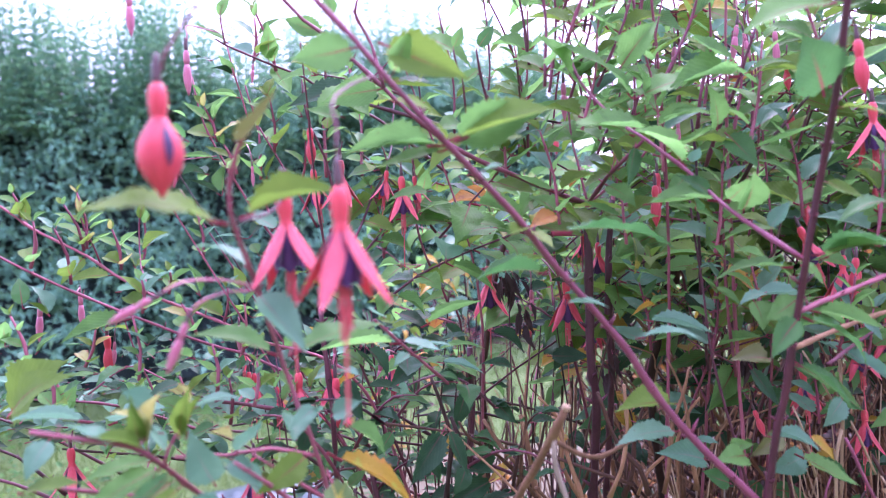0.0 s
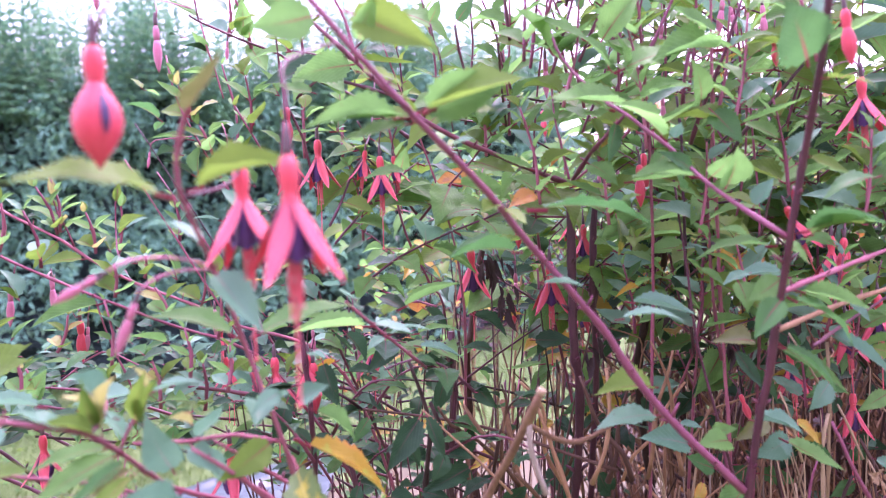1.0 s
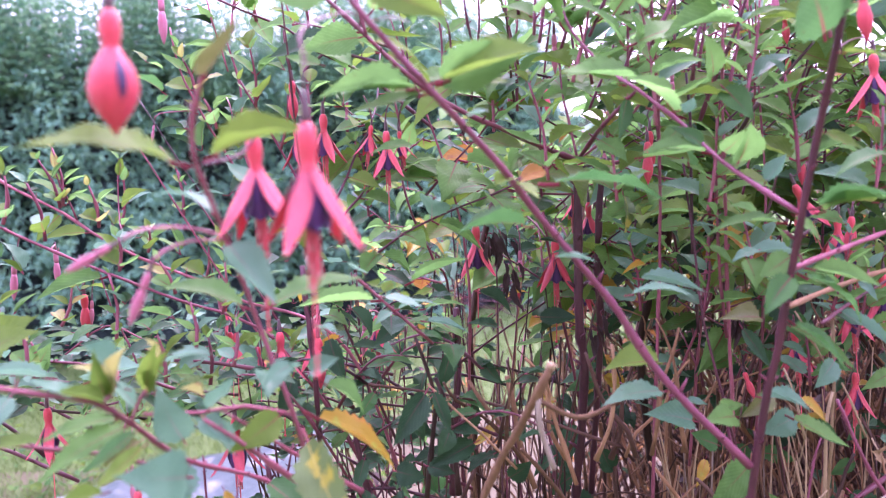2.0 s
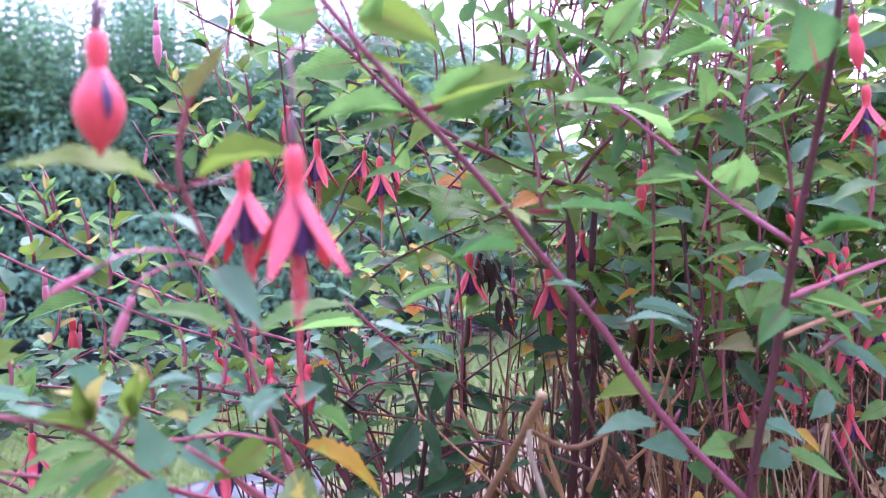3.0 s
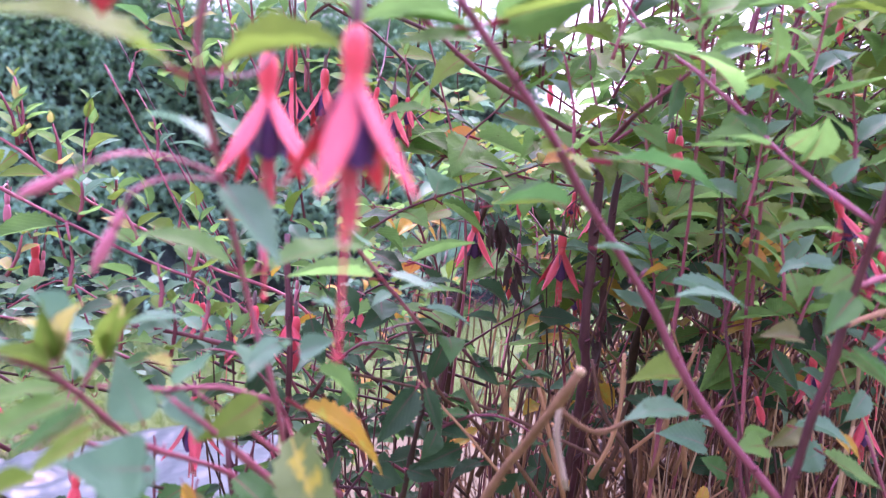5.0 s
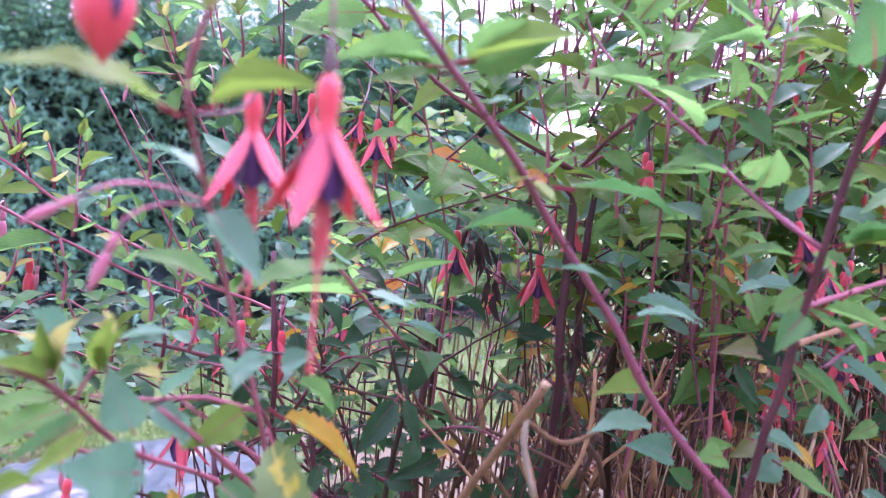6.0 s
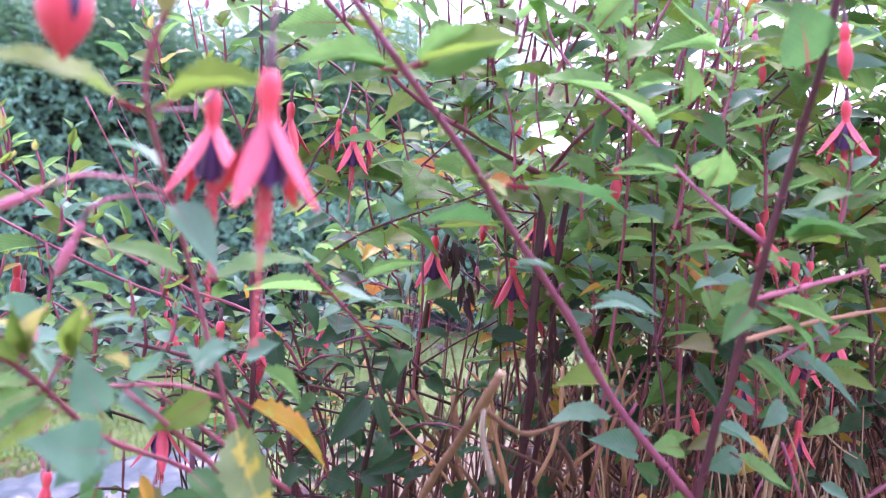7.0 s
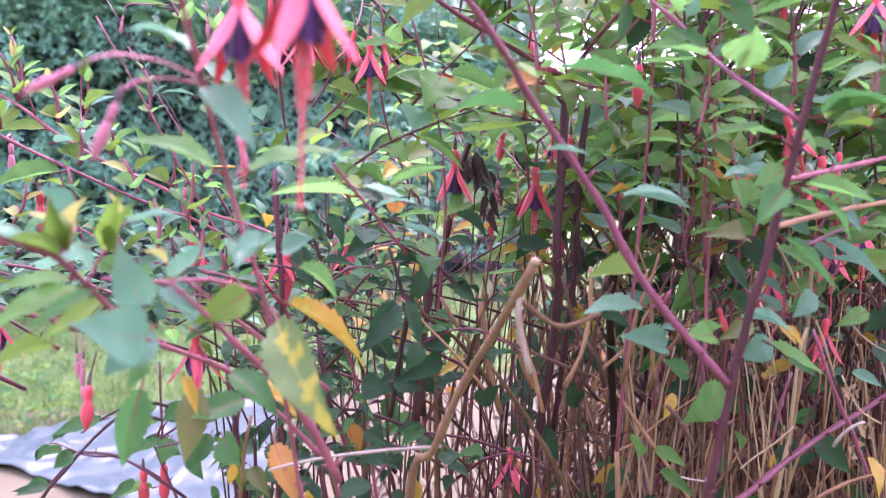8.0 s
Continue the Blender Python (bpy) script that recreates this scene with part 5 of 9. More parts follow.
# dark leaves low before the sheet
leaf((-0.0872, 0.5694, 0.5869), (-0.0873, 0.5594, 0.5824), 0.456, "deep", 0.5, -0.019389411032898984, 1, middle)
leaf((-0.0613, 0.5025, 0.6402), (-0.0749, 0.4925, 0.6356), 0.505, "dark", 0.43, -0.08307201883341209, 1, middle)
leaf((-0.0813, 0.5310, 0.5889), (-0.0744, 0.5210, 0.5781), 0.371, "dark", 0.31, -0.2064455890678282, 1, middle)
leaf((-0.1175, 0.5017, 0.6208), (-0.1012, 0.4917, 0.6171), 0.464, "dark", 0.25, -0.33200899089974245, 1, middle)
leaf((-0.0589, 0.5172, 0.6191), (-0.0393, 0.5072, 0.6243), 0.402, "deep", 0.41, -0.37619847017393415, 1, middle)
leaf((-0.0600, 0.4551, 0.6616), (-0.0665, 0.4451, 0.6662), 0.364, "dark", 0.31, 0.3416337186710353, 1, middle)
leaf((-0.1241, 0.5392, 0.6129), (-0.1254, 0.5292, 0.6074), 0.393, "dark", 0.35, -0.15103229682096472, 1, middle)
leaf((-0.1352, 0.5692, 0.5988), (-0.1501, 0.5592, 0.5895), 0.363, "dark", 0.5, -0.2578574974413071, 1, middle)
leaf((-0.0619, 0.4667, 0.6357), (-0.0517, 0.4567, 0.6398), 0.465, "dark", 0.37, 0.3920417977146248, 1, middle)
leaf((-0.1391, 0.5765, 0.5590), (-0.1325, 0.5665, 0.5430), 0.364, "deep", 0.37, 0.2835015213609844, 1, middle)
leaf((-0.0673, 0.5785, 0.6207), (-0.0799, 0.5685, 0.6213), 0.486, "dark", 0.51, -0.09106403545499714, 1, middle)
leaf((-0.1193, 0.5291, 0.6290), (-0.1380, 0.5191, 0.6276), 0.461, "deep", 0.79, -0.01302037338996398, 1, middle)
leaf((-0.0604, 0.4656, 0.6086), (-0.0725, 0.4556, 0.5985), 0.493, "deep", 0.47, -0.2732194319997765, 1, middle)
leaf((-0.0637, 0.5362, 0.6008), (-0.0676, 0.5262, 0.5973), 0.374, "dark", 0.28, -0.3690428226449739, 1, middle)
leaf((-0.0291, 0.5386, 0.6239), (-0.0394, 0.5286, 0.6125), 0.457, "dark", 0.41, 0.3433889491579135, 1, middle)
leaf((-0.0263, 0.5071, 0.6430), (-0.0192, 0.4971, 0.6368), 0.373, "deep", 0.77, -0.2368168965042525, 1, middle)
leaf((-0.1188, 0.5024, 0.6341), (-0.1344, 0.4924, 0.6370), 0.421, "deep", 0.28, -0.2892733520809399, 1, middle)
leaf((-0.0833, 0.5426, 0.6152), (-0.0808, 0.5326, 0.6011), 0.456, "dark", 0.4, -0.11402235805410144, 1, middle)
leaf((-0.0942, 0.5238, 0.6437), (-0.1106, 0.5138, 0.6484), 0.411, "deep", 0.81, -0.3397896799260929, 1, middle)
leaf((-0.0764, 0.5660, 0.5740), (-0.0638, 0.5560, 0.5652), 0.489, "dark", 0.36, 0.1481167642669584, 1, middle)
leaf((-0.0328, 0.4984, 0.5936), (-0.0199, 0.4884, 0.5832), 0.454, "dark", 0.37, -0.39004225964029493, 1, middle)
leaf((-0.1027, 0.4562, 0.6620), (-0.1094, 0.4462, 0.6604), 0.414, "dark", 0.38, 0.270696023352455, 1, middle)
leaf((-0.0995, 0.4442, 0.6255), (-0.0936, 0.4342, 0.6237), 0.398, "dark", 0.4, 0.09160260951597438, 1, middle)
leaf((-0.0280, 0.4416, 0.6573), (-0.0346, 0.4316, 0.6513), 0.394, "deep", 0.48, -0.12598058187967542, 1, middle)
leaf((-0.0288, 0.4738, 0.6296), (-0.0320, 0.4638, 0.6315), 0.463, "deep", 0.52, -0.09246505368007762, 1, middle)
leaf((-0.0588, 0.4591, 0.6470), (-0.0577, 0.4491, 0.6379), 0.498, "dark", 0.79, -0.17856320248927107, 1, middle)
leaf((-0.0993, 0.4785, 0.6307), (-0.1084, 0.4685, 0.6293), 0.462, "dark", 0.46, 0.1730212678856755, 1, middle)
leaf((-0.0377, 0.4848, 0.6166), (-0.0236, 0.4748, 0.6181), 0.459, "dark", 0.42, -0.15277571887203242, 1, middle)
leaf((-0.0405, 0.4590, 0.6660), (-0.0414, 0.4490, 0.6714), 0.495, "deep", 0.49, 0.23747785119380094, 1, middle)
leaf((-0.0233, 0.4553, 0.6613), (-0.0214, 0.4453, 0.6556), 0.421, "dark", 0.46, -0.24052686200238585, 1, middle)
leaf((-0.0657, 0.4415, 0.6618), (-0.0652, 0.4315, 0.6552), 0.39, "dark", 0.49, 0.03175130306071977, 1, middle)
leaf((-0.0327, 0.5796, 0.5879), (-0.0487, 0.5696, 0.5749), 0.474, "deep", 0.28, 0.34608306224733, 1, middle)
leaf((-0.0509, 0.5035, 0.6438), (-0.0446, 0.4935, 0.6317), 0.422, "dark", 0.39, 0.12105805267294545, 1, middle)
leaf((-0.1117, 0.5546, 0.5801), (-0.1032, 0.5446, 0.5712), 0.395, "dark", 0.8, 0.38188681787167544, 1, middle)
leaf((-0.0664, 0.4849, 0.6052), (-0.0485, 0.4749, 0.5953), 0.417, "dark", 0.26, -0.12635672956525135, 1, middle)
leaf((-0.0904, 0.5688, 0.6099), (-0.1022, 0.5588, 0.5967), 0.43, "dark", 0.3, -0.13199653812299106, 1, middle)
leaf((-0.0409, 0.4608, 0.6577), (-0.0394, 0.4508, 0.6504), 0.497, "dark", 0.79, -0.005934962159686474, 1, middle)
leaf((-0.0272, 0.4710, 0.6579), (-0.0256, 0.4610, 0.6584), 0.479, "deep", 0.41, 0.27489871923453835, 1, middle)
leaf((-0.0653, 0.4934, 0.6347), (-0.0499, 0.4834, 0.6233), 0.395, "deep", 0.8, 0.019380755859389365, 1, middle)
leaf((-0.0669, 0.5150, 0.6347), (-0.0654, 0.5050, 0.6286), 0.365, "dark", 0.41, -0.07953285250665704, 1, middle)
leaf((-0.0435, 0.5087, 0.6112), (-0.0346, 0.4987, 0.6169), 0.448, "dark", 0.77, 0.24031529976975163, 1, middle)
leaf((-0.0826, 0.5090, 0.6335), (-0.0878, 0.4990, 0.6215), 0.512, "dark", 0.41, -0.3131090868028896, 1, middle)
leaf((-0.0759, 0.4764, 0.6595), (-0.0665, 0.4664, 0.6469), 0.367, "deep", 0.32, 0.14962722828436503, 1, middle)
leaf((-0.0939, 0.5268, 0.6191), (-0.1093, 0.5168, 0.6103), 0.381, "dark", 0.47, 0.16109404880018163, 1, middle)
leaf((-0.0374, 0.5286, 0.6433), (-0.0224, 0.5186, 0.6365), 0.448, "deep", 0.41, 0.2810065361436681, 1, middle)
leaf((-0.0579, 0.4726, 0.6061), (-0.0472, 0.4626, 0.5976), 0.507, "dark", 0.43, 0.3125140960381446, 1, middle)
stem("twig", [(-0.1197, 0.5334, 0.6591), (-0.1001, 0.5334, 0.6039), (-0.1049, 0.5334, 0.5599)], 0.00062, 0.00099, "plum", middle)
stem("twig", [(-0.0669, 0.4711, 0.6575), (-0.0491, 0.4711, 0.6288), (-0.0482, 0.4711, 0.5900)], 0.00062, 0.00099, "purple", middle)
stem("twig", [(-0.0921, 0.4883, 0.6745), (-0.1045, 0.4883, 0.6218), (-0.1018, 0.4883, 0.5818)], 0.00062, 0.00099, "purple", middle)
stem("twig", [(-0.0972, 0.5385, 0.6389), (-0.0885, 0.5385, 0.6019), (-0.0903, 0.5385, 0.5574)], 0.00062, 0.00099, "bark", middle)
stem("twig", [(-0.0897, 0.5223, 0.6634), (-0.0784, 0.5223, 0.6083), (-0.0741, 0.5223, 0.5653)], 0.00062, 0.00099, "plum", middle)
stem("twig", [(-0.0290, 0.5136, 0.6541), (-0.0527, 0.5136, 0.6119), (-0.0491, 0.5136, 0.5695)], 0.00062, 0.00099, "plum", middle)
stem("twig", [(-0.0789, 0.5408, 0.6312), (-0.1097, 0.5408, 0.6009), (-0.1055, 0.5408, 0.5563)], 0.00062, 0.00099, "plum", middle)
stem("twig", [(-0.1284, 0.5217, 0.6624), (-0.1089, 0.5217, 0.6085), (-0.1081, 0.5217, 0.5656)], 0.00062, 0.00099, "bark", middle)
stem("twig", [(-0.0637, 0.4916, 0.6740), (-0.0665, 0.4916, 0.6206), (-0.0687, 0.4916, 0.5801)], 0.00062, 0.00099, "plum", middle)

# broad leaves and stems of the crown, dark leaves and old wood below it
leaf((0.0994, 0.3950, 0.8819), (0.0655, 0.3750, 0.8902), 0.42, "green", 0.45, 0.1, 1, near)
leaf((0.1095, 0.4000, 0.8857), (0.1328, 0.3850, 0.8934), 0.42, "green", 0.4, -0.2, 1, near)
leaf((0.1033, 0.4000, 0.8472), (0.1328, 0.3900, 0.8487), 0.26, "green", 0.15, 0, 1, near)
leaf((0.1427, 0.3700, 0.8409), (0.1433, 0.3550, 0.8595), 0.8, "green", 0.85, 0.2, 1, near)
leaf((0.1498, 0.4200, 0.8838), (0.1414, 0.4000, 0.9052), 0.55, "green", 0.85, 0.2, 1, near)
leaf((0.1570, 0.4300, 0.8841), (0.1675, 0.4100, 0.8640), 0.55, "deep", 0.6, -0.2, 1, near)
leaf((0.0947, 0.4500, 0.8597), (0.1078, 0.4300, 0.8471), 0.6, "green", 0.6, 0.1, 1, near)
leaf((0.1624, 0.4200, 0.9133), (0.1147, 0.3900, 0.9069), 0.34, "green", 0.35, 0.1, 1, near)
leaf((0.1619, 0.4200, 0.9196), (0.1276, 0.4000, 0.9311), 0.42, "green", 0.5, 0.2, 1, near)
leaf((0.1239, 0.4400, 0.9248), (0.0932, 0.4200, 0.9369), 0.45, "green", 0.5, 0.2, 1, near)
leaf((0.1647, 0.4200, 0.9138), (0.1870, 0.4100, 0.9196), 0.36, "green", 0.35, -0.2, 1, near)
leaf((0.0764, 0.4300, 0.9154), (0.0546, 0.4100, 0.9389), 0.4, "green", 0.6, 0.3, 1, near)
leaf((0.1095, 0.4100, 0.8945), (0.1020, 0.3900, 0.9184), 0.3, "green", 0.7, 0.3, 1, near)
leaf((0.1408, 0.4300, 0.8415), (0.1288, 0.4100, 0.8573), 0.5, "deep", 0.6, 0.2, 1, near)
leaf((0.1074, 0.4600, 0.8605), (0.0850, 0.4500, 0.8731), 0.4, "lime", 0.4, 0.1, 1, near)
leaf((0.0978, 0.4500, 0.8851), (0.1030, 0.4400, 0.8681), 0.35, "lime", 0.5, 0.1, 1, near)
leaf((0.1326, 0.3800, 0.8492), (0.1139, 0.3700, 0.8609), 0.4, "deep", 0.6, -0.3, 1, near)
leaf((0.1672, 0.4000, 0.8139), (0.1467, 0.3900, 0.8233), 0.4, "green", 0.4, 0.1, 1, near)
leaf((0.1630, 0.3600, 0.8189), (0.1719, 0.3500, 0.8074), 0.4, "green", 0.4, 0, 1, near)
leaf((0.1658, 0.3450, 0.8196), (0.1845, 0.3200, 0.8287), 0.22, "green", 0.15, 0, 1, near)
leaf((0.1035, 0.4100, 0.8793), (0.0951, 0.4000, 0.8552), 0.35, "deep", 0.6, 0.4, 1, near)
leaf((0.2186, 0.4600, 0.8537), (0.1904, 0.4400, 0.8400), 0.5, "green", 0.5, 0.2, 1, near)
leaf((0.1224, 0.3850, 0.8611), (0.1060, 0.3700, 0.8497), 0.4, "green", 0.5, 0.2, 1, near)
leaf((0.0111, 0.4600, 0.9415), (0.0179, 0.4600, 0.9556), 0.5, "green", 0.8, 0.2, 1, near)
leaf((0.0261, 0.4800, 0.9449), (0.0381, 0.4800, 0.9601), 0.5, "deep", 0.8, 0.2, 1, near)
leaf((-0.0024, 0.4600, 0.9357), (0.0172, 0.4500, 0.9214), 0.42, "green", 0.4, 0.2, 1, near)
leaf((0.0297, 0.5000, 0.9377), (0.0136, 0.4900, 0.9248), 0.4, "green", 0.4, 0.2, 1, near)
leaf((0.0366, 0.5000, 0.9368), (0.0532, 0.4900, 0.9237), 0.4, "green", 0.4, 0.2, 1, near)
leaf((0.0526, 0.5000, 0.9425), (0.0381, 0.4900, 0.9498), 0.35, "green", 0.4, 0.2, 1, near)
leaf((0.0526, 0.5000, 0.9425), (0.0666, 0.4900, 0.9433), 0.3, "green", 0.2, 0.2, 1, near)
leaf((0.0611, 0.5200, 0.9358), (0.0536, 0.5100, 0.9591), 0.35, "green", 0.7, 0.2, 1, near)
leaf((-0.0229, 0.4600, 0.9119), (-0.0391, 0.4500, 0.9215), 0.5, "green", 0.5, 0.2, 1, near)
leaf((0.0040, 0.3100, 0.8736), (-0.0256, 0.3000, 0.8656), 0.32, "green", 0.3, 0.2, 1, near)
stem("twig", [(0.0117, 0.4600, 0.9415), (0.0136, 0.4620, 0.9315), (0.0165, 0.4650, 0.9210), (0.0177, 0.4700, 0.9058)], 0.0004, 0.0006, "purple", near)
stem("twig", [(0.0261, 0.4800, 0.9449), (0.0280, 0.4820, 0.9302), (0.0311, 0.4850, 0.9175), (0.0331, 0.4900, 0.8981)], 0.0005, 0.0008, "purple", near)
stem("twig", [(0.0526, 0.5000, 0.9431), (0.0529, 0.5000, 0.9261), (0.0543, 0.5050, 0.9097), (0.0569, 0.5100, 0.8857)], 0.0004, 0.0006, "bark", near)
stem("twig", [(0.1049, 0.4020, 0.8793), (0.1008, 0.4300, 0.8711), (0.0981, 0.4700, 0.8612), (0.0937, 0.4980, 0.8482)], 0.0007, 0.001, "pink", near)
stem("twig", [(0.1814, 0.4400, 0.9461), (0.1742, 0.4400, 0.9269), (0.1714, 0.4450, 0.9144), (0.1653, 0.4500, 0.8969), (0.1617, 0.4600, 0.8810), (0.1601, 0.4700, 0.8674)], 0.0006, 0.001, "magenta", near)
stem("twig", [(0.2408, 0.5000, 0.9143), (0.2245, 0.5000, 0.8969), (0.2104, 0.5000, 0.8817), (0.2019, 0.5000, 0.8733), (0.1957, 0.5100, 0.8565)], 0.0009, 0.0014, "bark", middle)
stem("twig", [(0.1619, 0.5000, 0.8988), (0.1639, 0.5000, 0.8710), (0.1641, 0.5000, 0.8327), (0.1662, 0.5050, 0.7862), (0.1740, 0.5200, 0.7324)], 0.0008, 0.0012, "plum", middle)
stem("twig", [(0.1654, 0.4600, 0.8458), (0.1657, 0.4600, 0.8168), (0.1685, 0.4650, 0.7837), (0.1778, 0.4800, 0.7370)], 0.0006, 0.0008, "purple", near)
stem("twig", [(0.1649, 0.4700, 0.9335), (0.1598, 0.4700, 0.9176), (0.1573, 0.4700, 0.9048), (0.1587, 0.4800, 0.8897)], 0.0006, 0.0009, "magenta", near)
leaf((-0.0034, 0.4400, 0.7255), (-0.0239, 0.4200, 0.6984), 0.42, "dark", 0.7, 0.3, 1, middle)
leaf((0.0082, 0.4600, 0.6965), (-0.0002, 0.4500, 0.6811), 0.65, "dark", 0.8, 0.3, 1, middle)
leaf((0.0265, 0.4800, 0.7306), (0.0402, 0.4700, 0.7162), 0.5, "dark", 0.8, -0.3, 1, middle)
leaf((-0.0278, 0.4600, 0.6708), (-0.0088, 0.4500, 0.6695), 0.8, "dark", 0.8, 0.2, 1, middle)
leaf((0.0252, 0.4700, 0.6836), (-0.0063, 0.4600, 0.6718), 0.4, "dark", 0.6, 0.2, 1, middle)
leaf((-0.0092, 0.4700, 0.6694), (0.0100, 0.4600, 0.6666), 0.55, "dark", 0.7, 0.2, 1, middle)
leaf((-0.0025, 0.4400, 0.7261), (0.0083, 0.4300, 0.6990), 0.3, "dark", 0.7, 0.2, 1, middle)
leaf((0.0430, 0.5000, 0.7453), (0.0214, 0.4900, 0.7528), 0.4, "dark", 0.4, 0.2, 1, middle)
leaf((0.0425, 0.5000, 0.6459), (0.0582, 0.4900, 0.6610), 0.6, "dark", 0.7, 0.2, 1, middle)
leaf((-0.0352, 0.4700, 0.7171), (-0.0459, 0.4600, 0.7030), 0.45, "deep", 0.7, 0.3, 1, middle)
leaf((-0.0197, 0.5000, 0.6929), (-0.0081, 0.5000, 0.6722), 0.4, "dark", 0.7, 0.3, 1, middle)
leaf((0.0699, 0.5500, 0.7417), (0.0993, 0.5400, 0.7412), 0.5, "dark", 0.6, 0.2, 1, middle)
stem("twig", [(-0.0112, 0.4700, 0.7478), (-0.0052, 0.4700, 0.7285), (-0.0008, 0.4700, 0.7089), (-0.0042, 0.4750, 0.6806), (-0.0089, 0.4800, 0.6446)], 0.001, 0.0017, "bark", middle)
stem("twig", [(-0.0044, 0.4600, 0.7211), (0.0108, 0.4600, 0.7057), (0.0261, 0.4600, 0.6902), (0.0457, 0.4650, 0.6663)], 0.0006, 0.0009, "dead", middle)
stem("twig", [(-0.0002, 0.4900, 0.7174), (0.0081, 0.4900, 0.6936), (0.0097, 0.4900, 0.6659), (0.0112, 0.4900, 0.6414)], 0.0012, 0.002, "bark", middle)
stem("twig", [(0.0155, 0.5500, 0.7503), (0.0155, 0.5500, 0.7194), (0.0136, 0.5500, 0.6882), (0.0099, 0.5600, 0.6534), (0.0085, 0.5700, 0.6091)], 0.0022, 0.0026, "plum", middle)
stem("twig", [(-0.0538, 0.5000, 0.6877), (-0.0508, 0.5000, 0.6632), (-0.0469, 0.5100, 0.6310)], 0.0016, 0.002, "plum", middle)
stem("twig", [(0.0663, 0.5000, 0.7113), (0.0730, 0.5000, 0.6902), (0.0801, 0.5000, 0.6655), (0.0872, 0.5000, 0.6405)], 0.0011, 0.0016, "brown", middle)
stem("twig", [(0.0451, 0.5000, 0.7137), (0.0495, 0.5000, 0.6891), (0.0526, 0.5000, 0.6643), (0.0606, 0.5000, 0.6394)], 0.0016, 0.0018, "brown", middle)
stem("twig", [(0.0200, 0.4800, 0.7174), (0.0294, 0.4800, 0.7009), (0.0422, 0.4800, 0.6845)], 0.0012, 0.0012, "dead", middle)
flower("slim_bud", (0.1846, 0.4800, 0.9520), 0.75, [(0.1846, 0.4800, 0.9640), (0.1856, 0.4800, 0.9700)], 0, (-0.15, 0.0), middle)
flower("slim_bud", (0.2162, 0.5000, 0.9513), 0.8, [(0.2162, 0.5000, 0.9633), (0.2172, 0.5000, 0.9693)], 0, (0.05, 0.0), middle)
flower("slim_bud", (0.0813, 0.5000, 0.9253), 0.8, [(0.0813, 0.5000, 0.9373), (0.0823, 0.5000, 0.9433)], 0, (0, 0.0), middle)
flower("slim_bud", (0.1531, 0.5000, 0.8990), 0.6, [(0.1531, 0.5000, 0.9110), (0.1541, 0.5000, 0.9170)], 0, (0, 0.0), middle)

# drooping leaves, flowers and crossing old canes by the upright stem
leaf((0.1063, 0.4200, 0.7850), (0.1391, 0.4000, 0.7795), 0.28, "pale", 0.25, 0, 1, near)
leaf((0.1660, 0.3700, 0.8146), (0.1234, 0.3600, 0.8148), 0.22, "green", 0.25, 0, 1, near)
leaf((0.1514, 0.4400, 0.7986), (0.1648, 0.4300, 0.7880), 0.35, "green", 0.4, 0, 1, near)
leaf((0.1657, 0.4000, 0.7991), (0.1471, 0.3900, 0.7957), 0.4, "pale", 0.3, 0, 1, near)
leaf((0.1621, 0.4100, 0.7948), (0.1640, 0.4000, 0.7789), 0.8, "green", 0.8, 0.1, 1, near)
leaf((0.1642, 0.3600, 0.8007), (0.1431, 0.3500, 0.7918), 0.55, "green", 0.6, 0.2, 1, near)
leaf((0.1732, 0.3700, 0.7933), (0.1940, 0.3400, 0.7877), 0.28, "green", 0.4, -0.1, 1, near)
leaf((0.1723, 0.3900, 0.7641), (0.1939, 0.3600, 0.7478), 0.2, "green", 0.45, -0.2, 1, near)
leaf((0.2104, 0.4200, 0.7657), (0.2315, 0.3800, 0.7435), 0.15, "pale", 0.4, -0.2, 1, near)
leaf((0.2322, 0.4200, 0.7541), (0.2525, 0.4000, 0.7485), 0.4, "lime", 0.5, -0.2, 1, near)
leaf((0.1672, 0.4000, 0.7642), (0.1421, 0.3900, 0.7679), 0.5, "olive", 0.5, 0.2, 1, near)
leaf((0.1662, 0.4300, 0.7555), (0.1789, 0.4200, 0.7324), 0.3, "dark", 0.6, -0.2, 1, near)
leaf((0.1502, 0.4500, 0.6952), (0.1141, 0.4300, 0.7080), 0.45, "pale", 0.6, 0.2, 1, near)
leaf((0.1896, 0.4100, 0.7105), (0.1650, 0.4000, 0.7045), 0.6, "pale", 0.7, 0.2, 1, near)
leaf((0.2196, 0.4300, 0.7346), (0.2033, 0.4200, 0.7201), 0.6, "pale", 0.8, 0.2, 1, near)
leaf((0.2275, 0.4300, 0.7809), (0.2372, 0.4200, 0.7665), 0.35, "pale", 0.4, -0.2, 1, near)
leaf((0.2249, 0.4000, 0.8201), (0.1961, 0.3900, 0.8214), 0.3, "lime", 0.3, 0.1, 1, near)
leaf((0.2495, 0.4200, 0.8169), (0.2533, 0.4100, 0.8004), 0.4, "lime", 0.6, -0.1, 1, near)
leaf((0.1581, 0.4400, 0.8130), (0.1490, 0.4300, 0.8223), 0.5, "green", 0.6, 0.1, 1, near)
leaf((0.2251, 0.4300, 0.8070), (0.2005, 0.4200, 0.8147), 0.4, "green", 0.5, 0.1, 1, near)
leaf((0.2348, 0.4500, 0.7487), (0.2558, 0.4400, 0.7457), 0.3, "pale", 0.3, 0, 1, near)
leaf((0.2704, 0.4600, 0.7178), (0.2450, 0.4500, 0.7098), 0.4, "green", 0.6, 0.1, 1, near)
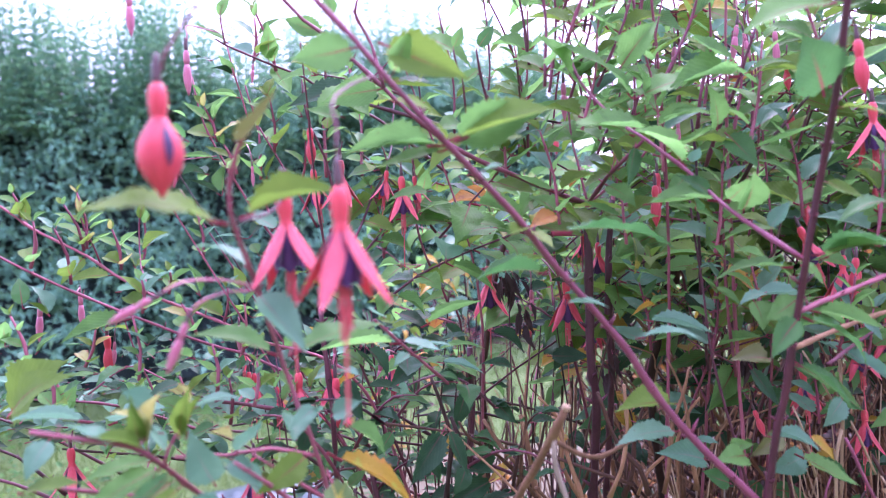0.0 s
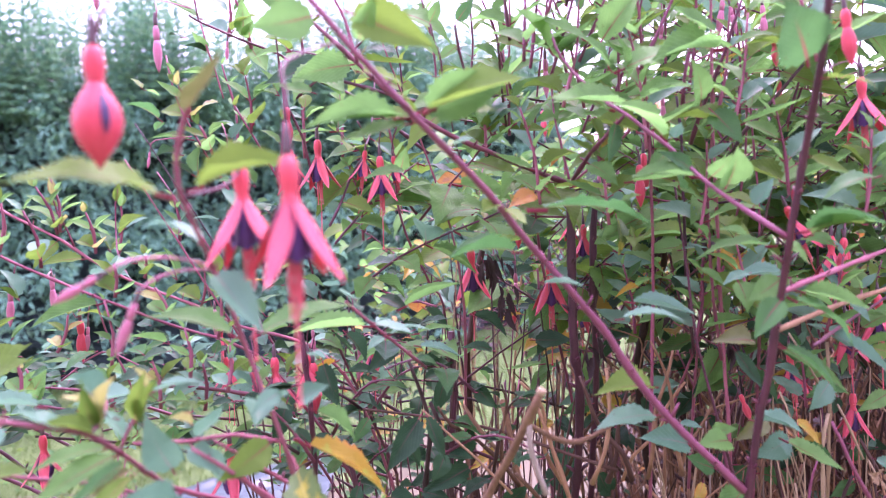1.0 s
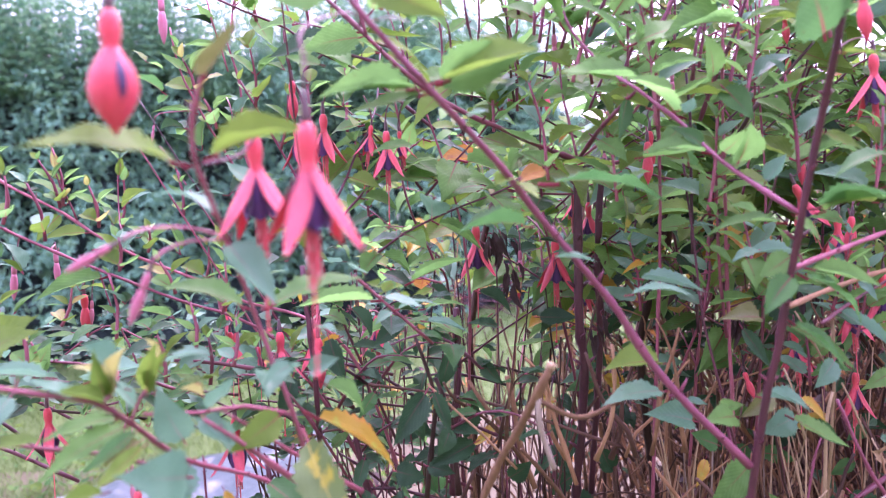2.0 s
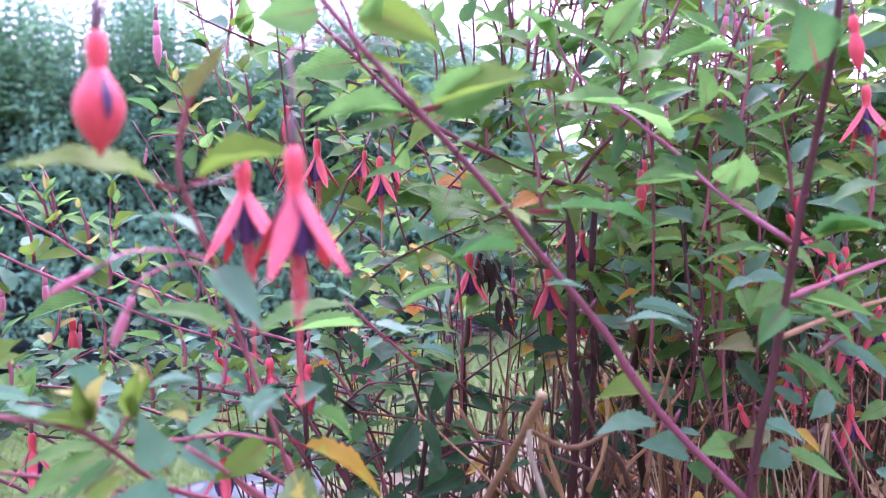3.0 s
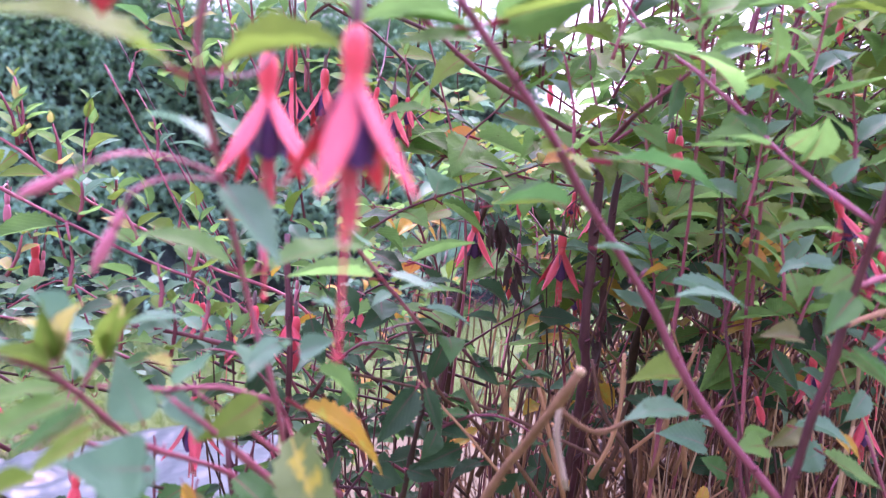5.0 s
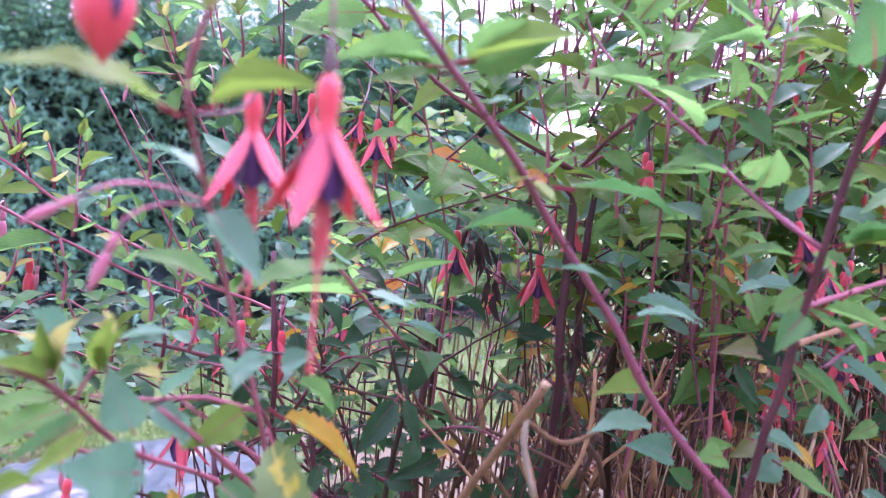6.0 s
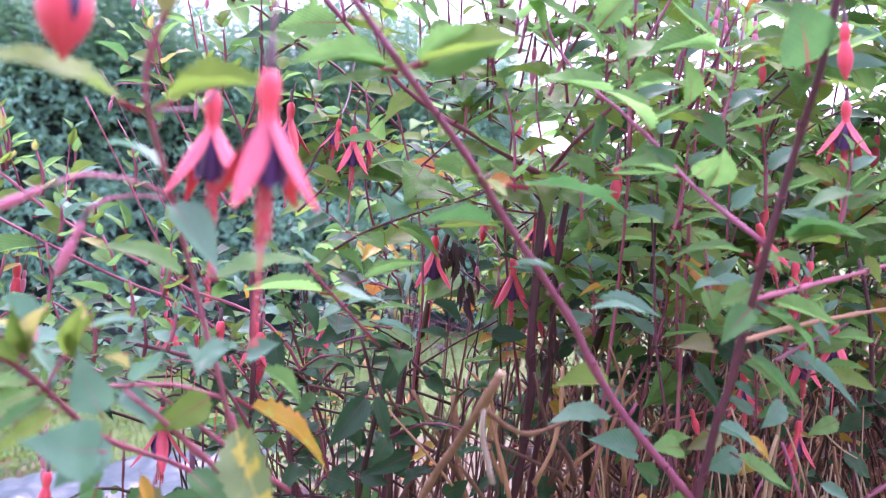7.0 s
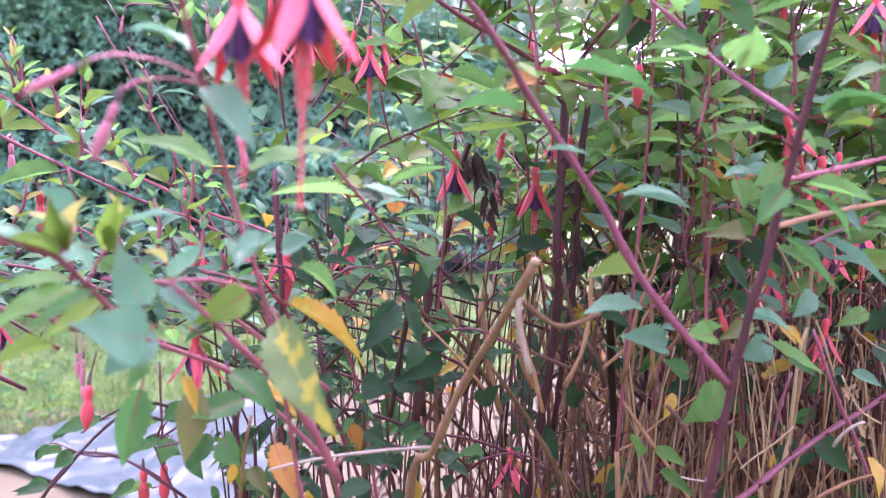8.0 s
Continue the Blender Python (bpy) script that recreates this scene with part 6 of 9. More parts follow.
leaf((0.1766, 0.4100, 0.7227), (0.1555, 0.4000, 0.7133), 0.5, "olive", 0.7, 0.1, 1, near)
leaf((0.1668, 0.4600, 0.6763), (0.1442, 0.4500, 0.6890), 0.5, "deep", 0.6, 0.1, 1, near)
leaf((0.2802, 0.4500, 0.7641), (0.2471, 0.4400, 0.7692), 0.3, "green", 0.3, 0.1, 1, near)
stem("twig", [(0.1694, 0.3850, 0.7711), (0.1917, 0.4000, 0.7740), (0.2193, 0.4200, 0.7767), (0.2526, 0.4400, 0.7800), (0.2899, 0.4600, 0.7832)], 0.0011, 0.0009, "dead", near)
stem("twig", [(0.2059, 0.4500, 0.7570), (0.2148, 0.4500, 0.7412), (0.2254, 0.4550, 0.7256)], 0.0004, 0.0005, "straw", near)
stem("twig", [(0.2082, 0.4700, 0.7188), (0.2158, 0.4700, 0.6986), (0.2232, 0.4750, 0.6729)], 0.0005, 0.0006, "straw", near)
stem("twig", [(0.2428, 0.4700, 0.7084), (0.2505, 0.4700, 0.6932), (0.2607, 0.4750, 0.6726)], 0.0005, 0.0006, "straw", near)
stem("twig", [(0.2717, 0.4600, 0.8114), (0.2790, 0.4600, 0.7886), (0.2876, 0.4650, 0.7580), (0.2932, 0.4700, 0.7262)], 0.0009, 0.0012, "plum", near)
stem("cane", [(0.0423, 0.4600, 0.7336), (0.0453, 0.4640, 0.7213), (0.0433, 0.4680, 0.7084), (0.0409, 0.4720, 0.6869), (0.0417, 0.4800, 0.6636)], 0.0006, 0.0012, "brown", middle)
stem("cane", [(0.0047, 0.4800, 0.7168), (0.0122, 0.4840, 0.7040), (0.0287, 0.4880, 0.6915), (0.0427, 0.4920, 0.6749), (0.0543, 0.5000, 0.6564)], 0.0008, 0.0014, "dead", middle)
stem("cane", [(0.0569, 0.5000, 0.7247), (0.0681, 0.5040, 0.7116), (0.0729, 0.5080, 0.6981), (0.0724, 0.5120, 0.6748), (0.0844, 0.5200, 0.6500)], 0.001, 0.0016, "brown", middle)
stem("cane", [(0.0706, 0.5200, 0.7168), (0.0622, 0.5240, 0.6985), (0.0593, 0.5280, 0.6802), (0.0480, 0.5320, 0.6602), (0.0399, 0.5400, 0.6386)], 0.0006, 0.0018, "bark", middle)
stem("cane", [(0.1156, 0.5400, 0.6906), (0.1057, 0.5440, 0.6772), (0.0989, 0.5480, 0.6637), (0.0940, 0.5520, 0.6492), (0.0895, 0.5600, 0.6328)], 0.0008, 0.0012, "brown", middle)
stem("cane", [(0.1037, 0.4600, 0.7399), (0.1054, 0.4640, 0.7224), (0.1061, 0.4680, 0.7046), (0.1030, 0.4720, 0.6854), (0.0965, 0.4800, 0.6641)], 0.001, 0.0014, "dead", middle)
stem("cane", [(0.1350, 0.4800, 0.7505), (0.1438, 0.4840, 0.7328), (0.1489, 0.4880, 0.7145), (0.1520, 0.4920, 0.6877), (0.1586, 0.5000, 0.6588)], 0.0006, 0.0016, "brown", middle)
stem("cane", [(0.1282, 0.5000, 0.7246), (0.1233, 0.5040, 0.7070), (0.1198, 0.5080, 0.6892), (0.1193, 0.5120, 0.6703), (0.1144, 0.5200, 0.6493)], 0.0008, 0.0018, "bark", middle)
stem("cane", [(0.1680, 0.5200, 0.7140), (0.1563, 0.5240, 0.6972), (0.1530, 0.5280, 0.6805), (0.1351, 0.5320, 0.6620), (0.1289, 0.5400, 0.6422)], 0.001, 0.0012, "brown", middle)
stem("cane", [(0.1991, 0.5400, 0.7023), (0.1932, 0.5440, 0.6891), (0.1872, 0.5480, 0.6756), (0.1767, 0.5520, 0.6567), (0.1747, 0.5600, 0.6363)], 0.0006, 0.0014, "dead", middle)
stem("cane", [(0.1427, 0.4600, 0.7484), (0.1393, 0.4640, 0.7307), (0.1341, 0.4680, 0.7126), (0.1329, 0.4720, 0.6901), (0.1310, 0.4800, 0.6655)], 0.0008, 0.0016, "brown", middle)
stem("cane", [(0.0917, 0.4800, 0.7312), (0.0976, 0.4840, 0.7132), (0.1049, 0.4880, 0.6949), (0.1188, 0.4920, 0.6773), (0.1260, 0.5000, 0.6575)], 0.001, 0.0018, "bark", middle)
leaf((-0.1173, 0.2900, 0.7668), (-0.1135, 0.2750, 0.7869), 0.3, "lime", 0.6, 0.2, 1, near)
leaf((-0.1159, 0.2900, 0.7669), (-0.1077, 0.2800, 0.7845), 0.3, "young", 0.6, 0.1, 1, near)
leaf((-0.1067, 0.3000, 0.7649), (-0.0971, 0.2850, 0.7879), 0.3, "lime", 0.6, 0.1, 1, near)
leaf((-0.1038, 0.3000, 0.7651), (-0.0943, 0.2900, 0.7853), 0.3, "lime", 0.5, 0.1, 1, near)
leaf((-0.1049, 0.2900, 0.7568), (-0.1184, 0.2650, 0.7468), 0.22, "deep", 0.45, 0.1, 1, near)
leaf((-0.0900, 0.3100, 0.7539), (-0.0743, 0.2950, 0.7468), 0.45, "pale", 0.6, 0.1, 1, near)
leaf((-0.0844, 0.2800, 0.7407), (-0.0956, 0.2500, 0.7536), 0.62, "pale", 0.7, 0.1, 1, near)
leaf((-0.0522, 0.3100, 0.7736), (-0.0635, 0.3000, 0.7670), 0.5, "pale", 0.6, 0.1, 1, near)
flower("open", (0.2662, 0.5200, 0.8054), 0.95, [(0.2662, 0.5200, 0.8174), (0.2692, 0.5200, 0.8274)], 30, (0, 0.0), middle)
flower("open", (0.2849, 0.5000, 0.7686), 0.95, [(0.2849, 0.5000, 0.7806), (0.2879, 0.5000, 0.7906)], 12, (0.06, 0.0), middle)
flower("open", (0.2894, 0.5400, 0.6946), 0.9, [(0.2894, 0.5400, 0.7066), (0.2924, 0.5400, 0.7166)], 35, (0, 0.0), middle)
flower("open", (-0.1384, 0.5500, 0.7394), 0.7, [(-0.1384, 0.5500, 0.7514), (-0.1354, 0.5500, 0.7614)], 40, (0, 0.0), middle)
flower("open", (-0.1584, 0.6000, 0.7527), 0.6, [(-0.1584, 0.6000, 0.7647), (-0.1554, 0.6000, 0.7747)], 20, (0, 0.0), middle)
flower("open", (-0.0795, 0.5200, 0.7458), 0.8, [(-0.0795, 0.5200, 0.7578), (-0.0765, 0.5200, 0.7678)], 50, (0, 0.0), middle)

# low leaves and stems over the pale sheet
leaf((-0.1644, 0.4500, 0.6538), (-0.1924, 0.4400, 0.6472), 0.34, "deep", 0.5, 0.1, 1, near)
leaf((-0.1948, 0.4500, 0.6385), (-0.1996, 0.4400, 0.6325), 0.5, "deep", 0.7, 0.1, 1, near)
leaf((-0.1833, 0.4500, 0.6352), (-0.1903, 0.4400, 0.6274), 0.7, "deep", 0.8, 0.1, 1, near)
leaf((-0.1007, 0.4400, 0.6491), (-0.0876, 0.4300, 0.6331), 0.65, "deep", 0.8, 0, 1, near)
leaf((-0.1323, 0.4600, 0.6398), (-0.1362, 0.4500, 0.6265), 0.75, "deep", 0.8, 0.1, 1, near)
leaf((-0.1218, 0.4600, 0.6588), (-0.1350, 0.4500, 0.6514), 0.65, "deep", 0.7, 0.1, 1, near)
leaf((-0.1364, 0.4600, 0.6381), (-0.1521, 0.4500, 0.6330), 0.35, "deep", 0.5, 0.1, 1, near)
leaf((-0.1067, 0.4500, 0.6469), (-0.1183, 0.4400, 0.6275), 0.5, "deep", 0.8, 0.1, 1, near)
leaf((-0.1485, 0.4500, 0.6189), (-0.1615, 0.4400, 0.6100), 0.4, "deep", 0.5, 0.1, 1, near)
leaf((-0.1962, 0.4500, 0.6172), (-0.2081, 0.4400, 0.6145), 0.5, "deep", 0.6, 0.1, 1, near)
leaf((-0.0799, 0.4600, 0.6366), (-0.0672, 0.4500, 0.6206), 0.5, "dark", 0.7, 0.1, 1, near)
leaf((-0.0651, 0.4700, 0.6602), (-0.0734, 0.4600, 0.6434), 0.45, "dark", 0.7, 0.1, 1, near)
leaf((-0.0531, 0.4800, 0.6218), (-0.0387, 0.4700, 0.6084), 0.5, "dark", 0.7, 0.1, 1, near)
leaf((-0.0876, 0.4500, 0.6272), (-0.0750, 0.4400, 0.6119), 0.5, "olive", 0.7, 0.1, 1, near)
leaf((-0.0440, 0.4700, 0.6773), (-0.0510, 0.4600, 0.6569), 0.4, "dark", 0.7, 0.1, 1, near)
leaf((-0.0261, 0.4800, 0.6361), (-0.0089, 0.4700, 0.6295), 0.5, "dark", 0.7, 0.1, 1, near)
stem("stem", [(-0.0812, 0.2850, 0.7597), (-0.0753, 0.3000, 0.7476), (-0.0659, 0.3200, 0.7293), (-0.0542, 0.3400, 0.7088), (-0.0421, 0.3550, 0.6840), (-0.0309, 0.3700, 0.6529)], 0.0005, 0.0017, "pink", near)
stem("twig", [(-0.0807, 0.3100, 0.7549), (-0.0657, 0.3300, 0.7347), (-0.0510, 0.3500, 0.7156), (-0.0362, 0.3700, 0.6958)], 0.0004, 0.0010, "pink", near)
stem("twig", [(-0.1803, 0.4500, 0.6336), (-0.1620, 0.4500, 0.6320), (-0.1438, 0.4500, 0.6222), (-0.1237, 0.4550, 0.6042)], 0.0005, 0.0007, "plum", near)
stem("twig", [(-0.1016, 0.4600, 0.6830), (-0.0982, 0.4600, 0.6566), (-0.0970, 0.4650, 0.6278), (-0.0950, 0.4700, 0.5961)], 0.0011, 0.0015, "plum", near)
stem("twig", [(-0.0839, 0.4400, 0.6588), (-0.0880, 0.4400, 0.6379), (-0.0915, 0.4450, 0.6079)], 0.0007, 0.0009, "dead", near)
flower("slim_bud", (-0.1836, 0.4600, 0.6871), 0.5, [(-0.1836, 0.4600, 0.6991), (-0.1816, 0.4600, 0.7071)], 0, (0, 0.0), leftward)
flower("slim_bud", (-0.1800, 0.4600, 0.6839), 0.55, [(-0.1800, 0.4600, 0.6959), (-0.1780, 0.4600, 0.7039)], 0, (-0.1, 0.0), leftward)
flower("slim_bud", (-0.1810, 0.4600, 0.6732), 0.5, [(-0.1810, 0.4600, 0.6852), (-0.1790, 0.4600, 0.6932)], 0, (0, 0.0), leftward)
flower("slim_bud", (-0.0804, 0.5500, 0.7566), 0.6, [(-0.0804, 0.5500, 0.7686), (-0.0784, 0.5500, 0.7766)], 0, (0, 0.0), leftward)

# dry straws, papery heads and late leaves among the canes
stem("straw", [(0.2075, 0.4600, 0.6993), (0.2127, 0.4620, 0.6801), (0.2207, 0.4650, 0.6585), (0.2314, 0.4700, 0.6338)], 0.0004, 0.0005, "straw", middle)
stem("straw", [(0.2207, 0.5000, 0.6765), (0.2271, 0.5000, 0.6561), (0.2313, 0.5000, 0.6354), (0.2390, 0.5000, 0.6145), (0.2443, 0.5000, 0.5953)], 0.0005, 0.0006, "straw", middle)
stem("straw", [(0.2250, 0.5200, 0.6691), (0.2298, 0.5200, 0.6458), (0.2358, 0.5200, 0.6183), (0.2415, 0.5200, 0.5904), (0.2458, 0.5200, 0.5702)], 0.0005, 0.0006, "straw", middle)
stem("cane", [(0.2311, 0.5400, 0.6635), (0.2375, 0.5400, 0.6312), (0.2440, 0.5400, 0.5983), (0.2482, 0.5400, 0.5649)], 0.0008, 0.0009, "bark", middle)
stem("twig", [(0.2208, 0.4500, 0.6821), (0.2164, 0.4500, 0.6670), (0.2142, 0.4500, 0.6534), (0.2122, 0.4500, 0.6398)], 0.0006, 0.0007, "magenta", middle)
stem("straw", [(0.2326, 0.4600, 0.7063), (0.2289, 0.4600, 0.6860), (0.2310, 0.4650, 0.6638), (0.2325, 0.4700, 0.6338), (0.2319, 0.4750, 0.6064), (0.2328, 0.4800, 0.5893)], 0.001, 0.0013, "straw", middle)
stem("twig", [(0.2146, 0.4200, 0.7140), (0.2192, 0.4200, 0.7033), (0.2256, 0.4200, 0.6879), (0.2352, 0.4250, 0.6722), (0.2458, 0.4300, 0.6576), (0.2572, 0.4350, 0.6376), (0.2667, 0.4400, 0.6220)], 0.0007, 0.0009, "magenta", near)
stem("straw", [(0.2503, 0.4500, 0.6806), (0.2564, 0.4500, 0.6689), (0.2641, 0.4500, 0.6588), (0.2766, 0.4500, 0.6520)], 0.0005, 0.0006, "straw", middle)
stem("straw", [(0.2806, 0.5000, 0.7030), (0.2889, 0.5000, 0.6938), (0.2989, 0.5000, 0.6865), (0.3079, 0.5000, 0.6822)], 0.0006, 0.0005, "straw", middle)
stem("cane", [(0.2673, 0.5000, 0.6526), (0.2619, 0.5000, 0.6412), (0.2568, 0.5000, 0.6260), (0.2529, 0.5000, 0.6145)], 0.001, 0.0012, "bark", middle)
stem("dead_twig", [(0.2217, 0.3800, 0.6780), (0.2162, 0.3800, 0.6760), (0.2122, 0.3820, 0.6709), (0.2103, 0.3850, 0.6639)], 0.0008, 0.0007, "bleached", middle)
stem("straw", [(0.2299, 0.4600, 0.6464), (0.2187, 0.4600, 0.6359), (0.2074, 0.4600, 0.6271), (0.1993, 0.4600, 0.6201)], 0.0005, 0.0006, "straw", middle)
stem("dead_twig", [(0.1599, 0.4500, 0.6192), (0.1683, 0.4500, 0.6174), (0.1778, 0.4500, 0.6164)], 0.0006, 0.0006, "bleached", middle)
stem("cane", [(0.1453, 0.4400, 0.6656), (0.1522, 0.4400, 0.6584), (0.1575, 0.4400, 0.6502), (0.1623, 0.4400, 0.6413)], 0.0012, 0.0011, "bark", middle)
stem("twig", [(0.1689, 0.4600, 0.7056), (0.1709, 0.4600, 0.6855), (0.1741, 0.4600, 0.6685), (0.1793, 0.4600, 0.6514), (0.1825, 0.4600, 0.6393)], 0.001, 0.0011, "magenta", middle)
stem("dead_twig", [(0.2229, 0.4200, 0.6195), (0.2334, 0.4200, 0.6260), (0.2440, 0.4200, 0.6308), (0.2620, 0.4200, 0.6357)], 0.0009, 0.0008, "brown", middle)
stem("straw", [(0.2134, 0.5000, 0.6163), (0.2200, 0.5000, 0.6029), (0.2304, 0.5000, 0.5894), (0.2349, 0.5000, 0.5797)], 0.0005, 0.0005, "straw", middle)
stem("straw", [(0.1934, 0.5634, 0.6681), (0.1853, 0.5634, 0.6303), (0.1860, 0.5734, 0.5836), (0.1883, 0.5834, 0.5218)], 0.00042, 0.0011, "straw", middle)
stem("straw", [(0.1572, 0.5576, 0.6486), (0.1646, 0.5576, 0.6111), (0.1810, 0.5676, 0.5640), (0.1868, 0.5776, 0.5247)], 0.00031, 0.00092, "straw", middle)
stem("cane", [(0.1848, 0.5264, 0.6698), (0.1846, 0.5264, 0.6345), (0.1863, 0.5364, 0.5903), (0.1882, 0.5464, 0.5406)], 0.00045, 0.00102, "bleached", middle)
stem("cane", [(0.2052, 0.5398, 0.6607), (0.2000, 0.5398, 0.6243), (0.2058, 0.5498, 0.5788), (0.2066, 0.5598, 0.5337)], 0.00065, 0.00087, "dead", middle)
stem("cane", [(0.2202, 0.5916, 0.6183), (0.2307, 0.5916, 0.5778), (0.2490, 0.6016, 0.5270), (0.2600, 0.6116, 0.5072)], 0.00042, 0.00083, "brown", middle)
stem("cane", [(0.2169, 0.6276, 0.6429), (0.2093, 0.6276, 0.6004), (0.2022, 0.6376, 0.5482), (0.2048, 0.6476, 0.4890)], 0.00051, 0.00084, "brown", middle)
stem("straw", [(0.2047, 0.5313, 0.6341), (0.2059, 0.5313, 0.5978), (0.2099, 0.5413, 0.5517), (0.2140, 0.5513, 0.5380)], 0.00037, 0.00082, "straw", middle)
stem("straw", [(0.2510, 0.5318, 0.6516), (0.2510, 0.5318, 0.6154), (0.2528, 0.5418, 0.5699), (0.2593, 0.5518, 0.5376)], 0.00053, 0.00103, "straw", middle)
stem("cane", [(0.1674, 0.5465, 0.6317), (0.1597, 0.5465, 0.5945), (0.1558, 0.5565, 0.5476), (0.1512, 0.5665, 0.5304)], 0.00068, 0.00097, "dead", middle)
stem("cane", [(0.3296, 0.5462, 0.6781), (0.3436, 0.5462, 0.6412), (0.3692, 0.5562, 0.5954), (0.3853, 0.5662, 0.5300)], 0.00055, 0.00101, "bleached", middle)
stem("cane", [(0.2082, 0.5711, 0.6618), (0.2026, 0.5711, 0.6233), (0.1975, 0.5811, 0.5757), (0.2023, 0.5911, 0.5178)], 0.00053, 0.00078, "brown", middle)
stem("cane", [(0.2680, 0.6287, 0.6371), (0.2820, 0.6287, 0.5944), (0.3102, 0.6387, 0.5417), (0.3224, 0.6487, 0.4882)], 0.00047, 0.0007, "brown", middle)
stem("straw", [(0.1468, 0.5270, 0.6793), (0.1531, 0.5270, 0.6443), (0.1622, 0.5370, 0.6007), (0.1704, 0.5470, 0.5403)], 0.00053, 0.00076, "straw", middle)
stem("cane", [(0.1503, 0.5469, 0.6364), (0.1659, 0.5469, 0.5994), (0.1806, 0.5569, 0.5526), (0.1912, 0.5669, 0.5302)], 0.0004, 0.00081, "bleached", middle)
stem("straw", [(0.1473, 0.5398, 0.6586), (0.1579, 0.5398, 0.6224), (0.1693, 0.5498, 0.5771), (0.1826, 0.5598, 0.5338)], 0.0004, 0.00072, "straw", middle)
stem("straw", [(0.2153, 0.6392, 0.6413), (0.2106, 0.6392, 0.5981), (0.2036, 0.6492, 0.5451), (0.2068, 0.6592, 0.4831)], 0.00035, 0.00088, "straw", middle)
stem("straw", [(0.3936, 0.6393, 0.6184), (0.4039, 0.6393, 0.5742), (0.4185, 0.6493, 0.5195), (0.4351, 0.6593, 0.4825)], 0.00038, 0.00104, "straw", middle)
stem("cane", [(0.3266, 0.5539, 0.6308), (0.3330, 0.5539, 0.5925), (0.3479, 0.5639, 0.5443), (0.3583, 0.5739, 0.5262)], 0.00039, 0.001, "bleached", middle)
stem("cane", [(0.3090, 0.5627, 0.6575), (0.3147, 0.5627, 0.6193), (0.3233, 0.5727, 0.5716), (0.3322, 0.5827, 0.5217)], 0.00032, 0.00105, "dead", middle)
stem("straw", [(0.1885, 0.6068, 0.6097), (0.1808, 0.6068, 0.5682), (0.1739, 0.6168, 0.5163), (0.1720, 0.6268, 0.4997)], 0.00049, 0.0008, "straw", middle)
stem("cane", [(0.2143, 0.5338, 0.6429), (0.2110, 0.5338, 0.6065), (0.2058, 0.5438, 0.5607), (0.2097, 0.5538, 0.5368)], 0.00062, 0.00099, "brown", middle)
stem("cane", [(0.3737, 0.6406, 0.6239), (0.3703, 0.6406, 0.5797), (0.3746, 0.6506, 0.5252), (0.3773, 0.6606, 0.4820)], 0.00052, 0.00099, "bleached", middle)
stem("straw", [(0.3015, 0.5126, 0.6669), (0.3091, 0.5126, 0.6321), (0.3262, 0.5226, 0.5882), (0.3363, 0.5326, 0.5472)], 0.00054, 0.00067, "straw", middle)
stem("cane", [(0.2297, 0.5837, 0.6284), (0.2222, 0.5837, 0.5885), (0.2123, 0.5937, 0.5387), (0.2143, 0.6037, 0.5114)], 0.00052, 0.00079, "dead", middle)
stem("cane", [(0.2914, 0.5374, 0.6659), (0.2924, 0.5374, 0.6294), (0.3011, 0.5474, 0.5839), (0.3134, 0.5574, 0.5347)], 0.00055, 0.00104, "brown", middle)
stem("straw", [(0.2856, 0.6373, 0.6309), (0.2971, 0.6373, 0.5874), (0.3163, 0.6473, 0.5338), (0.3255, 0.6573, 0.4838)], 0.00055, 0.00106, "straw", middle)
stem("straw", [(0.2544, 0.5893, 0.6612), (0.2525, 0.5893, 0.6214), (0.2564, 0.5993, 0.5724), (0.2662, 0.6093, 0.5083)], 0.0005, 0.00077, "straw", middle)
stem("cane", [(0.2830, 0.6137, 0.6116), (0.2713, 0.6137, 0.5692), (0.2657, 0.6237, 0.5166), (0.2676, 0.6337, 0.4959)], 0.00061, 0.0009, "dead", middle)
stem("straw", [(0.2549, 0.5658, 0.6470), (0.2543, 0.5658, 0.6085), (0.2594, 0.5758, 0.5604), (0.2608, 0.5858, 0.5203)], 0.00055, 0.00094, "straw", middle)
stem("cane", [(0.3121, 0.6460, 0.6356), (0.3136, 0.6460, 0.5915), (0.3260, 0.6560, 0.5374), (0.3321, 0.6660, 0.4793)], 0.00061, 0.00091, "brown", middle)
stem("cane", [(0.2618, 0.6234, 0.6511), (0.2604, 0.6234, 0.6089), (0.2651, 0.6334, 0.5571), (0.2725, 0.6434, 0.4910)], 0.00054, 0.00094, "bleached", middle)
stem("cane", [(0.3171, 0.6503, 0.6361), (0.3134, 0.6503, 0.5917), (0.3161, 0.6603, 0.5373), (0.3180, 0.6703, 0.4772)], 0.00033, 0.00092, "dead", middle)
stem("straw", [(0.3282, 0.5595, 0.6591), (0.3246, 0.5595, 0.6209), (0.3266, 0.5695, 0.5735), (0.3326, 0.5795, 0.5234)], 0.0006, 0.00064, "straw", middle)
stem("cane", [(0.2007, 0.5157, 0.6480), (0.1970, 0.5157, 0.6129), (0.1992, 0.5257, 0.5685), (0.1977, 0.5357, 0.5460)], 0.00033, 0.00106, "brown", middle)
stem("straw", [(0.3555, 0.5767, 0.6627), (0.3695, 0.5767, 0.6235), (0.3925, 0.5867, 0.5749), (0.4081, 0.5967, 0.5144)], 0.00042, 0.00106, "straw", middle)
stem("cane", [(0.2643, 0.6435, 0.6193), (0.2722, 0.6435, 0.5753), (0.2888, 0.6535, 0.5209), (0.2970, 0.6635, 0.4807)], 0.00051, 0.00086, "dead", middle)
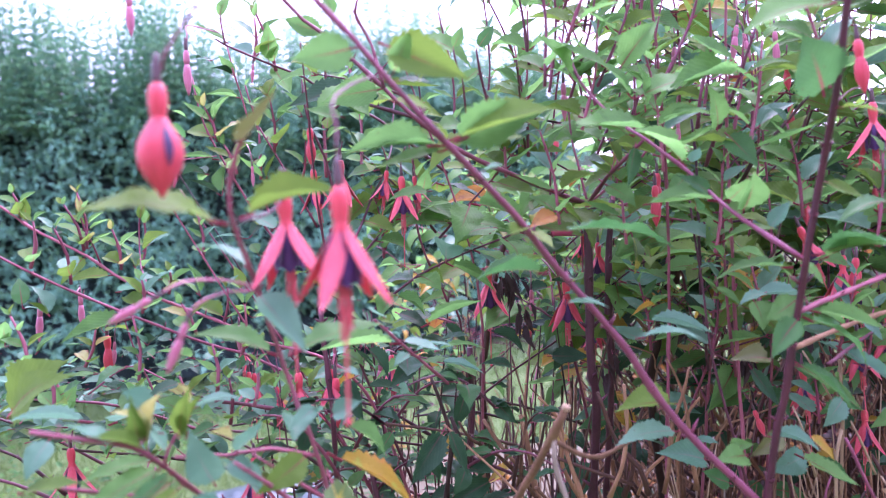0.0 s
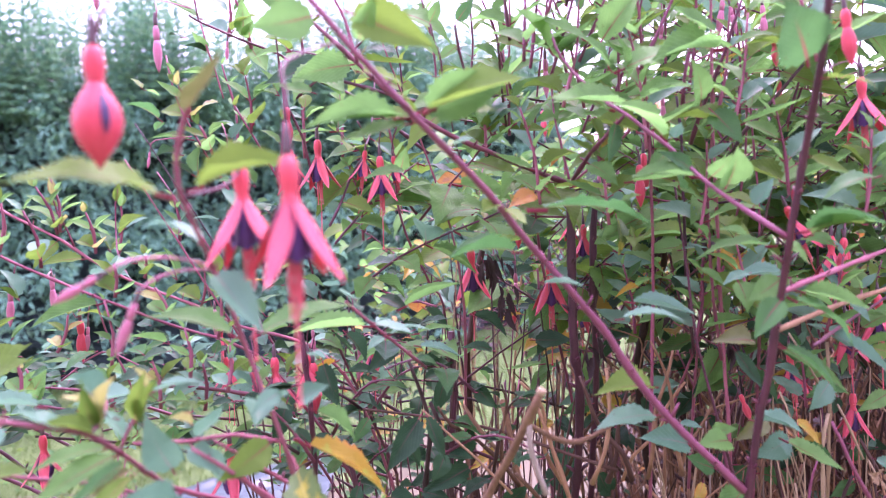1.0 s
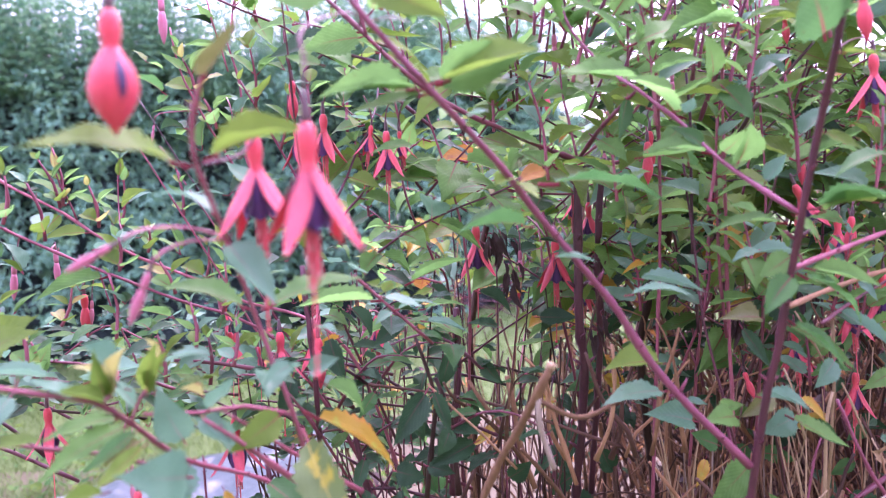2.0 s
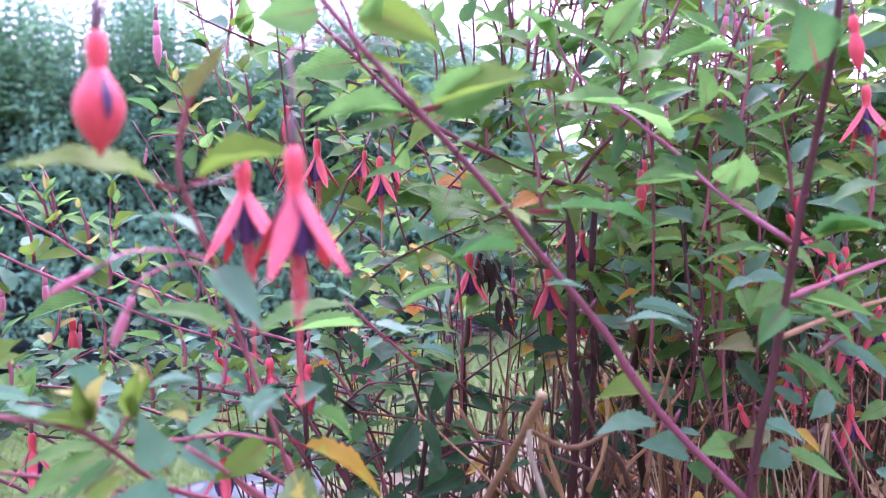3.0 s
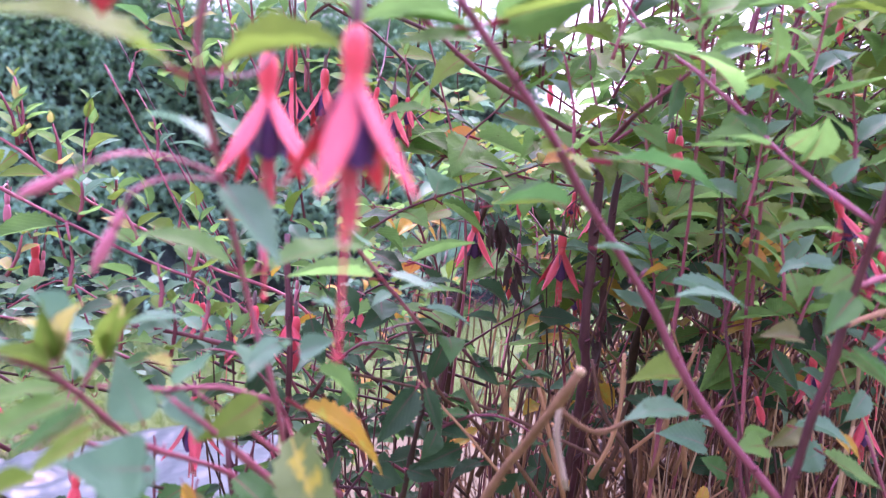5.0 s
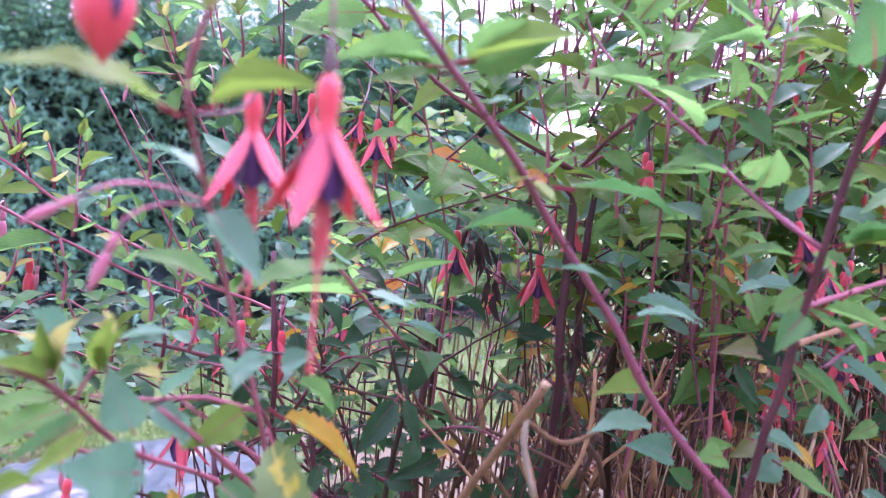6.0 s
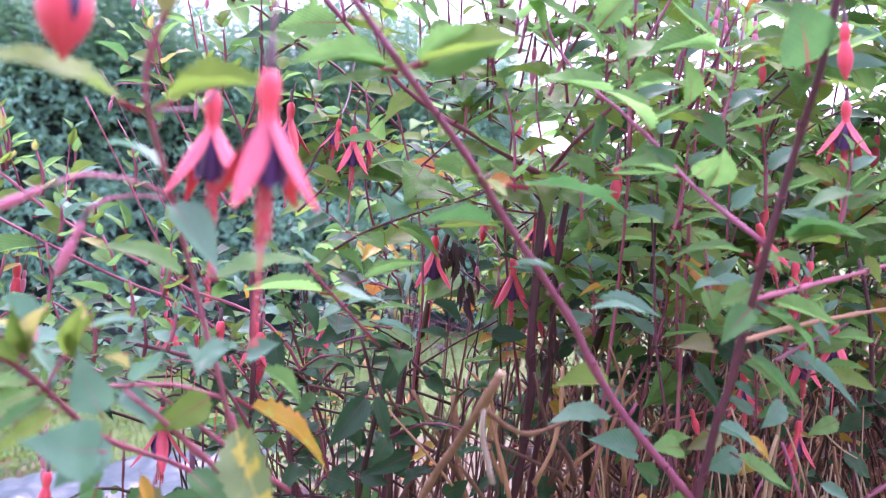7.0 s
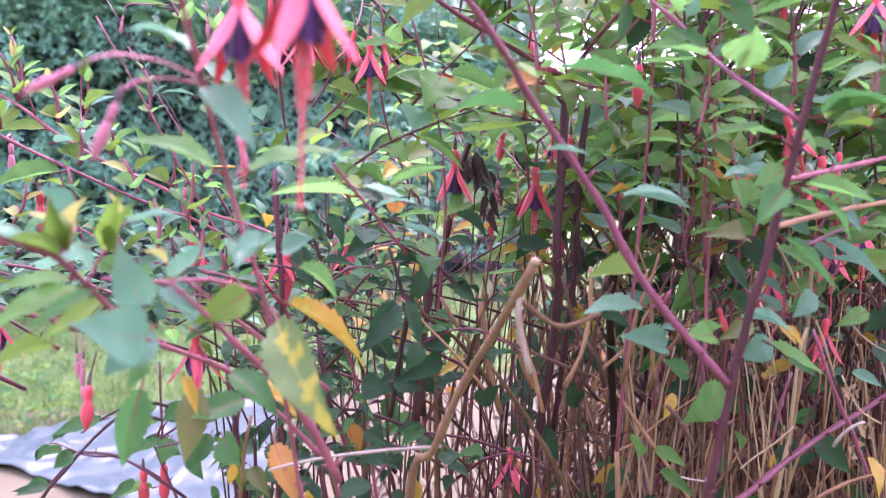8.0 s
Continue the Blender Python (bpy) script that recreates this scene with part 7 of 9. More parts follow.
stem("cane", [(0.2476, 0.5810, 0.6276), (0.2608, 0.5810, 0.5878), (0.2815, 0.5910, 0.5380), (0.2949, 0.6010, 0.5125)], 0.00031, 0.00069, "dead", middle)
stem("cane", [(0.2742, 0.5984, 0.6281), (0.2747, 0.5984, 0.5871), (0.2764, 0.6084, 0.5360), (0.2842, 0.6184, 0.5037)], 0.00033, 0.00109, "brown", middle)
stem("straw", [(0.3729, 0.5966, 0.6170), (0.3736, 0.5966, 0.5755), (0.3784, 0.6066, 0.5238), (0.3840, 0.6166, 0.5043)], 0.00056, 0.00084, "straw", middle)
stem("straw", [(0.3104, 0.6478, 0.6494), (0.3048, 0.6478, 0.6055), (0.2963, 0.6578, 0.5517), (0.3029, 0.6678, 0.4785)], 0.00062, 0.00094, "straw", middle)
stem("straw", [(0.2492, 0.5420, 0.6326), (0.2539, 0.5420, 0.5954), (0.2596, 0.5520, 0.5484), (0.2678, 0.5620, 0.5324)], 0.00068, 0.00064, "straw", middle)
stem("cane", [(0.2181, 0.6029, 0.6161), (0.2246, 0.6029, 0.5748), (0.2352, 0.6129, 0.5233), (0.2401, 0.6229, 0.5015)], 0.00056, 0.00108, "bleached", middle)
stem("cane", [(0.3433, 0.5896, 0.6299), (0.3541, 0.5896, 0.5893), (0.3653, 0.5996, 0.5386), (0.3794, 0.6096, 0.5079)], 0.00046, 0.00071, "bleached", middle)
stem("cane", [(0.2059, 0.5602, 0.6489), (0.2007, 0.5602, 0.6110), (0.1994, 0.5702, 0.5636), (0.2010, 0.5802, 0.5234)], 0.00042, 0.0008, "dead", middle)
stem("cane", [(0.2121, 0.6569, 0.6464), (0.2059, 0.6569, 0.6021), (0.2125, 0.6669, 0.5481), (0.2130, 0.6769, 0.4741)], 0.00036, 0.00068, "bleached", middle)
stem("cane", [(0.3055, 0.5371, 0.6412), (0.3122, 0.5371, 0.6043), (0.3218, 0.5471, 0.5577), (0.3301, 0.5571, 0.5348)], 0.00065, 0.00083, "brown", middle)
leaf((0.2586, 0.4500, 0.6699), (0.2584, 0.4440, 0.6701), 0.75, "papery", 0.85, 0.28, 1, middle)
leaf((0.2576, 0.4500, 0.6689), (0.2548, 0.4440, 0.6676), 0.75, "papery", 0.85, 0.04, 1, middle)
leaf((0.2563, 0.4500, 0.6696), (0.2498, 0.4440, 0.6703), 0.75, "papery", 0.85, -0.24, 1, middle)
leaf((0.2560, 0.4500, 0.6712), (0.2478, 0.4440, 0.6749), 0.75, "papery", 0.85, -0.28, 1, middle)
leaf((0.2569, 0.4500, 0.6723), (0.2525, 0.4440, 0.6774), 0.75, "papery", 0.85, -0.04, 1, middle)
leaf((0.2582, 0.4500, 0.6716), (0.2581, 0.4440, 0.6747), 0.75, "papery", 0.85, 0.24, 1, middle)
leaf((0.2637, 0.4400, 0.6510), (0.2633, 0.4340, 0.6514), 0.75, "papery", 0.85, 0.28, 1, middle)
leaf((0.2628, 0.4400, 0.6500), (0.2598, 0.4340, 0.6490), 0.75, "papery", 0.85, 0.04, 1, middle)
leaf((0.2615, 0.4400, 0.6506), (0.2549, 0.4340, 0.6517), 0.75, "papery", 0.85, -0.24, 1, middle)
leaf((0.2612, 0.4400, 0.6523), (0.2529, 0.4340, 0.6563), 0.75, "papery", 0.85, -0.28, 1, middle)
leaf((0.2621, 0.4400, 0.6533), (0.2575, 0.4340, 0.6587), 0.75, "papery", 0.85, -0.04, 1, middle)
leaf((0.2634, 0.4400, 0.6526), (0.2631, 0.4340, 0.6561), 0.75, "papery", 0.85, 0.24, 1, middle)
leaf((0.2709, 0.4600, 0.6308), (0.2708, 0.4540, 0.6313), 0.75, "papery", 0.85, 0.28, 1, middle)
leaf((0.2692, 0.4600, 0.6299), (0.2639, 0.4540, 0.6291), 0.75, "papery", 0.85, -0.12, 1, middle)
leaf((0.2682, 0.4600, 0.6322), (0.2609, 0.4540, 0.6354), 0.75, "papery", 0.85, -0.28, 1, middle)
leaf((0.2700, 0.4600, 0.6331), (0.2676, 0.4540, 0.6400), 0.75, "papery", 0.85, 0.12, 1, middle)
leaf((0.1984, 0.4200, 0.7056), (0.2127, 0.4100, 0.6914), 0.42, "deep", 0.7, -0.2, 1, near)
leaf((0.2412, 0.4300, 0.6898), (0.2563, 0.4200, 0.6834), 0.42, "pale", 0.5, -0.2, 1, near)
leaf((0.1439, 0.4600, 0.6339), (0.1638, 0.4500, 0.6257), 0.4, "green", 0.6, 0.1, 1, middle)
leaf((0.1480, 0.4600, 0.6217), (0.1697, 0.4500, 0.6071), 0.34, "green", 0.6, 0.1, 1, middle)
leaf((0.1347, 0.4700, 0.6388), (0.1390, 0.4600, 0.6304), 0.45, "green", 0.6, 0.1, 1, middle)
leaf((0.1409, 0.4700, 0.6210), (0.1334, 0.4600, 0.6408), 0.4, "green", 0.6, 0.1, 1, middle)
leaf((0.1899, 0.4500, 0.6884), (0.1958, 0.4400, 0.7010), 0.5, "deep", 0.6, 0.1, 1, middle)
leaf((0.1944, 0.4200, 0.7178), (0.2014, 0.4100, 0.7082), 0.42, "yellow", 0.6, 0.1, 1, near)
leaf((0.2504, 0.4200, 0.6470), (0.2481, 0.4000, 0.6305), 0.35, "yellow", 0.7, 0.1, 1, near)
leaf((0.2390, 0.5000, 0.6145), (0.2376, 0.5000, 0.6030), 0.4, "yellow", 0.6, 0.1, 1, middle)
leaf((0.1718, 0.5000, 0.6557), (0.1621, 0.4900, 0.6387), 0.4, "yellow", 0.6, 0.1, 1, middle)
leaf((0.1428, 0.4000, 0.7171), (0.1526, 0.3900, 0.7233), 0.6, "green", 0.6, 0.1, 1, near)
leaf((0.1411, 0.4500, 0.7093), (0.1528, 0.4400, 0.7076), 0.4, "pale", 0.5, 0.1, 1, middle)
leaf((0.2172, 0.5000, 0.6144), (0.2078, 0.4900, 0.6334), 0.4, "green", 0.6, 0.1, 1, middle)

# shrivelled dead leaves hanging in the middle
leaf((0.0397, 0.5450, 0.8000), (0.0391, 0.5400, 0.7820), 0.316, "withered", 0.5, -0.6, 1, middle)
leaf((0.0451, 0.5450, 0.7942), (0.0455, 0.5400, 0.7767), 0.242, "withered", 0.5, 0.6, 1, middle)
leaf((0.0432, 0.5450, 0.7953), (0.0437, 0.5400, 0.7770), 0.235, "withered", 0.5, 0.6, 1, middle)
leaf((0.0389, 0.5450, 0.7935), (0.0382, 0.5400, 0.7809), 0.342, "withered", 0.5, -0.6, 1, middle)
leaf((0.0469, 0.5450, 0.7996), (0.0451, 0.5400, 0.7867), 0.357, "withered", 0.5, 0.3, 1, middle)
leaf((0.0450, 0.5450, 0.7940), (0.0446, 0.5400, 0.7743), 0.282, "withered", 0.5, 0.6, 1, middle)
leaf((0.0473, 0.5450, 0.8021), (0.0528, 0.5400, 0.7819), 0.226, "withered", 0.5, -0.6, 1, middle)
leaf((0.0429, 0.5450, 0.8050), (0.0456, 0.5400, 0.7855), 0.355, "withered", 0.5, 0.3, 1, middle)
leaf((0.0432, 0.5450, 0.8028), (0.0424, 0.5400, 0.7850), 0.309, "withered", 0.5, 0.3, 1, middle)
leaf((0.0555, 0.5450, 0.7683), (0.0602, 0.5400, 0.7472), 0.324, "withered", 0.5, -0.6, 1, middle)
leaf((0.0551, 0.5450, 0.7785), (0.0562, 0.5400, 0.7610), 0.227, "withered", 0.5, 0.6, 1, middle)
leaf((0.0489, 0.5450, 0.7696), (0.0502, 0.5400, 0.7548), 0.22, "withered", 0.5, 0.6, 1, middle)
leaf((0.0588, 0.5450, 0.7827), (0.0626, 0.5400, 0.7668), 0.235, "withered", 0.5, 0.3, 1, middle)
leaf((0.0514, 0.5450, 0.7768), (0.0481, 0.5400, 0.7587), 0.339, "withered", 0.5, 0.3, 1, middle)
leaf((0.0554, 0.5450, 0.7784), (0.0603, 0.5400, 0.7574), 0.295, "withered", 0.5, -0.6, 1, middle)
leaf((0.0495, 0.5450, 0.7824), (0.0509, 0.5400, 0.7698), 0.243, "withered", 0.5, 0.3, 1, middle)
leaf((0.1566, 0.5450, 0.7736), (0.1589, 0.5400, 0.7522), 0.267, "withered", 0.5, 0.3, 1, middle)
leaf((0.1669, 0.5450, 0.7633), (0.1653, 0.5400, 0.7466), 0.298, "withered", 0.5, 0.6, 1, middle)
leaf((0.1653, 0.5450, 0.7670), (0.1611, 0.5400, 0.7453), 0.348, "withered", 0.5, 0.3, 1, middle)
leaf((0.1592, 0.5450, 0.7659), (0.1560, 0.5400, 0.7506), 0.376, "withered", 0.5, 0.6, 1, middle)
leaf((0.1569, 0.5450, 0.7724), (0.1602, 0.5400, 0.7509), 0.263, "withered", 0.5, 0.3, 1, middle)
leaf((0.1617, 0.5450, 0.7676), (0.1568, 0.5400, 0.7491), 0.289, "withered", 0.5, 0.6, 1, middle)
leaf((0.2044, 0.5450, 0.8055), (0.2015, 0.5400, 0.7881), 0.31, "withered", 0.5, 0.6, 1, middle)
leaf((0.1914, 0.5450, 0.8088), (0.1922, 0.5400, 0.7934), 0.312, "withered", 0.5, -0.6, 1, middle)
leaf((0.1962, 0.5450, 0.8100), (0.1943, 0.5400, 0.7917), 0.26, "withered", 0.5, 0.3, 1, middle)
leaf((0.1932, 0.5450, 0.8013), (0.1981, 0.5400, 0.7826), 0.231, "withered", 0.5, 0.6, 1, middle)
leaf((0.1948, 0.5450, 0.8016), (0.1913, 0.5400, 0.7870), 0.283, "withered", 0.5, 0.6, 1, middle)
leaf((0.2081, 0.5450, 0.7392), (0.2127, 0.5400, 0.7208), 0.247, "withered", 0.5, -0.6, 1, middle)
leaf((0.2081, 0.5450, 0.7368), (0.2045, 0.5400, 0.7190), 0.255, "withered", 0.5, -0.6, 1, middle)
leaf((0.2077, 0.5450, 0.7330), (0.2054, 0.5400, 0.7128), 0.307, "withered", 0.5, 0.3, 1, middle)
leaf((0.2119, 0.5450, 0.7355), (0.2069, 0.5400, 0.7171), 0.31, "withered", 0.5, 0.3, 1, middle)
leaf((0.2112, 0.5450, 0.7360), (0.2080, 0.5400, 0.7203), 0.28, "withered", 0.5, 0.3, 1, middle)
leaf((0.2526, 0.5450, 0.7671), (0.2505, 0.5400, 0.7526), 0.291, "withered", 0.5, 0.6, 1, middle)
leaf((0.2593, 0.5450, 0.7606), (0.2637, 0.5400, 0.7396), 0.247, "withered", 0.5, 0.6, 1, middle)
leaf((0.2521, 0.5450, 0.7546), (0.2544, 0.5400, 0.7332), 0.302, "withered", 0.5, -0.6, 1, middle)
leaf((0.2581, 0.5450, 0.7531), (0.2621, 0.5400, 0.7398), 0.251, "withered", 0.5, -0.6, 1, middle)
leaf((0.2585, 0.5450, 0.7560), (0.2626, 0.5400, 0.7353), 0.363, "withered", 0.5, 0.6, 1, middle)
leaf((0.1051, 0.5450, 0.7360), (0.1012, 0.5400, 0.7190), 0.25, "withered", 0.5, -0.6, 1, middle)
leaf((0.1116, 0.5450, 0.7375), (0.1166, 0.5400, 0.7199), 0.267, "withered", 0.5, 0.3, 1, middle)
leaf((0.1181, 0.5450, 0.7356), (0.1213, 0.5400, 0.7231), 0.247, "withered", 0.5, -0.6, 1, middle)
leaf((0.1123, 0.5450, 0.7306), (0.1091, 0.5400, 0.7110), 0.367, "withered", 0.5, -0.6, 1, middle)
leaf((0.1153, 0.5450, 0.7446), (0.1171, 0.5400, 0.7245), 0.218, "withered", 0.5, 0.3, 1, middle)
leaf((0.1080, 0.5450, 0.7338), (0.1081, 0.5400, 0.7212), 0.264, "withered", 0.5, -0.6, 1, middle)

# young upright shoots
tip_shoot((-0.1442, 0.4800, 0.7425), (-0.1454, 0.4800, 0.7727), 3, 0.02, ('lime', 'green', 'pale', 'green'), leftward, "pink")
tip_shoot((-0.2582, 0.5500, 0.7498), (-0.2483, 0.5500, 0.7756), 2, 0.022, ('young', 'lime', 'young', 'lime'), leftward, "pink")
tip_shoot((-0.2598, 0.4800, 0.7607), (-0.2689, 0.4800, 0.7964), 3, 0.022, ('lime', 'green', 'pale', 'green'), leftward, "pink")
tip_shoot((-0.2364, 0.4600, 0.7400), (-0.2378, 0.4600, 0.7655), 2, 0.022, ('green', 'green', 'pale', 'green', 'lime'), leftward, "pink")
tip_shoot((-0.2089, 0.5200, 0.7420), (-0.2095, 0.5200, 0.7879), 3, 0.018, ('lime', 'green', 'pale', 'green'), leftward, "pink")
tip_shoot((-0.1169, 0.4600, 0.7375), (-0.1135, 0.4600, 0.7645), 3, 0.02, ('green', 'green', 'pale', 'green', 'lime'), leftward, "pink")
tip_shoot((-0.2732, 0.6000, 0.8317), (-0.2778, 0.6000, 0.8751), 3, 0.022, ('young', 'green', 'lime'), leftward, "pink")
tip_shoot((-0.2564, 0.6600, 0.8048), (-0.2522, 0.6600, 0.8664), 3, 0.03, ('lime', 'green', 'pale', 'green'), leftward, "pink")
tip_shoot((-0.1842, 0.6000, 0.8205), (-0.1873, 0.6000, 0.8550), 3, 0.02, ('lime', 'green', 'pale', 'green'), leftward, "pink")
tip_shoot((-0.1413, 0.6200, 0.8794), (-0.1488, 0.6200, 0.9529), 4, 0.022, ('green', 'green', 'pale', 'green', 'lime'), leftward, "pink")
tip_shoot((-0.0864, 0.6000, 0.8777), (-0.0987, 0.6000, 0.9739), 5, 0.024, ('green', 'green', 'pale', 'green', 'lime'), leftward, "pink")
tip_shoot((-0.0632, 0.6400, 0.8790), (-0.0701, 0.6400, 0.9730), 5, 0.024, ('green', 'green', 'pale', 'green', 'lime'), leftward, "pink")
tip_shoot((0.0352, 0.6200, 0.8984), (0.0403, 0.6200, 1.0258), 6, 0.028, ('green', 'green', 'pale', 'green', 'lime'), middle, "purple")
tip_shoot((0.0677, 0.6600, 0.8964), (0.0667, 0.6600, 0.9912), 4, 0.022, ('green', 'green', 'pale', 'green', 'lime'), middle, "pink")
tip_shoot((0.0131, 0.6000, 0.9056), (0.0050, 0.6000, 0.9976), 5, 0.024, ('green', 'green', 'pale', 'green', 'lime'), middle, "purple")
tip_shoot((-0.0126, 0.6200, 0.9122), (-0.0179, 0.6200, 0.9728), 4, 0.024, ('green', 'green', 'pale', 'green', 'lime'), middle, "purple")
tip_shoot((0.1128, 0.6000, 0.9168), (0.0927, 0.6000, 1.0071), 5, 0.03, ('green', 'green', 'pale', 'green', 'lime'), middle, "purple")
tip_shoot((0.1235, 0.5000, 0.8701), (0.1210, 0.5000, 0.9887), 7, 0.03, ('green', 'green', 'pale', 'green', 'lime'), middle, "pink")
tip_shoot((0.1630, 0.4800, 0.8990), (0.1684, 0.4800, 0.9758), 5, 0.028, ('lime', 'green', 'pale', 'green'), middle, "pink")
tip_shoot((0.2083, 0.5200, 0.8879), (0.2048, 0.5200, 0.9682), 5, 0.028, ('green', 'green', 'pale', 'green', 'lime'), middle, "pink")
tip_shoot((0.1706, 0.4600, 0.8741), (0.1807, 0.4600, 0.9415), 5, 0.026, ('green', 'green', 'pale', 'green', 'lime'), middle, "pink")
tip_shoot((0.2521, 0.5500, 0.8818), (0.2719, 0.5500, 0.9630), 5, 0.028, ('green', 'green', 'pale', 'green', 'lime'), middle, "purple")
tip_shoot((0.1697, 0.5500, 0.9141), (0.1663, 0.5500, 1.0025), 5, 0.03, ('green', 'green', 'pale', 'green', 'lime'), middle, "pink")
tip_shoot((0.1255, 0.4400, 0.8644), (0.1167, 0.4400, 0.9351), 5, 0.04, ('green', 'green', 'lime', 'green', 'pale', 'green'), middle, "pink")
tip_shoot((0.1644, 0.4200, 0.8660), (0.1792, 0.4300, 0.9324), 5, 0.038, ('green', 'green', 'lime', 'green', 'pale', 'green'), middle, "pink")
tip_shoot((0.0845, 0.4600, 0.8915), (0.0965, 0.4600, 0.9553), 5, 0.036, ('green', 'green', 'lime', 'green', 'pale', 'green'), middle, "pink")
tip_shoot((0.1943, 0.4200, 0.8359), (0.1868, 0.4200, 0.8863), 4, 0.036, ('green', 'green', 'lime', 'green', 'pale', 'green'), middle, "pink")
tip_shoot((0.0692, 0.4600, 0.8369), (0.0602, 0.4600, 0.8919), 4, 0.034, ('green', 'green', 'lime', 'green', 'pale', 'green'), middle, "pink")
tip_shoot((0.1570, 0.4500, 0.8165), (0.1620, 0.4500, 0.8673), 4, 0.036, ('green', 'green', 'lime', 'green', 'pale', 'green'), middle, "pink")
tip_shoot((0.2004, 0.4000, 0.9010), (0.1848, 0.4000, 0.9540), 5, 0.038, ('green', 'green', 'lime', 'green', 'pale', 'green'), middle, "pink")
tip_shoot((0.0422, 0.5000, 0.8679), (0.0377, 0.5000, 0.9151), 4, 0.032, ('green', 'green', 'lime', 'green', 'pale', 'green'), middle, "pink")
tip_shoot((0.1082, 0.4600, 0.8232), (0.1021, 0.4600, 0.8687), 4, 0.034, ('green', 'green', 'lime', 'green', 'pale', 'green'), middle, "pink")
tip_shoot((0.2335, 0.4200, 0.8203), (0.2378, 0.4200, 0.8678), 4, 0.036, ('green', 'green', 'lime', 'green', 'pale', 'green'), middle, "pink")
tip_shoot((0.1868, 0.4600, 0.7726), (0.1803, 0.4600, 0.8121), 3, 0.036, ('green', 'green', 'lime', 'green', 'pale', 'green'), middle, "pink")
tip_shoot((0.2466, 0.4600, 0.7381), (0.2532, 0.4600, 0.7778), 3, 0.036, ('green', 'green', 'lime', 'green', 'pale', 'green'), middle, "pink")
tip_shoot((-0.0177, 0.5400, 0.8399), (-0.0203, 0.5400, 0.8967), 4, 0.032, ('green', 'green', 'lime', 'green', 'pale', 'green'), middle, "pink")
tip_shoot((-0.0425, 0.5600, 0.8162), (-0.0493, 0.5600, 0.8676), 4, 0.032, ('green', 'green', 'lime', 'green', 'pale', 'green'), middle, "pink")

# leafy side shoots along the left sprays and over the crown
side_rng = random.Random(31)
for a, b, n in (((-0.330, 0.60, 0.862), (-0.150, 0.60, 0.758), 5), ((-0.300, 0.53, 0.832), (-0.120, 0.53, 0.748), 5), ((-0.175, 0.58, 0.930), (-0.115, 0.565, 0.825), 3), ((-0.145, 0.56, 0.970), (-0.045, 0.58, 0.918), 4), ((-0.130, 0.58, 0.915), (-0.093, 0.58, 0.842), 2), ((-0.260, 0.50, 0.728), (-0.090, 0.50, 0.712), 5)):
    for i in range(n):
        q = Vector(a).lerp(Vector(b), (i + side_rng.uniform(0.2, 0.8)) / n)
        tall = side_rng.uniform(0.016, 0.044)
        tip_shoot(tuple(q), (q.x + side_rng.uniform(-0.35, 0.25) * tall, q.y - 0.2 * tall, q.z + tall), side_rng.choice((1, 2, 2)), side_rng.uniform(0.026, 0.038), side_rng.choice((("lime", "green", "green"), ("green", "pale", "lime"), ("lime", "young", "green", "green"))), leftward, "pink")
for k in range(20):
    x, y = side_rng.uniform(0.02, 0.15), side_rng.uniform(0.43, 0.60)
    z = side_rng.uniform(0.88, 0.94 + 0.4 * x)
    tall = side_rng.uniform(0.05, 0.10)
    tip_shoot((x, y, z), (x + side_rng.uniform(-0.4, 0.4) * tall, y - 0.1 * tall, z + tall), side_rng.choice((2, 3)), side_rng.uniform(0.034, 0.042), ("green", "green", "lime", "green", "green"), middle, side_rng.choice(("pink", "magenta", "purple")))

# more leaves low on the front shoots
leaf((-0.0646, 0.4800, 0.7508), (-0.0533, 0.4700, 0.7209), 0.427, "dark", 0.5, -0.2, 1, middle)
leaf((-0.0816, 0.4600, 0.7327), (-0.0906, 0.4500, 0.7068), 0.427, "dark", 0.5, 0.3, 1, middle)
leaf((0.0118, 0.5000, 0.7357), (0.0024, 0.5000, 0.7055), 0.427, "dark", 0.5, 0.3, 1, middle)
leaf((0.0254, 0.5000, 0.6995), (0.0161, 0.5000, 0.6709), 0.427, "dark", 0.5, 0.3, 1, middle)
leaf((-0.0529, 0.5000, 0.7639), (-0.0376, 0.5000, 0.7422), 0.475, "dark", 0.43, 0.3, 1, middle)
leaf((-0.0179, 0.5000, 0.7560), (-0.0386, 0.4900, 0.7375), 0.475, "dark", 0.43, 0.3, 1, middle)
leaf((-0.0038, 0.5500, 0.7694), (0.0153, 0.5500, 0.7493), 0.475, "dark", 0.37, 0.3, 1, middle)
leaf((-0.2127, 0.3700, 0.7604), (-0.1751, 0.3500, 0.7854), 0.475, "lime", 0.5, 0.2, 1, near)
leaf((-0.1555, 0.3000, 0.7689), (-0.1594, 0.2850, 0.7566), 0.57, "pale", 0.5, 0.2, 1, near)
leaf((-0.1149, 0.3000, 0.7580), (-0.1411, 0.2850, 0.7556), 0.304, "green", 0.25, 0.2, 1, near)
leaf((-0.1125, 0.3100, 0.7458), (-0.1261, 0.3000, 0.7388), 0.38, "olive", 0.43, 0.2, 1, near)
leaf((-0.1651, 0.2900, 0.7507), (-0.1346, 0.2800, 0.7558), 0.38, "lime", 0.25, 0.2, 1, near)
leaf((-0.1588, 0.3400, 0.7641), (-0.1902, 0.3300, 0.7696), 0.285, "pale", 0.12, 0.2, 1, near)
leaf((-0.1140, 0.3100, 0.7575), (-0.1204, 0.3000, 0.7732), 0.475, "pale", 0.37, 0.2, 1, near)

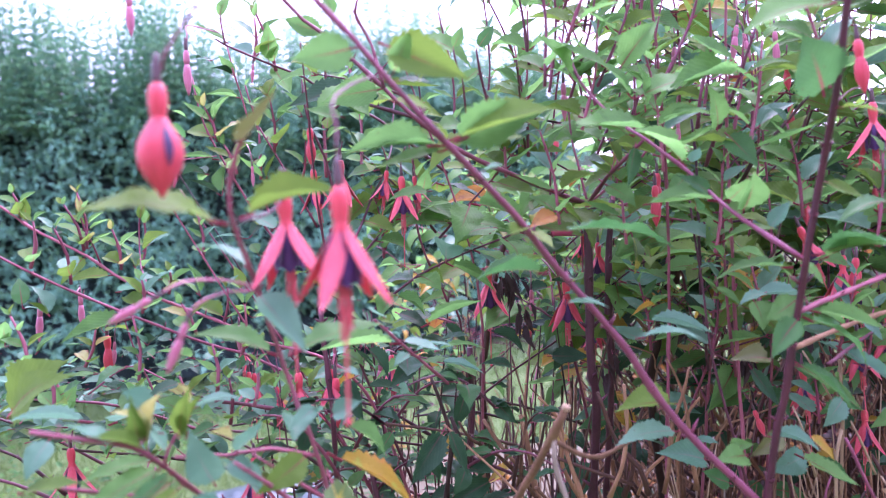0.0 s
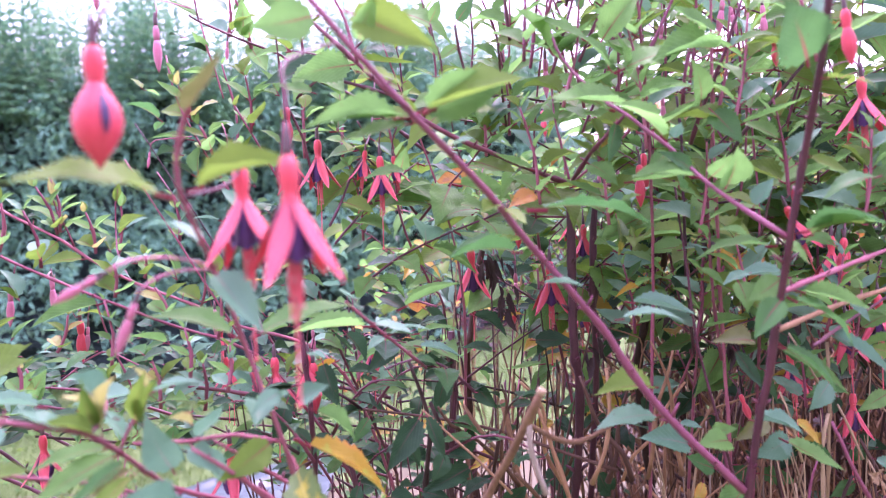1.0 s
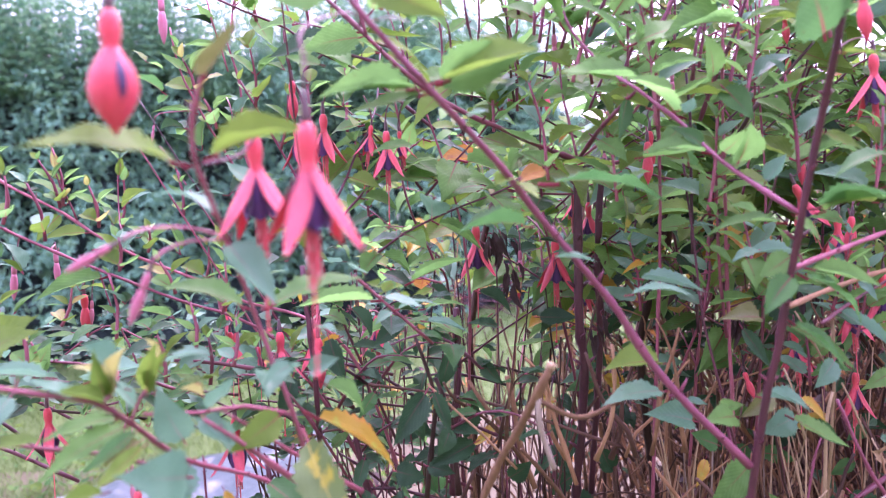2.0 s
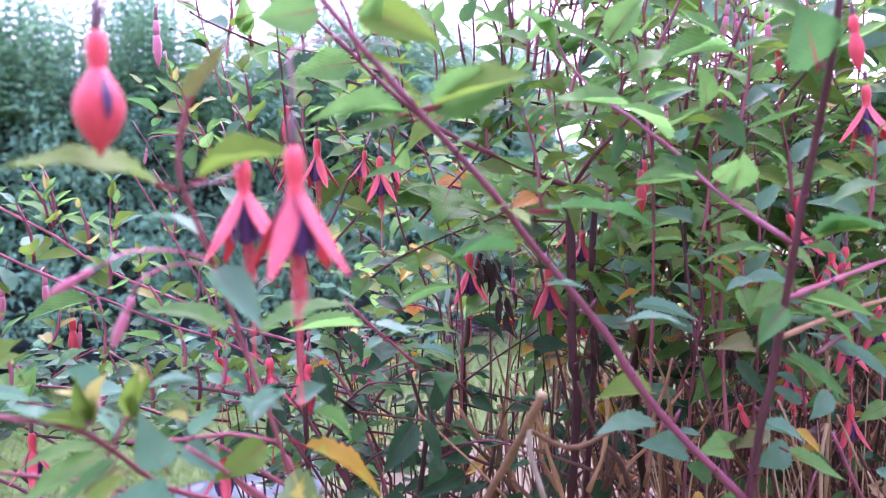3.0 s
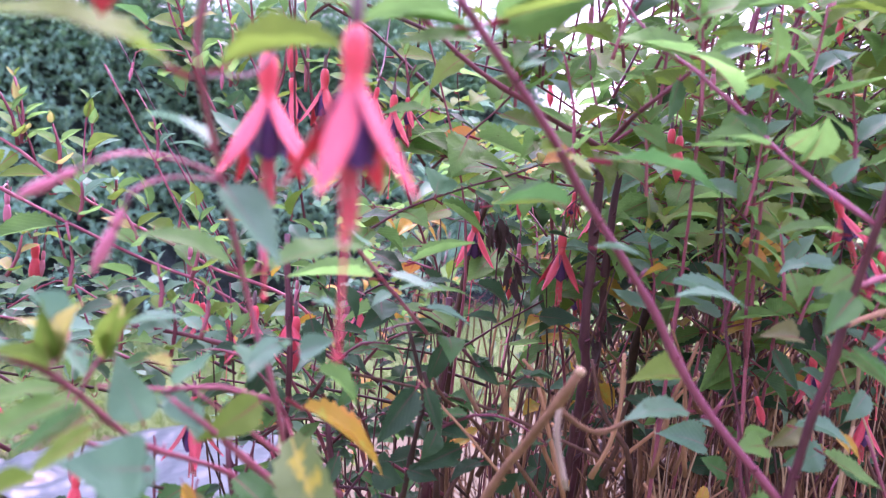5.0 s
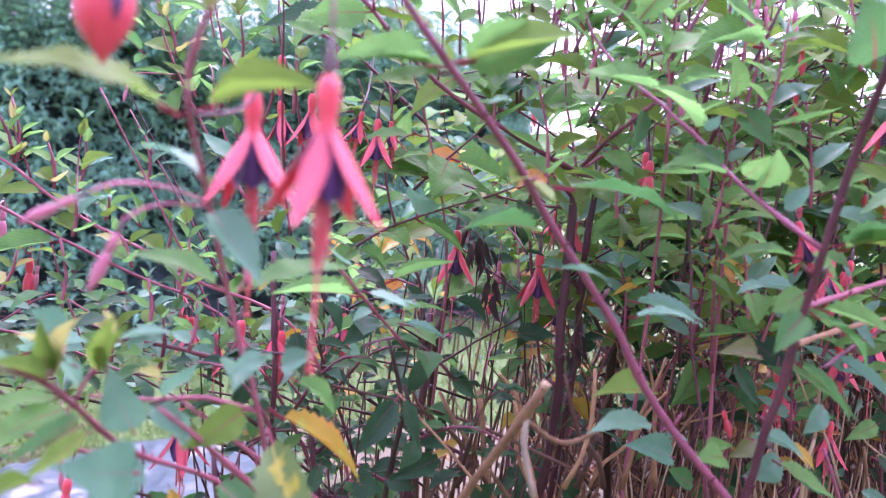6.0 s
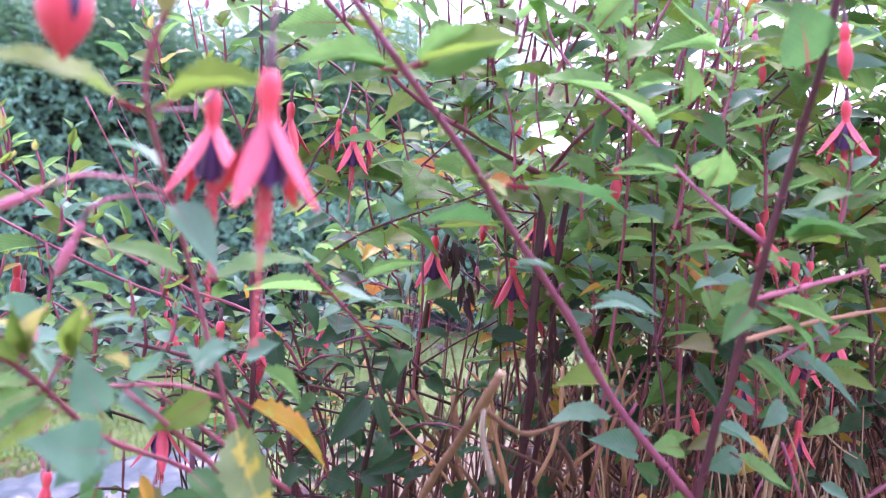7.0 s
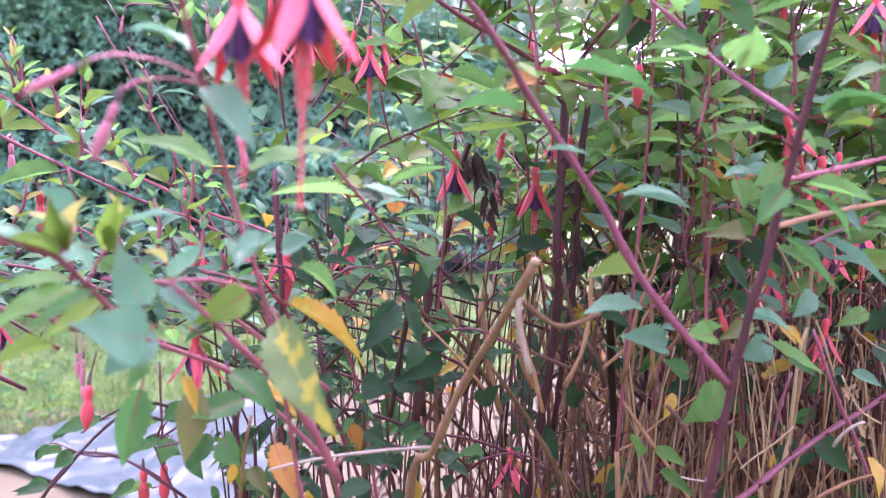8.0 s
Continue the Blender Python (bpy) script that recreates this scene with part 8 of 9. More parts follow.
# thin twig with drooping leaves over the pale sheet
stem("twig", [(-0.1856, 0.5200, 0.6279), (-0.2096, 0.5200, 0.6043), (-0.2263, 0.5200, 0.5859), (-0.2396, 0.5200, 0.5666)], 0.0004, 0.0006, "purple", leftward)
stem("twig", [(-0.2096, 0.5200, 0.6043), (-0.2236, 0.5200, 0.6107), (-0.2307, 0.5200, 0.6095)], 0.0003, 0.00025, "purple", leftward)
stem("twig", [(-0.2096, 0.5200, 0.6043), (-0.1882, 0.5200, 0.6020), (-0.1669, 0.5200, 0.5936), (-0.1419, 0.5200, 0.5743)], 0.0003, 0.00045, "purple", leftward)
stem("twig", [(-0.1511, 0.5000, 0.6243), (-0.1457, 0.5000, 0.6353), (-0.1301, 0.5000, 0.6372)], 0.0003, 0.00025, "purple", leftward)
stem("twig", [(-0.1510, 0.5000, 0.6712), (-0.1507, 0.5000, 0.6425), (-0.1496, 0.5000, 0.6133)], 0.00035, 0.00045, "purple", leftward)
leaf((-0.2300, 0.5200, 0.6095), (-0.2376, 0.5200, 0.5981), 0.475, "dark", 0.5, 0.3, 1, leftward)
leaf((-0.2018, 0.5200, 0.6240), (-0.2314, 0.5200, 0.6107), 0.266, "dark", 0.25, 0.3, 1, leftward)
leaf((-0.2095, 0.5200, 0.6050), (-0.2258, 0.5200, 0.5993), 0.475, "dark", 0.5, 0.3, 1, leftward)
leaf((-0.1495, 0.5000, 0.6170), (-0.1392, 0.5000, 0.6133), 0.57, "green", 0.5, 0.3, 1, leftward)
leaf((-0.1459, 0.5000, 0.6243), (-0.1686, 0.5000, 0.6133), 0.285, "dark", 0.25, 0.3, 1, leftward)
leaf((-0.1301, 0.5000, 0.6372), (-0.1509, 0.5000, 0.6352), 0.475, "dark", 0.5, 0.3, 1, leftward)
leaf((-0.1559, 0.5000, 0.6388), (-0.1564, 0.5000, 0.6453), 0.76, "green", 0.5, 0.3, 1, leftward)
leaf((-0.1560, 0.5000, 0.6370), (-0.1589, 0.5000, 0.6297), 0.76, "green", 0.5, 0.3, 1, leftward)
leaf((-0.1536, 0.5000, 0.5911), (-0.1798, 0.5000, 0.5837), 0.332, "green", 0.31, 0.3, 1, leftward)
leaf((-0.2158, 0.5000, 0.5911), (-0.2433, 0.5000, 0.5867), 0.38, "dark", 0.31, 0.3, 1, leftward)
leaf((-0.1063, 0.4500, 0.6370), (-0.0918, 0.4400, 0.6281), 0.665, "green", 0.5, 0.3, 1, leftward)
leaf((-0.0939, 0.4500, 0.6271), (-0.0889, 0.4400, 0.6151), 0.57, "lime", 0.5, 0.3, 1, leftward)
leaf((-0.0700, 0.4200, 0.6552), (-0.0528, 0.4000, 0.6246), 0.38, "orange", 0.77, 0.3, 1, near)
leaf((-0.0727, 0.4200, 0.6944), (-0.0570, 0.4100, 0.6739), 0.665, "dark", 0.77, 0.3, 1, near)

# withered cluster and big dark leaves at the heart of the shrub
leaf((0.0433, 0.6300, 0.7950), (0.0469, 0.6300, 0.7736), 0.361, "withered", 0.43, 0.4, 1, middle)
leaf((0.0494, 0.6300, 0.7928), (0.0553, 0.6300, 0.7672), 0.361, "withered", 0.43, 0.4, 1, middle)
leaf((0.0393, 0.6300, 0.7904), (0.0413, 0.6300, 0.7733), 0.361, "withered", 0.43, 0.4, 1, middle)
leaf((0.0543, 0.6300, 0.7974), (0.0609, 0.6300, 0.7823), 0.361, "withered", 0.43, 0.4, 1, middle)
leaf((0.0609, 0.6300, 0.7901), (0.0696, 0.6300, 0.7716), 0.361, "withered", 0.43, 0.4, 1, middle)
leaf((-0.0113, 0.5000, 0.7609), (0.0136, 0.4800, 0.7736), 0.475, "dark", 0.31, 0.2, 1, middle)
leaf((0.0290, 0.5500, 0.7626), (0.0565, 0.5500, 0.7454), 0.427, "dark", 0.37, 0.2, 1, middle)
leaf((0.0221, 0.4600, 0.8138), (0.0675, 0.4500, 0.8188), 0.285, "lime", 0.19, 0.2, 1, near)
leaf((-0.0152, 0.4500, 0.7822), (0.0225, 0.4500, 0.7971), 0.171, "green", 0.19, 0.2, 1, near)
leaf((-0.0083, 0.4600, 0.7660), (0.0222, 0.4600, 0.7693), 0.237, "green", 0.19, 0.2, 1, near)
leaf((-0.0066, 0.4400, 0.7635), (0.0216, 0.4400, 0.7562), 0.285, "pale", 0.19, 0.2, 1, near)
leaf((0.0575, 0.6000, 0.7590), (0.0759, 0.6000, 0.7622), 0.38, "lime", 0.31, 0.2, 1, middle)
leaf((0.0488, 0.6600, 0.7863), (0.0797, 0.6400, 0.7900), 0.427, "dark", 0.31, 0.2, 1, middle)
leaf((0.0897, 0.6400, 0.7463), (0.0980, 0.6400, 0.7245), 0.665, "dark", 0.5, 0.2, 1, middle)
leaf((0.0735, 0.5500, 0.7953), (0.0886, 0.5400, 0.7935), 0.285, "dark", 0.19, 0.2, 1, middle)
leaf((0.0742, 0.5000, 0.7913), (0.0948, 0.5000, 0.7892), 0.285, "pale", 0.19, 0.2, 1, middle)
leaf((0.1591, 0.5000, 0.8034), (0.1817, 0.5000, 0.8041), 0.285, "pale", 0.19, 0.2, 1, middle)
leaf((0.2086, 0.4800, 0.8050), (0.1642, 0.4800, 0.8121), 0.323, "green", 0.25, 0.2, 1, middle)
leaf((0.2326, 0.5500, 0.7958), (0.2120, 0.5500, 0.7869), 0.475, "yellow", 0.43, 0.2, 1, middle)
leaf((0.2189, 0.6000, 0.8063), (0.2144, 0.6000, 0.7872), 0.57, "yellow", 0.5, 0.2, 1, middle)
leaf((0.1947, 0.4200, 0.7930), (0.1605, 0.4100, 0.7966), 0.38, "pale", 0.25, 0.2, 1, near)
leaf((0.1264, 0.5200, 0.8278), (0.1247, 0.5000, 0.8013), 0.332, "mottled", 0.5, 0.5, 1, middle)
stem("stem", [(0.2144, 0.6000, 0.8300), (0.2013, 0.6200, 0.8229), (0.1940, 0.6400, 0.8105), (0.1935, 0.6500, 0.7781)], 0.00126, 0.0027, "bark", middle)
stem("twig", [(0.2171, 0.5500, 0.7948), (0.2285, 0.5400, 0.8078), (0.2379, 0.5400, 0.8455), (0.2402, 0.5400, 0.8604)], 0.00099, 0.00074, "bark", middle)

# pruned dead wood in front
stem("pruned_branch", [(0.0498, 0.3350, 0.7602), (0.0453, 0.3430, 0.7473), (0.0386, 0.3600, 0.7276), (0.0260, 0.3800, 0.6957), (0.0131, 0.4000, 0.6543), (0.0026, 0.4200, 0.6205), (0.0000, 0.4700, 0.4000), (0.0300, 0.5000, 0.0000)], 0.00150, 0.00200, "dead", near)
stem("pruned_branch", [(0.0455, 0.3430, 0.7480), (0.0453, 0.3450, 0.7361), (0.0485, 0.3500, 0.7227), (0.0525, 0.3520, 0.7097)], 0.00087, 0.00099, "bleached", near)
stem("pruned_branch", [(0.0445, 0.3450, 0.7445), (0.0571, 0.3600, 0.7329), (0.0730, 0.3800, 0.7238), (0.0940, 0.4000, 0.7257)], 0.00099, 0.00087, "dead", near)
stem("pruned_branch", [(-0.0681, 0.4000, 0.6447), (-0.0445, 0.4000, 0.6506), (-0.0197, 0.4100, 0.6502), (0.0012, 0.4200, 0.6480), (0.0196, 0.4400, 0.6414)], 0.00052, 0.00080, "bleached", near)
stem("pruned_branch", [(0.0476, 0.4500, 0.6838), (0.0677, 0.4700, 0.6541), (0.0998, 0.5000, 0.5988), (0.1129, 0.5200, 0.5661)], 0.00093, 0.00136, "dead", near)
stem("dry_stalk", [(0.2373, 0.4700, 0.7465), (0.2383, 0.4700, 0.7109), (0.2421, 0.4800, 0.6661), (0.2493, 0.5000, 0.6144), (0.2594, 0.5200, 0.5659), (0.2500, 0.5800, 0.3000), (0.2500, 0.6000, 0.0000)], 0.00081, 0.00112, "straw", near)
stem("cut_end", [(0.0498, 0.3350, 0.7602), (0.0506, 0.3345, 0.7619)], 0.00165, 0.0016, "straw", near, 0.0004)

# ---- rest of the shrub: stems from the ground, leafy side shoots ----
rng = random.Random(7)
stores = {"middle": [], "behind": []}


def canopy_top(x, y):
    """Height of the shrub's top over the plan."""
    rise = min(1.0, max(0.0, (x - 0.060 * (y / 0.7)) / 0.15))
    return 0.915 + 0.215 * rise * rise * (3 - 2 * rise) + 0.03 * noise.noise((x * 7, y * 7, 2))


def clear_space(q):
    """The open space before the shrub, where only the front shoots stand."""
    return q.y < 0.47 or q.x < -0.12 + 0.1 * (0.9 - q.y)


def open_left(q):
    """The open view over the lawn and the sheet, low beside the shrub."""
    return q.x < -0.22 * q.y and q.z < 0.785 - 0.20 * q.y


def in_gap(q):
    """A thin place low in the middle, through which the lawn shows."""
    return 0.015 < q.x / q.y < 0.135 and q.z < 0.83 - 0.03 * q.y


def leafy_shoot(base, way, length, store, shrub, big=0.034, pale=0.09):
    droop = rng.uniform(0.2, 0.9)
    line = []
    p, d = Vector(base), Vector(way).normalized()
    step = 0.022
    n = max(2, int(length / step))
    for i in range(n + 1):
        line.append(p.copy())
        d = (d + Vector((rng.uniform(-0.12, 0.12), rng.uniform(-0.12, 0.12), rng.uniform(-0.1, 0.16) - 0.05 * droop))).normalized()
        p = p + d * step
    if any(clear_space(q) for q in line):
        return
    mesh, start = stem_mesh("shoot", line, 0.0010, 0.0005, rng.choice(("pink", "purple", "purple", "plum", "pink", "plum")), 0.012, 5)
    hung("shoot", mesh, shrub, Matrix.Translation(start))
    for i, q in enumerate(line):
        if i == 0:
            continue
        along = (line[min(i + 1, n)] - line[i - 1]).normalized()
        ref = along.orthogonal().normalized()
        ref.rotate(Matrix.Rotation(i * math.pi / 2 + rng.uniform(-0.4, 0.4), 3, along))
        age = i / n
        size = big * (0.55 + 0.55 * math.sin(math.pi * (0.25 + 0.65 * (1 - age)))) * rng.uniform(0.75, 1.2)
        for s in (1, -1):
            if rng.random() < 0.1 or (in_gap(q) and rng.random() < 0.85) or (q.z < 0.74 and rng.random() < 0.6):
                continue
            out = (ref * s + along * (0.35 + 0.6 * age) + Vector((0, 0, 0.06 - 0.22 * rng.random()))).normalized()
            out.z = 0.22 * out.z + rng.uniform(-0.55, 0.06)
            roll = rng.random()
            normal = Vector((rng.uniform(-0.45, 0.45), rng.uniform(-1.15, 0.05), 1.0))
            kind = "green"
            if roll < pale:
                kind = "pale"
            elif roll < pale + 0.20:
                kind = "lime"
            # dark leaves come more often low down, as shade put into colour
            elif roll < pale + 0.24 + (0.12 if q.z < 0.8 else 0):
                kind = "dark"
            elif roll > 0.985 or (q.z < 0.78 and roll > 0.95):
                kind = "yellow" if rng.random() < 0.6 else "orange"
            if age > 0.85 and rng.random() < 0.5:
                kind = "lime"
            store.append((q.y, leaf_pose(q, out, normal, size, size * rng.uniform(0.38, 0.50)), kind))
            # small new leaves in the joint
            for extra in range(rng.choice((0, 0, 1, 2, 2))):
                a, tiny = rng.uniform(0, 6.28), rng.uniform(0.006, 0.014)
                way = Vector((math.cos(a), math.sin(a), rng.uniform(0.0, 1.2))) + out * 0.4
                store.append((q.y + 0.2, leaf_pose(q, way, Vector((-math.cos(a), -math.sin(a) - 0.3, 1.0)), tiny, tiny * 0.45), rng.choice(("lime", "green", "young", "pale", "green"))))


def bush_stem(bx, by, shrub, store, shoots, big, woody="brown"):
    zt = canopy_top(bx, by) - 0.22 * min(1.0, max(0.0, (by - 0.72) / 0.45)) + rng.uniform(-0.10, 0.05)
    lean = Vector((rng.gauss(0.0, 0.10), rng.uniform(-0.12, 0.08), 0))
    knee = Vector((bx, by, 0)) + lean * 0.6 + Vector((rng.uniform(-0.03, 0.03), 0, 0.62 + rng.uniform(-0.05, 0.05)))
    top = Vector((bx, by, zt)) + lean * 1.4
    stem("stem", [(bx, by, 0), tuple(Vector((bx, by, 0)).lerp(knee, 0.5) + Vector((rng.uniform(-0.02, 0.02), rng.uniform(-0.02, 0.02), 0))), tuple(knee)], rng.uniform(0.0015, 0.0028), 0.0013, woody, shrub, 0.03, 7)
    mid = knee.lerp(top, 0.5) + Vector((rng.uniform(-0.03, 0.03), rng.uniform(-0.03, 0.02), 0))
    stem("stem", [tuple(knee), tuple(mid), tuple(top)], 0.0012, 0.0005, rng.choice(("purple", "pink", "plum", "magenta", "pink")), shrub, 0.02, 6)
    for k in range(shoots):
        f = (k + rng.random()) / shoots
        q = knee.lerp(top, 0.16 + 0.84 * f)
        a = rng.uniform(0, 2 * math.pi)
        way = Vector((math.cos(a), math.sin(a) - 0.25, rng.uniform(0.05, 0.9)))
        leafy_shoot(q, way, rng.uniform(0.07, 0.17), store, shrub, big)


for k in range(50):
    bush_stem(rng.uniform(-0.02, 0.66), rng.uniform(0.54, 0.86), middle, stores["middle"], 8, 0.041, rng.choice(("brown", "bark", "brown")))
for k in range(58):
    bush_stem(rng.uniform(0.0, 1.3), rng.uniform(0.86, 1.45), behind, stores["behind"], 4, 0.042)

for key, shrub in (("middle", middle), ("behind", behind)):
    rows = sorted(stores[key], key=lambda r: r[0])
    near_count = 290 if key == "middle" else 120
    rest = Foliage()
    for i, (y, m, kind) in enumerate(rows):
        if i < near_count:
            hung("leaf", leaf_mesh(rng.randrange(len(FINE)), kind), shrub, m)
        else:
            rest.add(m, kind, FINE if y < 0.75 else PLAIN)
    ob = hung("foliage", rest.mesh("foliage"), shrub, Matrix())
    tagged(ob, kind="stuff")

# a few leafy shoots of the left sprays
left_rows = []


def left_leaf(q, out, size, kind, normal=None):
    left_rows.append((leaf_pose(Vector(q), Vector(out), normal or Vector((rng.uniform(-0.3, 0.3), rng.uniform(-0.4, 0.1), 1)), size, size * rng.uniform(0.36, 0.5)), kind))


for a, b, n in (((-0.33, 0.60, 0.86), (-0.08, 0.60, 0.74), 9), ((-0.30, 0.53, 0.80), (-0.07, 0.53, 0.72), 8), ((-0.17, 0.56, 0.97), (-0.02, 0.58, 0.87), 7), ((-0.20, 0.58, 0.94), (-0.12, 0.56, 0.80), 6), ((-0.24, 0.50, 0.70), (-0.06, 0.50, 0.69), 6), ((-0.14, 0.58, 0.90), (-0.08, 0.57, 0.78), 6), ((-0.30, 0.50, 0.735), (-0.06, 0.52, 0.66), 12), ((-0.28, 0.62, 0.70), (-0.05, 0.62, 0.62), 12), ((-0.22, 0.46, 0.66), (-0.05, 0.50, 0.60), 10), ((-0.12, 0.52, 0.86), (-0.02, 0.56, 0.68), 12), ((-0.16, 0.60, 0.80), (-0.04, 0.64, 0.60), 12), ((-0.36, 0.56, 0.72), (-0.10, 0.56, 0.64), 12), ((-0.27, 0.45, 0.685), (-0.08, 0.46, 0.62), 12), ((-0.40, 0.66, 0.76), (-0.12, 0.66, 0.66), 12)):
    for i in range(n):
        q = Vector(a).lerp(Vector(b), (i + rng.random() * 0.5) / n)
        for s in (-1, 1):
            left_leaf(q, (rng.uniform(-0.9, 0.6), rng.uniform(-0.7, 0.5) * s, rng.uniform(-0.2, 0.7)), rng.uniform(0.014, 0.030), rng.choice(("green", "deep", "lime", "pale", "green", "dark")))
for m, kind in left_rows:
    if open_left(m.translation):
        continue
    hung("leaf", leaf_mesh(rng.randrange(len(FINE)), kind), leftward, m)

# mostly dark leaf colours, standing in for deep shade under the sprays
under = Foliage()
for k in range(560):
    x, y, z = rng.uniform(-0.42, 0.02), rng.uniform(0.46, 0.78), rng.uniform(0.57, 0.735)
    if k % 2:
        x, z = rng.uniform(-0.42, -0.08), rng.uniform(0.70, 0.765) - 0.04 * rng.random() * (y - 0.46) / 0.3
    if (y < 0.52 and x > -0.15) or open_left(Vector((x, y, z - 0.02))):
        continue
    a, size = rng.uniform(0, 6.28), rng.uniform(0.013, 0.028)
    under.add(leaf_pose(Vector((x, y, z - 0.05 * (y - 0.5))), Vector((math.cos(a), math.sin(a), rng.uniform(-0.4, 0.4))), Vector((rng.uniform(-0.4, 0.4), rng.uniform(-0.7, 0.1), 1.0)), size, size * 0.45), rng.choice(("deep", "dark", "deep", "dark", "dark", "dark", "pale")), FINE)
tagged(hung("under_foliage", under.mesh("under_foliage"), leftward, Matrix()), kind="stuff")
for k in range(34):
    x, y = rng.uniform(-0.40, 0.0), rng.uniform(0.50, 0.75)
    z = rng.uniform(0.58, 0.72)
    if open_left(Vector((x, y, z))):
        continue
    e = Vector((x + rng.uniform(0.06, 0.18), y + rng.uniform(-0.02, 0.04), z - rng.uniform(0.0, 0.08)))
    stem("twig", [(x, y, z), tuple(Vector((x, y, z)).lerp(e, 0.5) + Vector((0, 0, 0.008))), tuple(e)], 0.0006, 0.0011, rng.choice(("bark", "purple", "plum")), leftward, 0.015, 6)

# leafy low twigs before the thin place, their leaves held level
# these leaves are coloured dark to carry the shade below the crown
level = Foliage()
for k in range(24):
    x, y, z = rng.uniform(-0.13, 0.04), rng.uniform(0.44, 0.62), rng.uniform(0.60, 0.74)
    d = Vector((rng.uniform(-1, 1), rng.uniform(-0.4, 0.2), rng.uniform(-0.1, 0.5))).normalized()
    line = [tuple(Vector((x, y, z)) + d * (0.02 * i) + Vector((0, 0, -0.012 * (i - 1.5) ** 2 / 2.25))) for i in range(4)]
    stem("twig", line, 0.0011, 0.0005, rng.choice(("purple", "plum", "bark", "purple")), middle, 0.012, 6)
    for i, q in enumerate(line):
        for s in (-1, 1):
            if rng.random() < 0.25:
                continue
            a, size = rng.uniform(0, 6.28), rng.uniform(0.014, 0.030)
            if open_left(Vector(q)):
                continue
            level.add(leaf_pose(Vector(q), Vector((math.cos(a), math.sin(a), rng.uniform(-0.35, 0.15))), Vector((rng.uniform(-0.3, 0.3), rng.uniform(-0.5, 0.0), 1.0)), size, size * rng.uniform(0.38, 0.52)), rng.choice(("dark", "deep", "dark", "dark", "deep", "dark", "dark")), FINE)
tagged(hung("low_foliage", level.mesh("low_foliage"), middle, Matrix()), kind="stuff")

# thin dark stems that stand in the thin place and beside it
for k in range(34):
    x, y = rng.uniform(-0.14, 0.10), rng.uniform(0.50, 0.72)
    lean = rng.gauss(0.0, 0.05)
    tall = rng.uniform(0.66, 0.79)
    stem("twig", [(x, y, 0.0), (x + lean * 0.4 + rng.uniform(-0.012, 0.012), y + 0.01, tall * 0.55), (x + lean * 0.7 + rng.uniform(-0.012, 0.012), y, tall * 0.8), (x + lean, y - 0.01, tall)], rng.uniform(0.0012, 0.0018), 0.0005, rng.choice(("bark", "plum", "bark", "purple")), middle, 0.02, 6)

# small hanging buds and flowers deeper in the shrub
for k in range(26):
    x, y = rng.uniform(0.05, 0.62), rng.uniform(0.6, 0.95)
    z = rng.uniform(0.72, canopy_top(x, y) - 0.03)
    flower(rng.choice(("open", "bud", "slim_bud", "slim_bud")), (x, y, z), rng.uniform(0.7, 1.0), [(x, y, z + 0.02), (x + 0.005, y, z + 0.035)], rng.randrange(90), (rng.uniform(-0.12, 0.12), 0), middle)

# bare brown canes low in the shrub, leaning every way, with forks
def kinked(a, b, n, jitter):
    a, b = Vector(a), Vector(b)
    return [tuple(a.lerp(b, i / n) + (Vector((rng.gauss(0, jitter), rng.gauss(0, jitter * 0.5), rng.gauss(0, jitter * 0.4))) if 0 < i < n else Vector())) for i in range(n + 1)]


for k in range(300):
    x, y = rng.uniform(-0.08, 1.0), rng.uniform(0.52, 1.3)
    if 0.0 < x / y < 0.15 and rng.random() < 0.6:
        continue
    h = rng.uniform(0.42, 0.78)
    dx, dy = rng.gauss(0.0, 0.17), rng.uniform(-0.10, 0.08)
    tip = Vector((x + dx, max(0.49, y + dy), h))
    if tip.x < -0.12:
        continue
    shrub = middle if k % 2 else behind
    line = kinked((x, y, 0.0), tip, 4, 0.022)
    line = [(a, max(b, 0.485), c) for a, b, c in line]
    stem("cane", line, rng.uniform(0.0014, 0.0028), rng.uniform(0.0006, 0.0011), rng.choice(("brown", "brown", "dead", "bark", "brown", "purple")), shrub, 0.025, 6)
    for f in range(rng.choice((1, 2, 2, 3))):
        q = Vector(line[rng.choice((2, 3))])
        end = q + Vector((rng.gauss(0, 0.055), rng.uniform(-0.06, 0.06), rng.uniform(0.03, 0.16)))
        end.y, end.x = max(end.y, 0.48), max(end.x, -0.13)
        stem("side_twig", kinked(q, end, 3, 0.008), 0.0009, 0.0005, rng.choice(("brown", "dead", "bark", "brown", "plum", "dead")), shrub, 0.018, 5)

# loose broken twigs caught in the canes
for k in range(260):
    q = Vector((rng.uniform(0.06, 0.75), rng.uniform(0.50, 0.90), rng.uniform(0.42, 0.74)))
    a = math.pi / 2 + rng.gauss(0, 0.55)
    end = q + Vector((math.cos(a), rng.uniform(-0.3, 0.5), math.sin(a))) * rng.uniform(0.04, 0.11)
    if in_gap(q) and rng.random() < 0.6:
        continue
    stem("side_twig", kinked(q, end, 3, 0.008), rng.uniform(0.0005, 0.0013), 0.0005, rng.choice(("brown", "dead", "brown", "dead", "bark")), middle, 0.018, 5)

